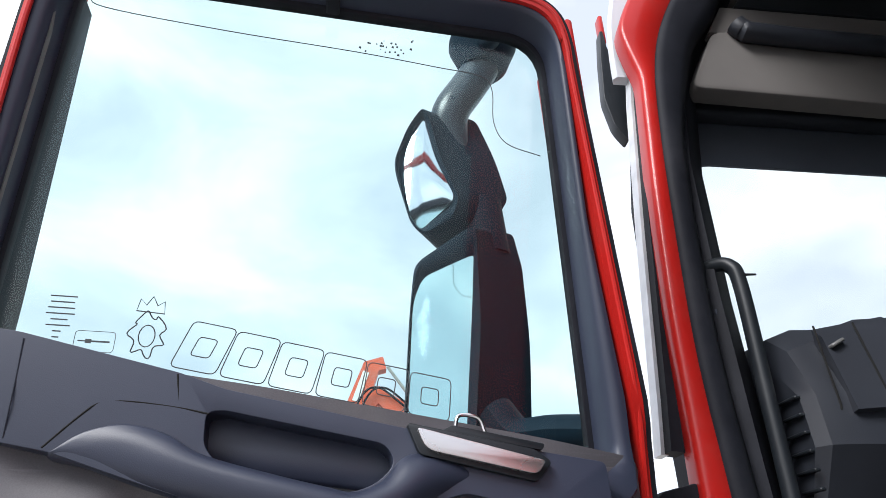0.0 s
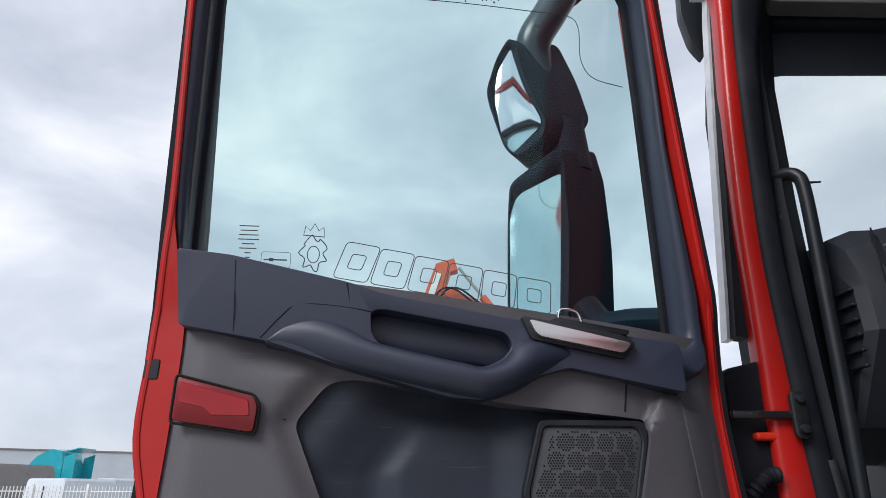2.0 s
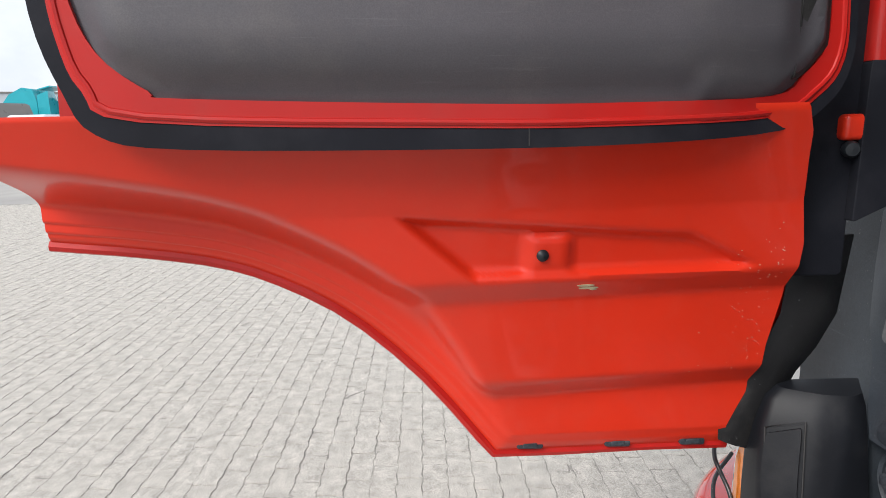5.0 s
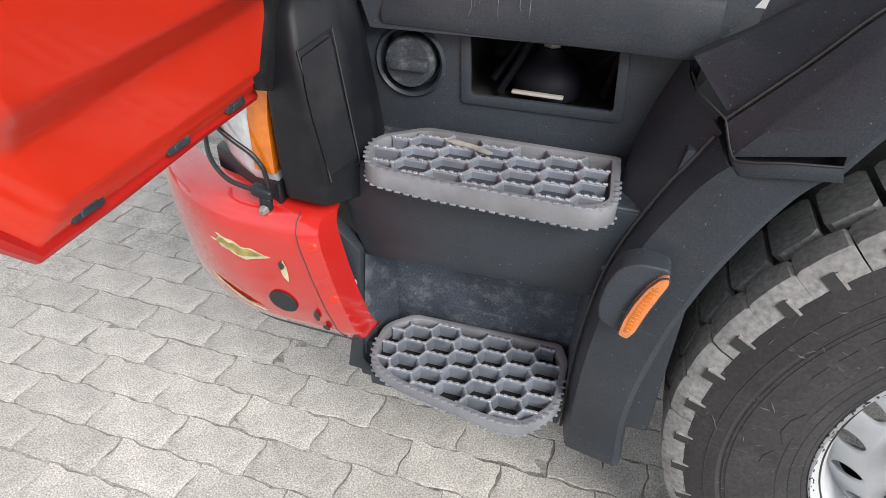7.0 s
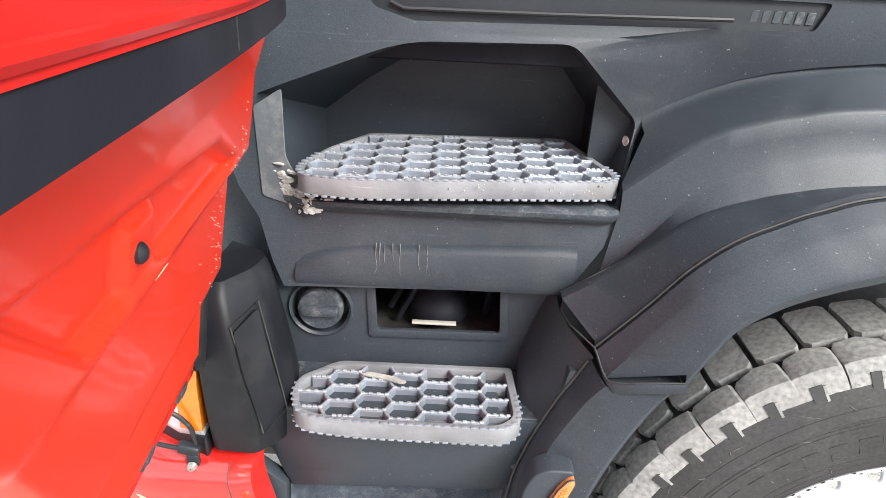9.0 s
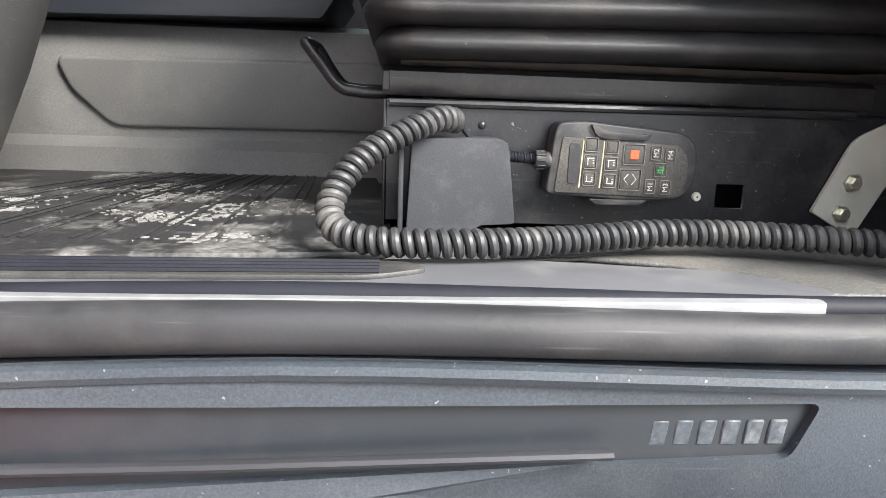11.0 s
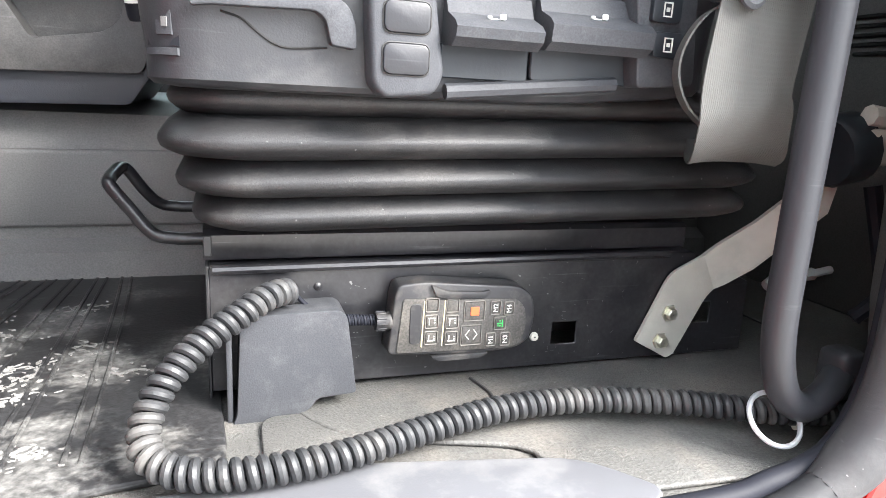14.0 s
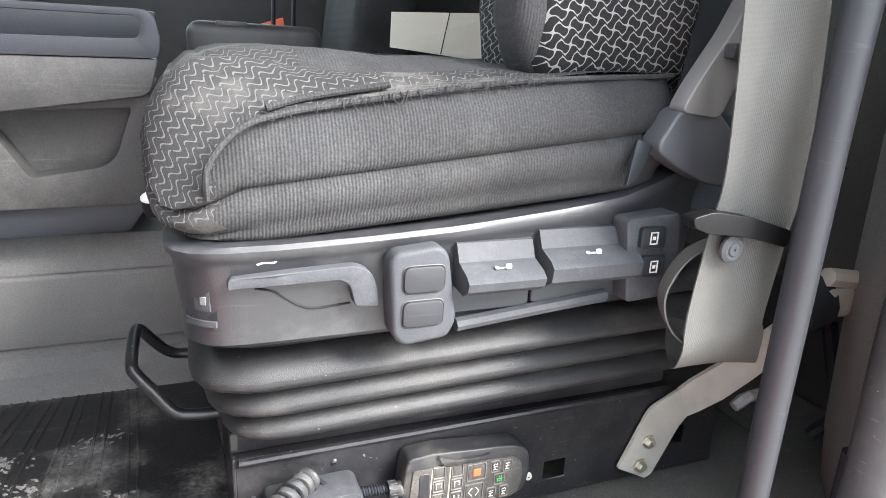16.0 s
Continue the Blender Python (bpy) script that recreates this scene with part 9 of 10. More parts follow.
# pull handle at the front of the shell: a bar that turns down at its rear end
HANDLE = rounded([(0.558, 1.8005), (0.559, 1.8095), (0.600, 1.8125), (0.650, 1.8145), (0.661, 1.809), (0.666, 1.797), (0.667, 1.780), (0.649, 1.782), (0.645, 1.799), (0.638, 1.8038), (0.570, 1.8020)], [0.003, 0.004, 0.01, 0.008, 0.008, 0.008, 0.003, 0.003, 0.006, 0.005, 0.004], 4)
part("tilt_handle", slab(HANDLE, -0.009, 0.006, (), 0.0036, 3, lambda a, b, d: Vector((a, 0.4195 + d * (0.55 + 0.45 * smooth_step(0.560, 0.585, a)), b))), COVER, seat, "grey-black tilt handle")
c = bmesh.new()
tube(c, [(x, 0.4238 - 0.003 * (z - 1.772) / 0.028, z) for x, _, z in curve([(0.577, 0, 1.799), (0.590, 0, 1.7955), (0.600, 0, 1.788), (0.610, 0, 1.7815), (0.622, 0, 1.7785), (0.648, 0, 1.7805)], 5)], 0.0009, 6)
part("recess_edge", c, HOLE, pan)
# twin blanking switches
mod = part("switch_module", slab(rounded([(0.676, 1.757), (0.672, 1.818), (0.678, 1.825), (0.712, 1.829), (0.720, 1.822), (0.729, 1.766), (0.722, 1.752), (0.685, 1.748)], 0.006, 4), -0.016, 0.01, (), 0.005, 3, XZ(0.416)), COVER, seat, "grey switch module with two blank buttons")
for z in (1.803, 1.775):
    part("blank_button", slab(oblong(0.683, 0.716, z - 0.010, z + 0.011, 0.006, 4), -0.0185, -0.014, (), 0.0015, 2, XZ(0.416)), POLE, mod)
    c = bmesh.new()
    tube(c, [(x, 0.3998, zz) for x, zz in oblong(0.6825, 0.7165, z - 0.0105, z + 0.0115, 0.006, 4)], 0.0007, 5, True)
    part("button_gap", c, DARKPRINT, mod)
# two lift paddles and the rockers
for x0, x1, zt, bz in ((0.732, 0.800, 1.826, 1.787), (0.806, 0.894, 1.833, 1.789)):
    c = bmesh.new()
    loft(c, [[(x, 0.424, zt), (x, 0.416, zt - 0.001), (x, 0.409, zt - 0.015), (x, 0.393, zt - 0.021), (x, 0.387, zt - 0.026), (x, 0.389, bz + 0.006), (x, 0.398, bz), (x, 0.424, bz + 0.002)] for x in (x0, x0 + 0.003, x1 - 0.004, x1)], True, True)
    bevel(c, 0.0045, 3, 25)
    pad = part("lift_paddle", c, COVER, seat, "grey-black lift paddle with a white seat symbol")
    cx = (x0 + x1) / 2
    w_ = bmesh.new()
    for dx, dz, a, b in ((-0.001, -0.003, 0.010, 0.0035), (0.004, 0.003, 0.004, 0.008), (-0.006, 0.001, 0.003, 0.004)):
        block(w_, (cx + dx, 0.3990 - dz * 0.5, zt - 0.0178 + dz * 0.35), (a, 0.003, b * 0.5), 0.0004, 1)
    part("symbol", w_, FENCE, pad, smooth=0)
    # thin black slab that draws the shade beneath the paddle
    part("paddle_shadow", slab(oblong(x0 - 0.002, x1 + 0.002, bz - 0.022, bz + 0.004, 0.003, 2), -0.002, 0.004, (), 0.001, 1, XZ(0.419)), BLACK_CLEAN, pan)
rock = part("rocker_module", slab(rounded([(0.880, 1.842), (0.890, 1.766), (0.944, 1.770), (0.942, 1.795), (0.936, 1.846)], 0.005, 4), -0.016, 0.01, (), 0.005, 3, XZ(0.414)), COVER, seat, "grey rocker switch module")
for x, z in ((0.906, 1.826), (0.910, 1.800)):
    rk = part("rocker", slab(oblong(x - 0.013, x + 0.013, z - 0.0095, z + 0.0095, 0.003, 3), -0.021, -0.014, (), 0.002, 2, XZ(0.414)), BLACK_CLEAN, rock)
    w_ = bmesh.new()
    for r_ in ((-0.004, 0.004, 0.0045, 0.0055), (-0.004, 0.004, -0.0055, -0.0045), (-0.004, -0.003, -0.005, 0.005), (0.003, 0.004, -0.005, 0.005), (-0.0015, 0.0015, -0.0015, 0.0015)):
        slab([(x + r_[0], z + r_[2]), (x + r_[1], z + r_[2]), (x + r_[1], z + r_[3]), (x + r_[0], z + r_[3])], -0.0216, -0.0205, (), 0, 1, XZ(0.414), bm=w_)
    part("rocker_mark", w_, PRINT, rk, smooth=0)
c = bmesh.new()
tube(c, [(0.735, 0.4165, 1.755), (0.88, 0.4165, 1.768)], 0.006, 8)
part("lower_rail", c, COVER, pan)
c = bmesh.new()
tube(c, [(0.579, 0.4195, 1.8175), (0.583, 0.4195, 1.8190), (0.591, 0.4195, 1.8185), (0.597, 0.4192, 1.8225)], [0.0010, 0.0013, 0.0013, 0.0010], 6)
part("tilt_symbol", c, PRINT, pan)


def corner_patch(a0, a1, z0, z1, r0, r1):
    """A curved plate on the shell's rounded front corner, between two angles and heights."""
    rings_ = []
    for k in range(7):
        a = radians(a0 + (a1 - a0) * k / 6)
        rings_.append([(0.571 - r * math.sin(a), 0.469 - r * math.cos(a), z) for r, z in ((r0, z0), (r1, z0 + 0.001), (r1, z1 - 0.001), (r0, z1))])
    return loft(bmesh.new(), rings_, True, True)


part("front_recess", corner_patch(25, 60, 1.774, 1.8165, 0.040, 0.0475), BLACK_CLEAN, pan, smooth=50)
latch = part("front_latch", corner_patch(30, 44, 1.781, 1.8135, 0.044, 0.0500), COVER, seat, smooth=50)
part("latch_tab", corner_patch(33, 38, 1.786, 1.794, 0.046, 0.0508), STALK, latch, smooth=50)
part("worn_foot", corner_patch(26, 58, 1.768, 1.7745, 0.040, 0.0490), COVER, pan, "plastic worn pale at the shell's corner", smooth=50)
c = bmesh.new()
lathe(c, [(0.001, -0.012), (0.0115, -0.012), (0.0125, -0.008), (0.0122, 0.004), (0.001, 0.004)], (0.506, 0.636, 1.817), (-0.15, -0.25, 0.95), 18)
tube(c, [(0.508, 0.636, 1.812), (0.545, 0.636, 1.808)], 0.006, 8)
knob = part("front_knob", c, RUBBER, seat)
c = bmesh.new()
lathe(c, [(0.0122, 0.0035), (0.0120, 0.006), (0.008, 0.0085), (0.001, 0.009)], (0.506, 0.636, 1.817), (-0.15, -0.25, 0.95), 18)
part("knob_cap", c, FENCE, knob, "worn white knob cap")


def lean_out(names):
    """The shell's side and its switches stand out further towards their lower edge."""
    for ob in seat.children_recursive:
        if ob.name.split(".")[0] not in names:
            continue
        off = Vector((0.78, 0.66, 1.64))
        for v in ob.data.vertices:
            p = v.co + off
            d = (-0.006 - 0.30 * max(0.0, 1.825 - p.z)) * smooth_step(0.530, 0.60, p.x) * smooth_step(0.52, 0.46, p.y)
            v.co += Vector(((p.x - 0.563) * d / 0.48, d, (p.z - 1.851) * d / 0.48))


lean_out(("seat_pan", "shell_wing", "tilt_handle", "recess_edge", "tilt_symbol", "switch_module", "blank_button", "button_gap", "lift_paddle", "symbol", "paddle_shadow", "rocker_module", "rocker", "rocker_mark", "lower_rail"))


# cushion: ribbed side, printed front and bolster
SEAM = [(0.52, 1.876), (0.547, 1.890), (0.569, 1.912), (0.600, 1.922), (0.640, 1.929), (0.677, 1.935), (0.724, 1.942), (0.80, 1.951), (0.863, 1.959), (0.95, 1.960)]
CROWN = [(0.51, 1.930), (0.53, 1.948), (0.565, 1.962), (0.60, 1.965), (0.65, 1.964), (0.734, 1.963), (0.80, 1.961), (0.95, 1.961)]


def cushion_rows():
    rows_ = []
    for z, g, f in ((1.836, -0.018, 0.0), (1.842, -0.002, 0.0), (1.850, 0.004, -0.003), (1.855, 0.0025, -0.003), (1.862, 0.008, -0.005), (1.876, 0.012, -0.010), (1.886, 0.0105, -0.012), (1.890, 0.0075, -0.012), (1.893, 0.0040, -0.012), (1.896, 0.0075, -0.012), (1.901, 0.0105, -0.012), (1.916, 0.010, -0.008), (1.934, 0.002, 0.002), (1.944, -0.008, 0.010), (1.946, -0.030, 0.030), (1.942, -0.06, 0.06), (1.930, -0.11, 0.12)):
        row = []
        for x, y, _ in rrect(0.530 + f - (g if g > 0 else g * 0.4), 0.950, 0.424 - g, 0.895 + g, 0.060, z, 7):
            top_z = lerp_table(SEAM, x)
            top_z += max(0.0, 1.956 - top_z) * smooth_step(0.422, 0.480, y)
            base_z = lerp_table([(0.53, 1.826), (0.61, 1.829), (0.673, 1.835), (0.743, 1.842), (0.845, 1.851), (0.95, 1.862)], x)
            row.append((x, y, base_z + (z - 1.836) * (top_z - base_z) / 0.108))
        rows_.append(row)
    return rows_


c = bmesh.new()
rings = cushion_rows()
loft(c, rings, True, True)
printed = bmesh.new()
loft(printed, rings, True, True)


def is_printed(f):
    """Faces of the cushion's front and of all that lies inside the seam."""
    p = f.calc_center_median()
    return p.x < 0.556 or p.z > lerp_table(SEAM, p.x) - 0.001


for w_, keep in ((c, False), (printed, True)):
    bmesh.ops.delete(w_, geom=[f for f in w_.faces if is_printed(f) != keep], context="FACES")
cush = part("cushion", c, CLOTH, seat, "ribbed charcoal seat cushion", smooth=70)
part("cushion_front", printed, WEAVE_FRONT, cush, "cushion front in a wavy print", smooth=70)
top = bmesh.new()
tn = 26
vs = []
for i in range(tn + 1):
    x = 0.524 + 0.425 * i / tn
    row = []
    for j in range(25):
        y = 0.432 + 0.456 * j / 24
        e = min(y - 0.430, 0.890 - y)
        z = lerp_table(SEAM, x) + 0.002 + (lerp_table(CROWN, x) - lerp_table(SEAM, x)) * smooth_step(-0.004, 0.085, e)
        z -= 0.020 * smooth_step(0.10, 0.20, e) * smooth_step(0.62, 0.72, x)
        z += 0.0015 * math.sin(60 * x + 25 * y) * smooth_step(0.02, 0.06, e)
        low_z = min(z, 1.940)
        ex, ey = (0.588 - x) / 0.060, (0.490 - y) / 0.060
        px_, py_ = x, y
        if ex > 0 and ey > 0:
            sc_ = max(ex, ey) / math.hypot(ex, ey)
            px_, py_ = 0.588 - ex * sc_ * 0.060, 0.490 - ey * sc_ * 0.060
        row.append(top.verts.new((px_, py_, low_z + (z - low_z) * smooth_step(-0.012, 0.030, x - 0.530))))
    vs.append(row)
for i in range(tn):
    for j in range(24):
        top.faces.new((vs[i][j], vs[i + 1][j], vs[i + 1][j + 1], vs[i][j + 1]))
plain = top.copy()
for w_, keep in ((top, True), (plain, False)):
    bmesh.ops.delete(w_, geom=[f for f in w_.faces if (f.calc_center_median().x < 0.615 or f.calc_center_median().y < 0.462) != keep], context="FACES")
part("cushion_top", top, WEAVE_TOP, cush, "worn cushion top in a wavy print", smooth=70)
part("cushion_seat", plain, CLOTH, cush, "plain dark cloth of the seat's middle", smooth=70)
stitch = bmesh.new()
tube(stitch, curve([(0.548, 0.4165, 1.866), (0.550, 0.415, 1.890), (0.571, 0.420, 1.913), (0.600, 0.424, 1.923), (0.640, 0.426, 1.930), (0.724, 0.428, 1.943), (0.80, 0.428, 1.952), (0.93, 0.428, 1.960)], 8), 0.0022, 8)
fringe = bmesh.new()
for k in range(40):
    x = random.uniform(0.585, 0.80)
    z = lerp_table(SEAM, x) + 0.002
    tube(fringe, [(x, 0.4265, z + 0.002), (x + random.uniform(-0.003, 0.003), 0.4225, z - 0.001), (x + random.uniform(-0.004, 0.004), 0.4215, z - random.uniform(0.002, 0.006))], 0.0004, 4)
tagged(part("frayed_fringe", fringe, CLOTH, cush, "frayed cloth along the seam"), kind="stuff")
part("piping", stitch, CLOTH, cush)
rib_ = bmesh.new()
tube(rib_, curve([(0.590, 0.432, 1.926), (0.620, 0.436, 1.934), (0.68, 0.439, 1.944)], 8), 0.0026, 8)
part("top_welt", rib_, CLOTH, cush)

# backrest
def back_row(z, near, far_y, shift):
    """A slice of the backrest: a printed bolster beside a set-back middle."""
    return [(x + shift, y, z) for x, y in rounded([(0.800, near), (0.800, near + 0.065), (0.868, near + 0.095), (0.875, far_y), (0.955, far_y + 0.01), (0.975, 0.62), (0.957, near)], [0.022, 0.022, 0.012, 0.02, 0.02, 0.01, 0.012], 4)]


c = bmesh.new()
loft(c, [back_row(1.945, 0.460, 0.70, 0.012), back_row(1.965, 0.444, 0.72, 0.002), back_row(2.02, 0.438, 0.74, 0.004), back_row(2.15, 0.436, 0.78, 0.025), back_row(2.35, 0.436, 0.86, 0.065), back_row(2.55, 0.455, 0.85, 0.11), back_row(2.66, 0.48, 0.82, 0.14)], True, True)
back = part("backrest", c, WEAVE_BACK, seat, "backrest in black cloth with a pale wavy print", smooth=70)
c = bmesh.new()
loft(c, [[(x, y, z) for x, y in oblong(1.0 + s, 1.05 + s, 0.445, 0.47, 0.01, 3)] for z, s in ((1.96, 0.02), (2.1, 0.03), (2.4, 0.09), (2.6, 0.12))], True, True)
part("back_bolster", c, CLOTH, back, smooth=70)
c = bmesh.new()
loft(c, [[(x + s, y, z) for x, y in oblong(0.772, 0.808, 0.442 + t, 0.50, 0.016, 4)] for z, s, t in ((1.945, 0.036, 0.02), (1.97, 0.022, 0.008), (2.00, 0.012, 0.002), (2.05, 0.012, 0.0), (2.35, 0.06, 0.0), (2.6, 0.12, 0.02))], True, True)
part("front_bolster", c, CLOTH, back, smooth=70)

c = bmesh.new()
loft(c, [[(x + s, y, z) for x, y in oblong(0.950, 1.055, 0.462, 0.86, 0.03, 4)] for z, s in ((1.93, -0.02), (1.97, 0.0), (2.1, 0.02), (2.4, 0.08), (2.6, 0.11))], True, True)
part("back_shell", c, BLACK_CLEAN, back, "plain black back shell", smooth=60)

# seat belt: stalk, webbing loops, guide
belt = thing("seat_belt", (1.03, 0.40, 1.66), "grey woven seat belt with a black guide and rivet", "seat belt")
c = bmesh.new()
ribbon(c, curve([(0.925, 0.385, 2.60), (0.935, 0.355, 2.25), (0.9455, 0.338, 2.02), (0.954, 0.335, 1.896), (0.948, 0.335, 1.842), (0.941, 0.335, 1.775), (0.946, 0.338, 1.745), (0.962, 0.358, 1.718), (0.985, 0.39, 1.712), (1.01, 0.42, 1.72)], 7), (1.0, -0.12, 0.0), 0.074, 0.0016)
part("webbing", c, BELT, belt)
c = bmesh.new()
ribbon(c, curve([(0.945, 0.356, 1.835), (0.918, 0.362, 1.822), (0.904, 0.366, 1.800), (0.902, 0.368, 1.778), (0.912, 0.366, 1.755), (0.935, 0.362, 1.735)], 6), (0.5, 1, 0), 0.022, 0.0016)
part("webbing_loop", c, BELT, belt)
guide = part("belt_guide", slab(rounded([(0.877, 1.863), (0.897, 1.867), (0.935, 1.861), (0.980, 1.848), (0.978, 1.834), (0.935, 1.845), (0.894, 1.850), (0.880, 1.855)], 0.005, 3), -0.006, 0.008, (), 0.003, 3, XZ(0.328)), material("deep_black_plastic", (0.004, 0.004, 0.0045), rough=0.45, spec=0.2, var=0.1, scale=20, grain=600, bump=0.15), belt, "black plastic belt guide")
c = bmesh.new()
lathe(c, [(0.001, 0.004), (0.005, 0.0042), (0.006, 0.003), (0.0085, 0.0035), (0.0115, 0.002), (0.012, 0.0)], (0.9285, 0.331, 1.834), (0, -1, 0), 18)
part("belt_rivet", c, COVER, belt)
part("belt_stalk", slab(rounded([(0.985, 2.10), (0.965, 2.03), (0.948, 1.996), (0.922, 1.956), (0.910, 1.933), (0.951, 1.928), (0.970, 1.971), (0.982, 2.0), (1.01, 2.10)], 0.008, 3), 0, 0.020, (), 0.006, 3, XZ(0.388)), STALK, belt, "grey belt stalk cover")
c = bmesh.new()
block(c, (0.956, 0.384, 1.982), (0.026, 0.014, 0.012), 0.003, 2)
part("stalk_clip", c, COVER, belt)
part("stalk_fold", slab(rounded([(0.893, 1.902), (0.914, 1.936), (0.949, 1.938), (0.978, 1.913), (0.990, 1.866), (0.953, 1.872), (0.922, 1.885)], 0.010, 4), 0, 0.026, (), 0.012, 4, XZ(0.392)), GRILLE, belt, "glossy black fold over the stalk")
part("stalk_flap", slab(rounded([(0.880, 1.910), (0.896, 1.904), (0.886, 1.878), (0.875, 1.870)], 0.003, 3), 0, 0.004, (), 0.001, 2, XZ(0.400)), BLACK_CLEAN, belt)

# handrail by the rear pillar, and what stands behind the seat
railp = thing("boarding_handrail", (0.99, 0.31, 1.51), "dark grey tubular boarding handrail", "handrail")
c = bmesh.new()
tube(c, curve([(1.025, 0.335, 2.60), (0.996, 0.315, 2.35), (0.977, 0.302, 2.10), (0.971, 0.300, 1.95), (0.972, 0.300, 1.80), (0.973, 0.300, 1.66), (0.977, 0.301, 1.585), (0.993, 0.303, 1.540), (1.020, 0.306, 1.520), (1.050, 0.312, 1.524), (1.08, 0.325, 1.535)], 8), 0.0125, 14)
part("rail_tube", c, POLE, railp)
c = bmesh.new()
block(c, (1.085, 0.328, 1.535), (0.03, 0.03, 0.045), 0.008, 3)
part("rail_foot", c, POLE, railp)
part("rear_pillar", column([(z, [(x, 0.268), (x + 0.02, 0.30), (x + 0.16, 0.44), (x + 0.40, 0.46), (x + 0.40, 0.26)]) for z, x in ((1.47, 1.115), (1.56, 1.095), (1.7, 1.082), (2.0, 1.070), (2.5, 1.04), (3.0, 1.0))]), PILLARGREY, cab, "dark rear pillar lining", smooth=30)
part("rear_inner_panel", slab([(0.45, 1.47), (1.00, 1.47), (1.00, 2.70), (0.45, 2.70)], 0, 0.02, (), 0.004, 1, YZ(1.43)), material("grey_brown_rear_lining", (0.062, 0.058, 0.054), speck=0.2, rough=0.6, var=0.15, scale=4, grain=600, bump=0.3, depth=0.0005), cab, "dark lining behind the seat with a slotted vent")
for k in range(5):
    c = bmesh.new()
    block(c, (1.428, 0.664 - 0.006 * k, 1.888 - 0.0125 * k), (0.006, 0.070 - 0.004 * k, 0.0055), 0.0015, 1)
    part("vent_slot", c, HOLE, cab)
reel = thing("belt_reel", (1.22, 0.50, 1.60), "metal belt reel and hoses behind the seat", "belt reel")
c = bmesh.new()
lathe(c, [(0.001, 0.0), (0.035, 0.0), (0.038, 0.006), (0.038, 0.034), (0.030, 0.04), (0.001, 0.04)], (1.165, 0.455, 1.715), (1, 0, 0.2), 18)
part("reel_drum", c, BLACK_CLEAN, reel)
c = bmesh.new()
block(c, (1.205, 0.440, 1.725), (0.05, 0.04, 0.04), 0.01, 2)
tube(c, [(1.185, 0.43, 1.755), (1.225, 0.425, 1.750), (1.262, 0.43, 1.742)], 0.011, 8)
part("reel_bracket", c, BRACKET, reel)
c = bmesh.new()
tube(c, curve([(1.25, 0.46, 1.68), (1.26, 0.44, 1.60), (1.27, 0.44, 1.56), (1.25, 0.45, 1.53)], 6), 0.009, 8)
part("reel_hose", c, RUBBER, reel)
c = bmesh.new()
tube(c, [(1.168, 0.50, 1.556), (1.180, 0.50, 1.563), (1.192, 0.50, 1.568)], [0.007, 0.0085, 0.0065], 8)
tube(c, [(1.192, 0.50, 1.567), (1.236, 0.50, 1.569)], 0.0075, 6)
tube(c, [(1.236, 0.50, 1.569), (1.262, 0.50, 1.573)], 0.0050, 8)
solo("cable_connector", c, ALU_BRIGHT, "small pale cable connector behind the handrail", "connector")
c = bmesh.new()
tube(c, [(1.04, 0.335, 1.500), (1.050, 0.33, 1.484)], 0.0035, 8)
solo("cigarette_stub", c, PAPER, "white stub lying on the vinyl by the handrail", "stub")

# far seat, folder and buckle seen across the cab
far = thing("passenger_seat", (0.95, 1.9, 1.7), "dark cloth passenger seat across the cab", "seat")
c = bmesh.new()
loft(c, [[(x, y, z) for x, y in oblong(0.95 + s, 1.12 + s, 1.66, 2.12, 0.05, 4)] for z, s in ((1.72, 0.0), (1.95, 0.0), (2.2, 0.03), (2.6, 0.1))], True, True)
part("backrest", c, CLOTH, far, smooth=60)
c = bmesh.new()
loft(c, [[(x, y, z) for x, y in oblong(0.58, 1.02, 1.66, 2.12, 0.05, 4)] for z in (1.72, 1.80, 1.90, 1.93)], True, True)
part("cushion", c, CLOTH, far, smooth=60)
folder = thing("cream_folder", (1.05, 1.30, 1.95), "cream card folder with a centre crease standing on the bunk edge", "folder")
c = bmesh.new()
loft(c, [[(0.935, 1.28, 1.975), (1.16, 1.28, 1.955), (1.16, 1.276, 1.955), (0.935, 1.276, 1.975)], [(0.955, 1.34, 2.046), (1.215, 1.34, 2.060), (1.215, 1.336, 2.060), (0.955, 1.336, 2.046)]], True, True)
part("folder_board", c, PAPER, folder)
c = bmesh.new()
tube(c, [(1.045, 1.2755, 1.967), (1.085, 1.3355, 2.053)], 0.0012, 5)
part("folder_crease", c, DARKPRINT, folder)
c = bmesh.new()
block(c, (1.06, 1.50, 1.86), (0.50, 0.44, 0.20), 0.02, 2)
solo("storage_box", c, DASH, "dark storage box between the seats", "storage box")
c = bmesh.new()
block(c, (0.66, 1.24, 1.90), (0.22, 0.22, 0.20), 0.02, 3)
block(c, (0.62, 1.16, 1.995), (0.05, 0.05, 0.012), 0.003, 2)
solo("gear_console", c, CABGREY, "grey low console between the seats", "console")
c = bmesh.new()
loft(c, [[(0.682, y, 2.000), (0.770, y, 2.030), (0.772, y, 1.994), (0.690, y, 1.986)] for y in (1.605, 1.635)], True, True)
bevel(c, 0.005, 2)
solo("belt_buckle", c, ORANGE_KEY, "red belt buckle release across the cab", "belt buckle")

for x in (0.742, 0.788):
    c = bmesh.new()
    tube(c, [(x, 1.58, 1.93), (x + 0.004, 1.58, 2.10), (x + 0.02, 1.58, 2.45)], 0.010, 8, flat=0.5)
    solo("black_strap", c, RUBBER, "black strap hanging beside the far seat", "strap", "far straps")

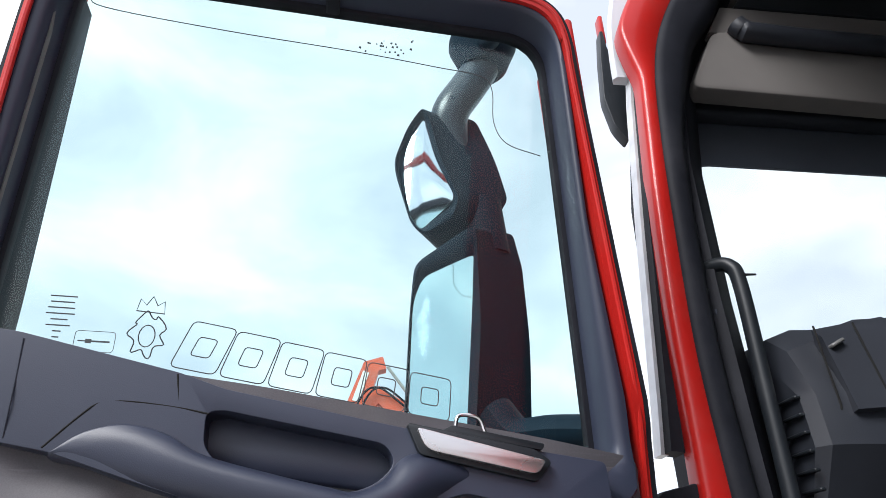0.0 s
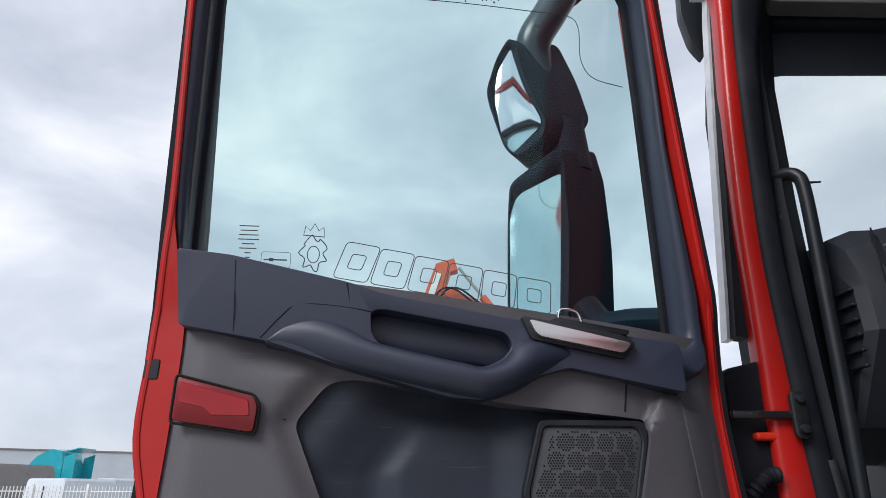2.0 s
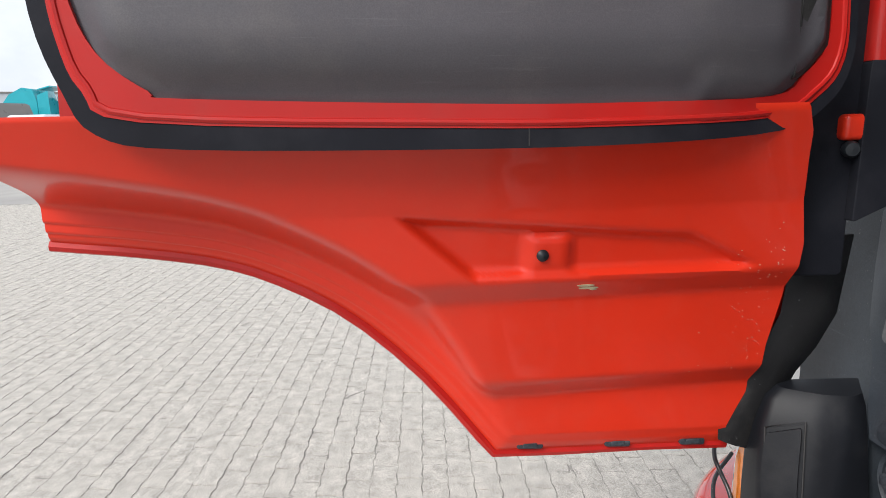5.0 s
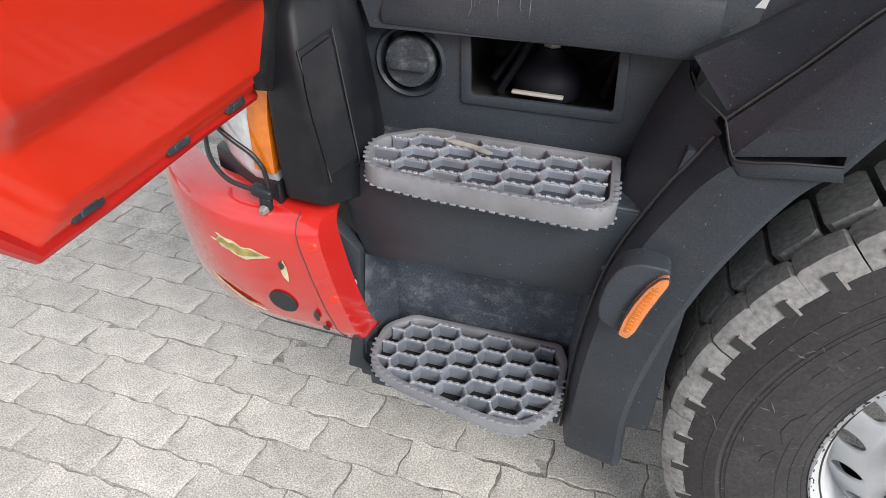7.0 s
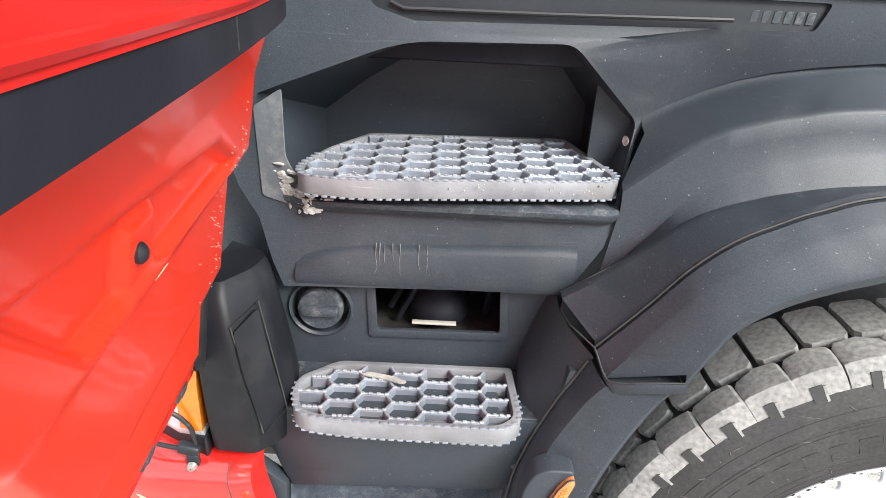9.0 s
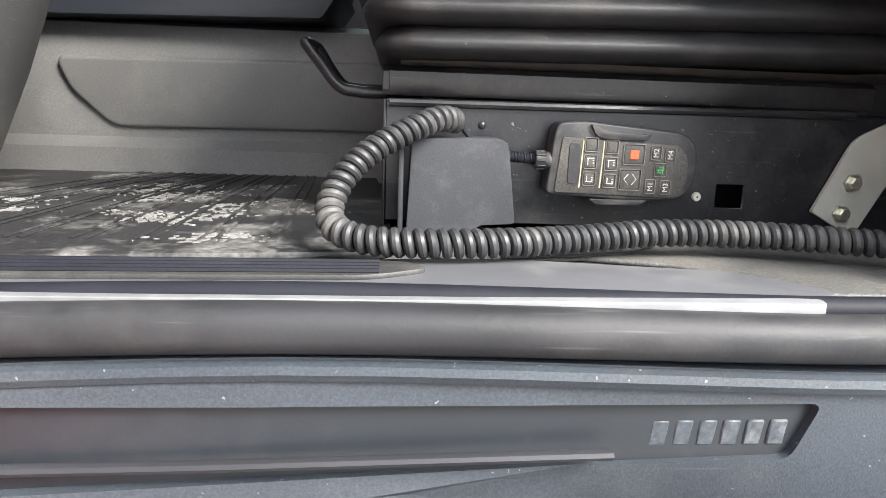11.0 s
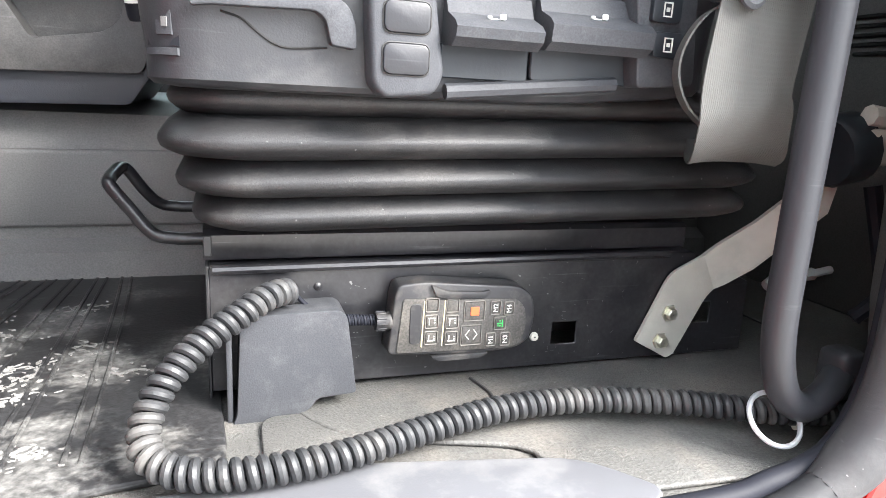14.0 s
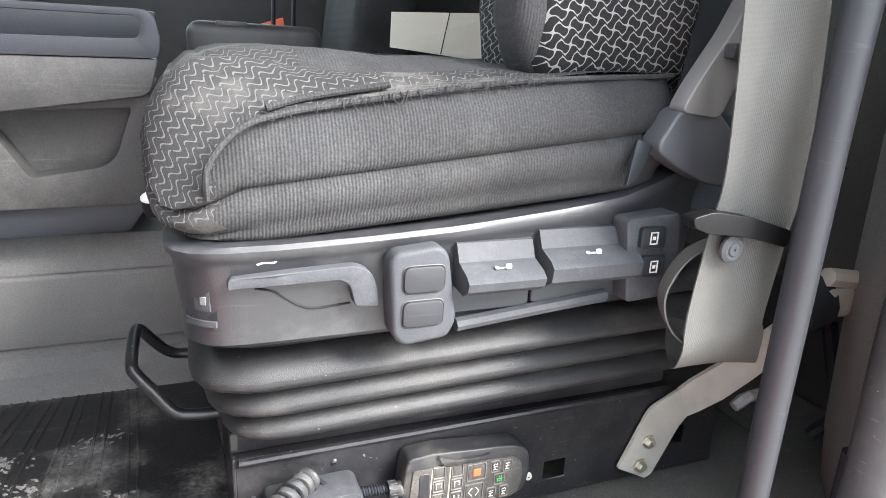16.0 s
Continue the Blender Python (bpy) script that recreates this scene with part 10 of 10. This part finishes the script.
# ---------------------------------------------------------------- yard, vehicles and buildings round the truck
ground = tagged(new("ground", finish(slab([(-400, -400), (400, -400), (400, 400), (-400, 400)], -0.5, -0.006, (), 0, 1, XY(0.0)), "ground", YARD)), "pale grey paved truck yard", "ground", kind="structure")
bed = bmesh.new()
slab([(-12.1, -9.1), (1.9, -9.1), (1.9, 1.4), (-12.1, 1.4)], -0.02, -0.0030, (), 0, 1, XY(0.0), bm=bed)
joint_bed = part("joint_bed", bed, JOINT, ground, "sandy joints, wet in places", smooth=0)
wet = bmesh.new()
for ring in ([(0.16, 0.155), (0.24, 0.20), (0.34, 0.205), (0.47, 0.20), (0.56, 0.195), (0.60, 0.17), (0.50, 0.155), (0.46, 0.11), (0.52, 0.085), (0.62, 0.09), (0.68, 0.06), (0.52, 0.06), (0.40, 0.07), (0.30, 0.055), (0.22, 0.075), (0.10, 0.005), (0.0, -0.035), (0.06, 0.03), (0.20, 0.10)], [(-0.42, 0.33), (-0.34, 0.36), (-0.28, 0.33), (-0.36, 0.29)]):
    slab(ring, -0.0042, -0.0030, (), 0, 1, XY(0.0), bm=wet)
part("wet_joint", wet, material("wet_dirty_joint", (0.060, 0.054, 0.046), rough=0.45, speck=0.4, var=0.4, scale=40, grain=260, bump=0.8, depth=0.003), ground, "wet dark joints beside the wheel", smooth=0)
fence = thing("yard_fence", (-30, -19, 0), "white steel bar fence on concrete feet", "fence")


def picket():
    w = bmesh.new()
    block(w, (0, 0, 0.95), (0.04, 0.03, 1.78), 0.006, 1)
    return finish(w, "picket", FENCE)


pk = picket()
direction = Vector((-0.10, 1.0, 0)).normalized()
for k in range(64):
    p = Vector((-29.3, -24.5, 0)) + direction * 0.155 * k
    ob = new("picket", pk)
    ob.parent = fence
    ob.matrix_parent_inverse = fence.matrix_world.inverted()
    ob.matrix_basis = Matrix.Translation(p)
fence.matrix_world = Matrix.Translation((-30, -19, 0))
for ob in fence.children:
    ob.matrix_parent_inverse = fence.matrix_world.inverted()
for z in (0.22, 1.62):
    c = bmesh.new()
    tube(c, [tuple(Vector((-29.3, -24.5, z)) + direction * s) for s in (0, 10)], 0.025, 8)
    part("fence_rail", c, FENCE, fence)
for s in (0.1, 2.6, 5.2, 7.6, 9.9):
    p = Vector((-29.25, -24.5, 0)) + direction * s
    c = bmesh.new()
    block(c, (p.x, p.y, 0.98), (0.09, 0.10, 1.95), 0.01, 1)
    part("fence_post", c, FENCE, fence)
    c = bmesh.new()
    block(c, (p.x + 0.15, p.y, 0.09), (0.5, 0.85, 0.18), 0.03, 1)
    part("concrete_foot", c, CONCRETE, fence)


def van(name, base, turn, paint, label, size=(4.9, 2.0, 2.0)):
    L, W, H = size
    m = Matrix.Translation(base) @ Matrix.Rotation(radians(turn), 4, "Z")
    ob = thing(name, base, label, "van", "parked vans", m=m)
    prof = [(-L / 2, 0.35), (-L / 2 - 0.03, 0.9), (-L / 2 + 0.06, H - 0.06), (-L / 2 + 0.2, H), (L / 2 - 1.7, H), (L / 2 - 1.45, H - 0.08), (L / 2 - 0.85, 1.15), (L / 2 - 0.05, 0.95), (L / 2, 0.40)]
    c = bmesh.new()
    rows_ = []
    for y, s in ((-W / 2, 0.94), (-W / 2 + 0.08, 1.0), (W / 2 - 0.08, 1.0), (W / 2, 0.94)):
        rows_.append([(x * (0.99 if s < 1 else 1), y, 0.30 + (z - 0.30) * s) for x, z in prof])
    loft(c, rows_, True, True)
    part("body", c, paint, ob, local=True, smooth=30)
    for y in (-W / 2 + 0.01, W / 2 - 0.01):
        for x in (-L / 2 + 0.95, L / 2 - 0.95):
            c = bmesh.new()
            lathe(c, [(0.001, -0.10), (0.19, -0.10), (0.20, -0.09), (0.33, -0.09), (0.34, 0.0), (0.33, 0.09), (0.001, 0.09)], (x, y, 0.34), (0, 1, 0), 20)
            part("wheel", c, TYRE, ob, local=True)
    for y, z0, z1 in ((-W / 4 + 0.03, 1.25, 1.75), (W / 4 - 0.03, 1.25, 1.75)):
        if paint is not VAN_WHITE:
            c = bmesh.new()
            block(c, (-L / 2 + 0.0, y, (z0 + z1) / 2), (0.06, W / 2 - 0.25, z1 - z0), 0.02, 1)
            part("rear_window", c, DARKGLASS, ob, local=True)
    for y in (-W / 2 + 0.07, W / 2 - 0.07):
        c = bmesh.new()
        block(c, (-L / 2 - 0.01, y, 1.05), (0.06, 0.10, 0.42), 0.02, 1)
        part("tail_lamp", c, REFLECTOR, ob, local=True)
    c = bmesh.new()
    block(c, (-L / 2 - 0.02, 0, 0.50), (0.14, W - 0.1, 0.20), 0.03, 1)
    part("bumper", c, BLACK_CLEAN, ob, local=True)
    c = bmesh.new()
    block(c, (-L / 2 - 0.035, -0.25, 0.86), (0.02, 0.52, 0.11), 0.004, 1)
    plate = part("number_plate", c, YELLOW, ob, local=True)
    c = bmesh.new()
    for k in range(6):
        block(c, (-L / 2 - 0.047, -0.45 + 0.078 * k, 0.86), (0.006, 0.045, 0.06))
    part("plate_bars", c, DARKPRINT, plate, local=True, smooth=0)
    c = bmesh.new()
    block(c, (-L / 2 - 0.01, 0, 1.15), (0.05, 0.015, 1.4))
    part("door_gap", c, DARKPRINT, ob, local=True)
    for y in (-W / 2 - 0.001, W / 2 + 0.001):
        c = bmesh.new()
        block(c, (L / 2 - 1.75, y * 0.985, 1.50), (0.8, 0.03, 0.42), 0.01, 1)
        part("side_window", c, DARKGLASS, ob, local=True)
    return ob


van("parked_van", (-33.4, -19.0, 0), 166, VAN_WHITE, "white panel van parked behind the fence", (4.9, 2.2, 2.2))
van("parked_van", (-35.6, -24.2, 0), 160, VAN_GREY, "grey high-roof panel van parked behind the fence", (6.2, 2.2, 2.95))
van("parked_van", (-47.0, -22.6, 0), 150, VAN_WHITE, "white van half hidden behind the others", (5.0, 2.0, 2.4))


def tractor(base, turn, paint, label):
    m = Matrix.Translation(base) @ Matrix.Rotation(radians(turn), 4, "Z")
    ob = thing("parked_tractor_unit", base, label, "truck", "parked trucks", m=m)
    c = bmesh.new()
    prof = [(-1.1, 1.0), (-1.1, 3.2), (-0.9, 3.85), (-0.3, 3.95), (0.5, 3.55), (1.05, 2.9), (1.15, 1.9), (1.15, 0.7), (-0.4, 0.7)]
    loft(c, [[(x * s, y, z) for x, z in prof] for y, s in ((-1.22, 0.97), (-1.12, 1.0), (1.12, 1.0), (1.22, 0.97))], True, True)
    part("cab_body", c, paint, ob, local=True, smooth=30)
    for y in (-1.2, 1.2):
        c = bmesh.new()
        loft(c, [[(-1.1, y, 1.1), (-1.1, y * 0.94, 1.1), (-1.1, y * 0.94, 3.5), (-1.1, y, 3.5)], [(-1.75, y, 1.1), (-1.75, y * 0.96, 1.1), (-1.75, y * 0.96, 3.75), (-1.75, y, 3.75)]], True, True)
        part("side_deflector", c, paint, ob, local=True)
    c = bmesh.new()
    loft(c, [[(-1.05, -1.0, 3.80), (-1.05, 1.0, 3.80), (-1.05, 1.0, 3.86), (-1.05, -1.0, 3.86)], [(-1.8, -1.05, 3.98), (-1.8, 1.05, 3.98), (-1.8, 1.05, 4.05), (-1.8, -1.05, 4.05)]], True, True)
    part("roof_deflector", c, paint, ob, local=True)
    c = bmesh.new()
    block(c, (1.02, 0, 2.35), (0.30, 2.1, 0.8), 0.05, 2)
    part("windscreen", c, DARKGLASS, ob, local=True)
    c = bmesh.new()
    block(c, (-1.6, 0, 0.80), (4.6, 0.85, 0.25), 0.03, 1)
    part("chassis", c, ENGINE, ob, local=True)
    for x in (0.3, -3.2):
        for y in (-1.0, 1.0):
            c = bmesh.new()
            lathe(c, [(0.001, -0.15), (0.28, -0.15), (0.30, -0.16), (0.50, -0.15), (0.52, 0.0), (0.50, 0.15), (0.001, 0.15)], (x, y, 0.52), (0, 1, 0), 24)
            part("wheel", c, TYRE, ob, local=True)
    return ob


tractor((-39.8, -24.4, 0), -88, TEAL, "teal high-roof tractor unit parked behind the vans")
tractor((-52.0, -37.5, 0), 200, VAN_WHITE, "white tractor unit parked behind the vans")
tractor((-60.0, -27.5, 0), 200, VAN_WHITE, "white tractor unit far across the yard")


def hall(base, turn, size, label, yellow=False):
    L, W, H = size
    m = Matrix.Translation(base) @ Matrix.Rotation(radians(turn), 4, "Z")
    ob = thing("warehouse", base, label, "building", "yard buildings", m=m)
    c = bmesh.new()
    block(c, (0, 0, H / 2), (W, L, H), 0.05, 1)
    part("wall", c, WALL, ob, local=True)
    c = bmesh.new()
    block(c, (0, 0, H + 0.12), (W + 0.3, L + 0.3, 0.28), 0.04, 1)
    part("roof_edge", c, YELLOW if yellow else CONCRETE, ob, local=True)
    n = int(L / 3.2)
    for k in range(n):
        y = -L / 2 + (k + 0.5) * L / n
        wdw = bmesh.new()
        block(wdw, (-W / 2 - 0.03, y, H * 0.62), (0.10, 1.9, 1.3), 0.02, 1)
        fr_ = part("window", wdw, FENCE, ob, local=True)
        g = bmesh.new()
        block(g, (-W / 2 - 0.075, y, H * 0.62), (0.03, 1.7, 1.1))
        part("pane", g, DARKGLASS, fr_, local=True)
    return ob


hall((-120, -66, 0), 30, (90, 20, 7.5), "long pale grey warehouse across the yard")
hall((8, -46, 0), 96, (60, 14, 8.5), "white office block with a window row behind the truck", True)

# excavator raised beyond the fence
exc = thing("excavator", (-19.5, 1.0, 0), "orange-red excavator with a folded raised boom", "excavator")
def beam(pts, w0, name, label=""):
    """A box-section arm along points (y, z, depth of section)."""
    c = bmesh.new()
    rows_ = []
    q = [Vector((0, p[0], p[1])) for p in pts]
    for i, p in enumerate(q):
        t = (q[min(i + 1, len(q) - 1)] - q[max(i - 1, 0)]).normalized()
        nrm = Vector((0, -t.z, t.y)) * (pts[i][2] / 2)
        rows_.append([(-19 + s * w0 / 2, p.y + nrm.y * e, p.z + nrm.z * e) for s, e in ((-1, -1), (1, -1), (1, 1), (-1, 1))])
    loft(c, rows_, True, True)
    bevel(c, 0.02, 1, 40)
    return part(name, c, EXCAVATOR, exc, label)
arm = beam([(-2.05, 3.9, 0.55), (-1.55, 6.0, 0.75), (-1.00, 7.4, 0.62), (-0.62, 8.62, 0.55), (-0.20, 8.75, 0.42)], 0.45, "stick")
boom = beam([(-0.95, 7.05, 0.5), (-0.35, 7.70, 0.55), (0.55, 7.05, 0.62), (1.45, 6.05, 0.70), (2.6, 4.4, 0.85), (3.6, 2.4, 0.95)], 0.5, "boom")
c = bmesh.new()
tube(c, [(-18.8, -0.10, 8.62), (-18.8, 0.72, 7.55)], 0.05, 8)
part("cylinder_rod", c, STEEL, exc)
c = bmesh.new()
tube(c, [(-18.8, 0.66, 7.62), (-18.8, 1.55, 6.45)], 0.13, 10)
part("cylinder", c, EXCAVATOR, exc)
for dy in (0.0, 0.18):
    c = bmesh.new()
    tube(c, curve([(-18.6, -1.35 + dy, 6.3), (-18.55, -0.85 + dy, 7.6), (-18.55, -0.35 + dy, 7.85), (-18.55, 0.25 + dy, 7.45), (-18.6, 0.95 + dy, 6.9)], 6), 0.035, 6)
    part("hydraulic_hose", c, RUBBER, exc)
c = bmesh.new()
for k in range(7):
    t = k / 7
    block(c, (-18.73, 0.62 + 0.95 * t, 6.98 - 1.12 * t), (0.02, 0.075, 0.30), 0, 1, Matrix.Rotation(radians(-49), 4, "X"))
part("lettering_bars", c, FENCE, boom, smooth=0)
c = bmesh.new()
block(c, (-18.755, -0.92, 7.95), (0.02, 0.20, 1.0), 0, 1, Matrix.Rotation(radians(-17), 4, "X"))
part("name_plate", c, FENCE, arm, smooth=0)
beam([(-8.1, 5.0, 0.5), (-7.75, 6.9, 0.5), (-7.5, 7.25, 0.4)], 0.4, "second_boom_tip")
c = bmesh.new()
block(c, (-19.2, 3.2, 1.9), (2.9, 3.4, 1.8), 0.15, 2)
block(c, (-19.2, 2.6, 0.55), (3.0, 4.2, 1.0), 0.2, 2)
part("machine_body", c, EXCAVATOR, exc)

# ---------------------------------------------------------------- paving stones, last
BL, BW, GAP = 0.2125, 0.1045, 0.0042
piece_sets = []
for variant in range(12):
    w = bmesh.new()
    random.seed(40 + variant)
    x0, x1, y0, y1 = -BL / 2 + GAP / 2, BL / 2 - GAP / 2, -BW / 2 + GAP / 2, BW / 2 - GAP / 2
    wob = lambda: random.uniform(-0.0021, 0.0019) * random.choice((0.5, 1.0, 1.8))
    ring = []
    for (ax_, ay_), (bx_, by_), n_ in (((x0, y0), (x1, y0), 12), ((x1, y0), (x1, y1), 6), ((x1, y1), (x0, y1), 12), ((x0, y1), (x0, y0), 6)):
        for q_ in range(n_):
            s_ = q_ / n_
            px_, py_ = ax_ + (bx_ - ax_) * s_, ay_ + (by_ - ay_) * s_
            # long and short sides wave alike on every stone, so that neighbours interlock
            wx_ = 0.0048 * math.sin(2 * math.pi * py_ / BW) + wob()
            wy_ = 0.0030 * math.sin(4 * math.pi * px_ / BL + 0.6) + wob()
            ring.append((px_ + wx_, py_ + wy_))
    lower = [(x, y, -0.03) for x, y in ring]
    edge = [(x, y, -0.0020 + random.uniform(-0.0006, 0.0009)) for x, y in ring]
    topv = [(x * 0.988 + random.uniform(-0.0008, 0.0008), y * 0.976 + random.uniform(-0.0008, 0.0008), random.uniform(-0.0008, 0.0008)) for x, y in ring]
    loft(w, [lower, edge, topv], True, True)
    piece_sets.append(finish(w, "paver", PAVER, 40))
random.seed(7)
# stones nearest the truck as single pieces, the rest joined
near, rest = [], []
for row in range(-90, 14):
    y = 0.142 + row * BW
    for col in range(-60, 9):
        x = 0.419 + (col + (0.5 if row % 2 else 0.0)) * BL
        if not (-12.0 < x < 1.8 and -9.0 < y < 1.3):
            continue
        (near if -1.15 < x < 0.72 and -1.05 < y < 0.62 else rest).append((x, y))
near.sort(key=lambda p: (p[0] + 0.2) ** 2 + (p[1] - 0.1) ** 2)
rest += near[300:]
near = near[:300]
for x, y in near:
    ob = new("paver", random.choice(piece_sets))
    ob.parent = ground
    ob.location = (x + random.uniform(-0.001, 0.001), y + random.uniform(-0.001, 0.001), random.uniform(-0.0025, 0.0015))
    ob.rotation_euler = (random.gauss(0, 0.009), random.gauss(0, 0.004), random.gauss(0, 0.009))
verts, faces = [], []
for x, y in rest:
    me = random.choice(piece_sets)
    dz, turn_ = random.uniform(-0.0025, 0.0015), random.gauss(0, 0.009)
    base_i = len(verts)
    verts += [(x + v.co.x - v.co.y * turn_, y + v.co.y + v.co.x * turn_, dz + v.co.z) for v in me.vertices]
    faces += [[base_i + i for i in p.vertices] for p in me.polygons]
far_me = bpy.data.meshes.new("paving")
far_me.from_pydata(verts, [], faces)
far_me.materials.append(PAVER)
far_pav = new("paving", far_me)
far_pav.parent = ground
tagged(far_pav, kind="stuff")
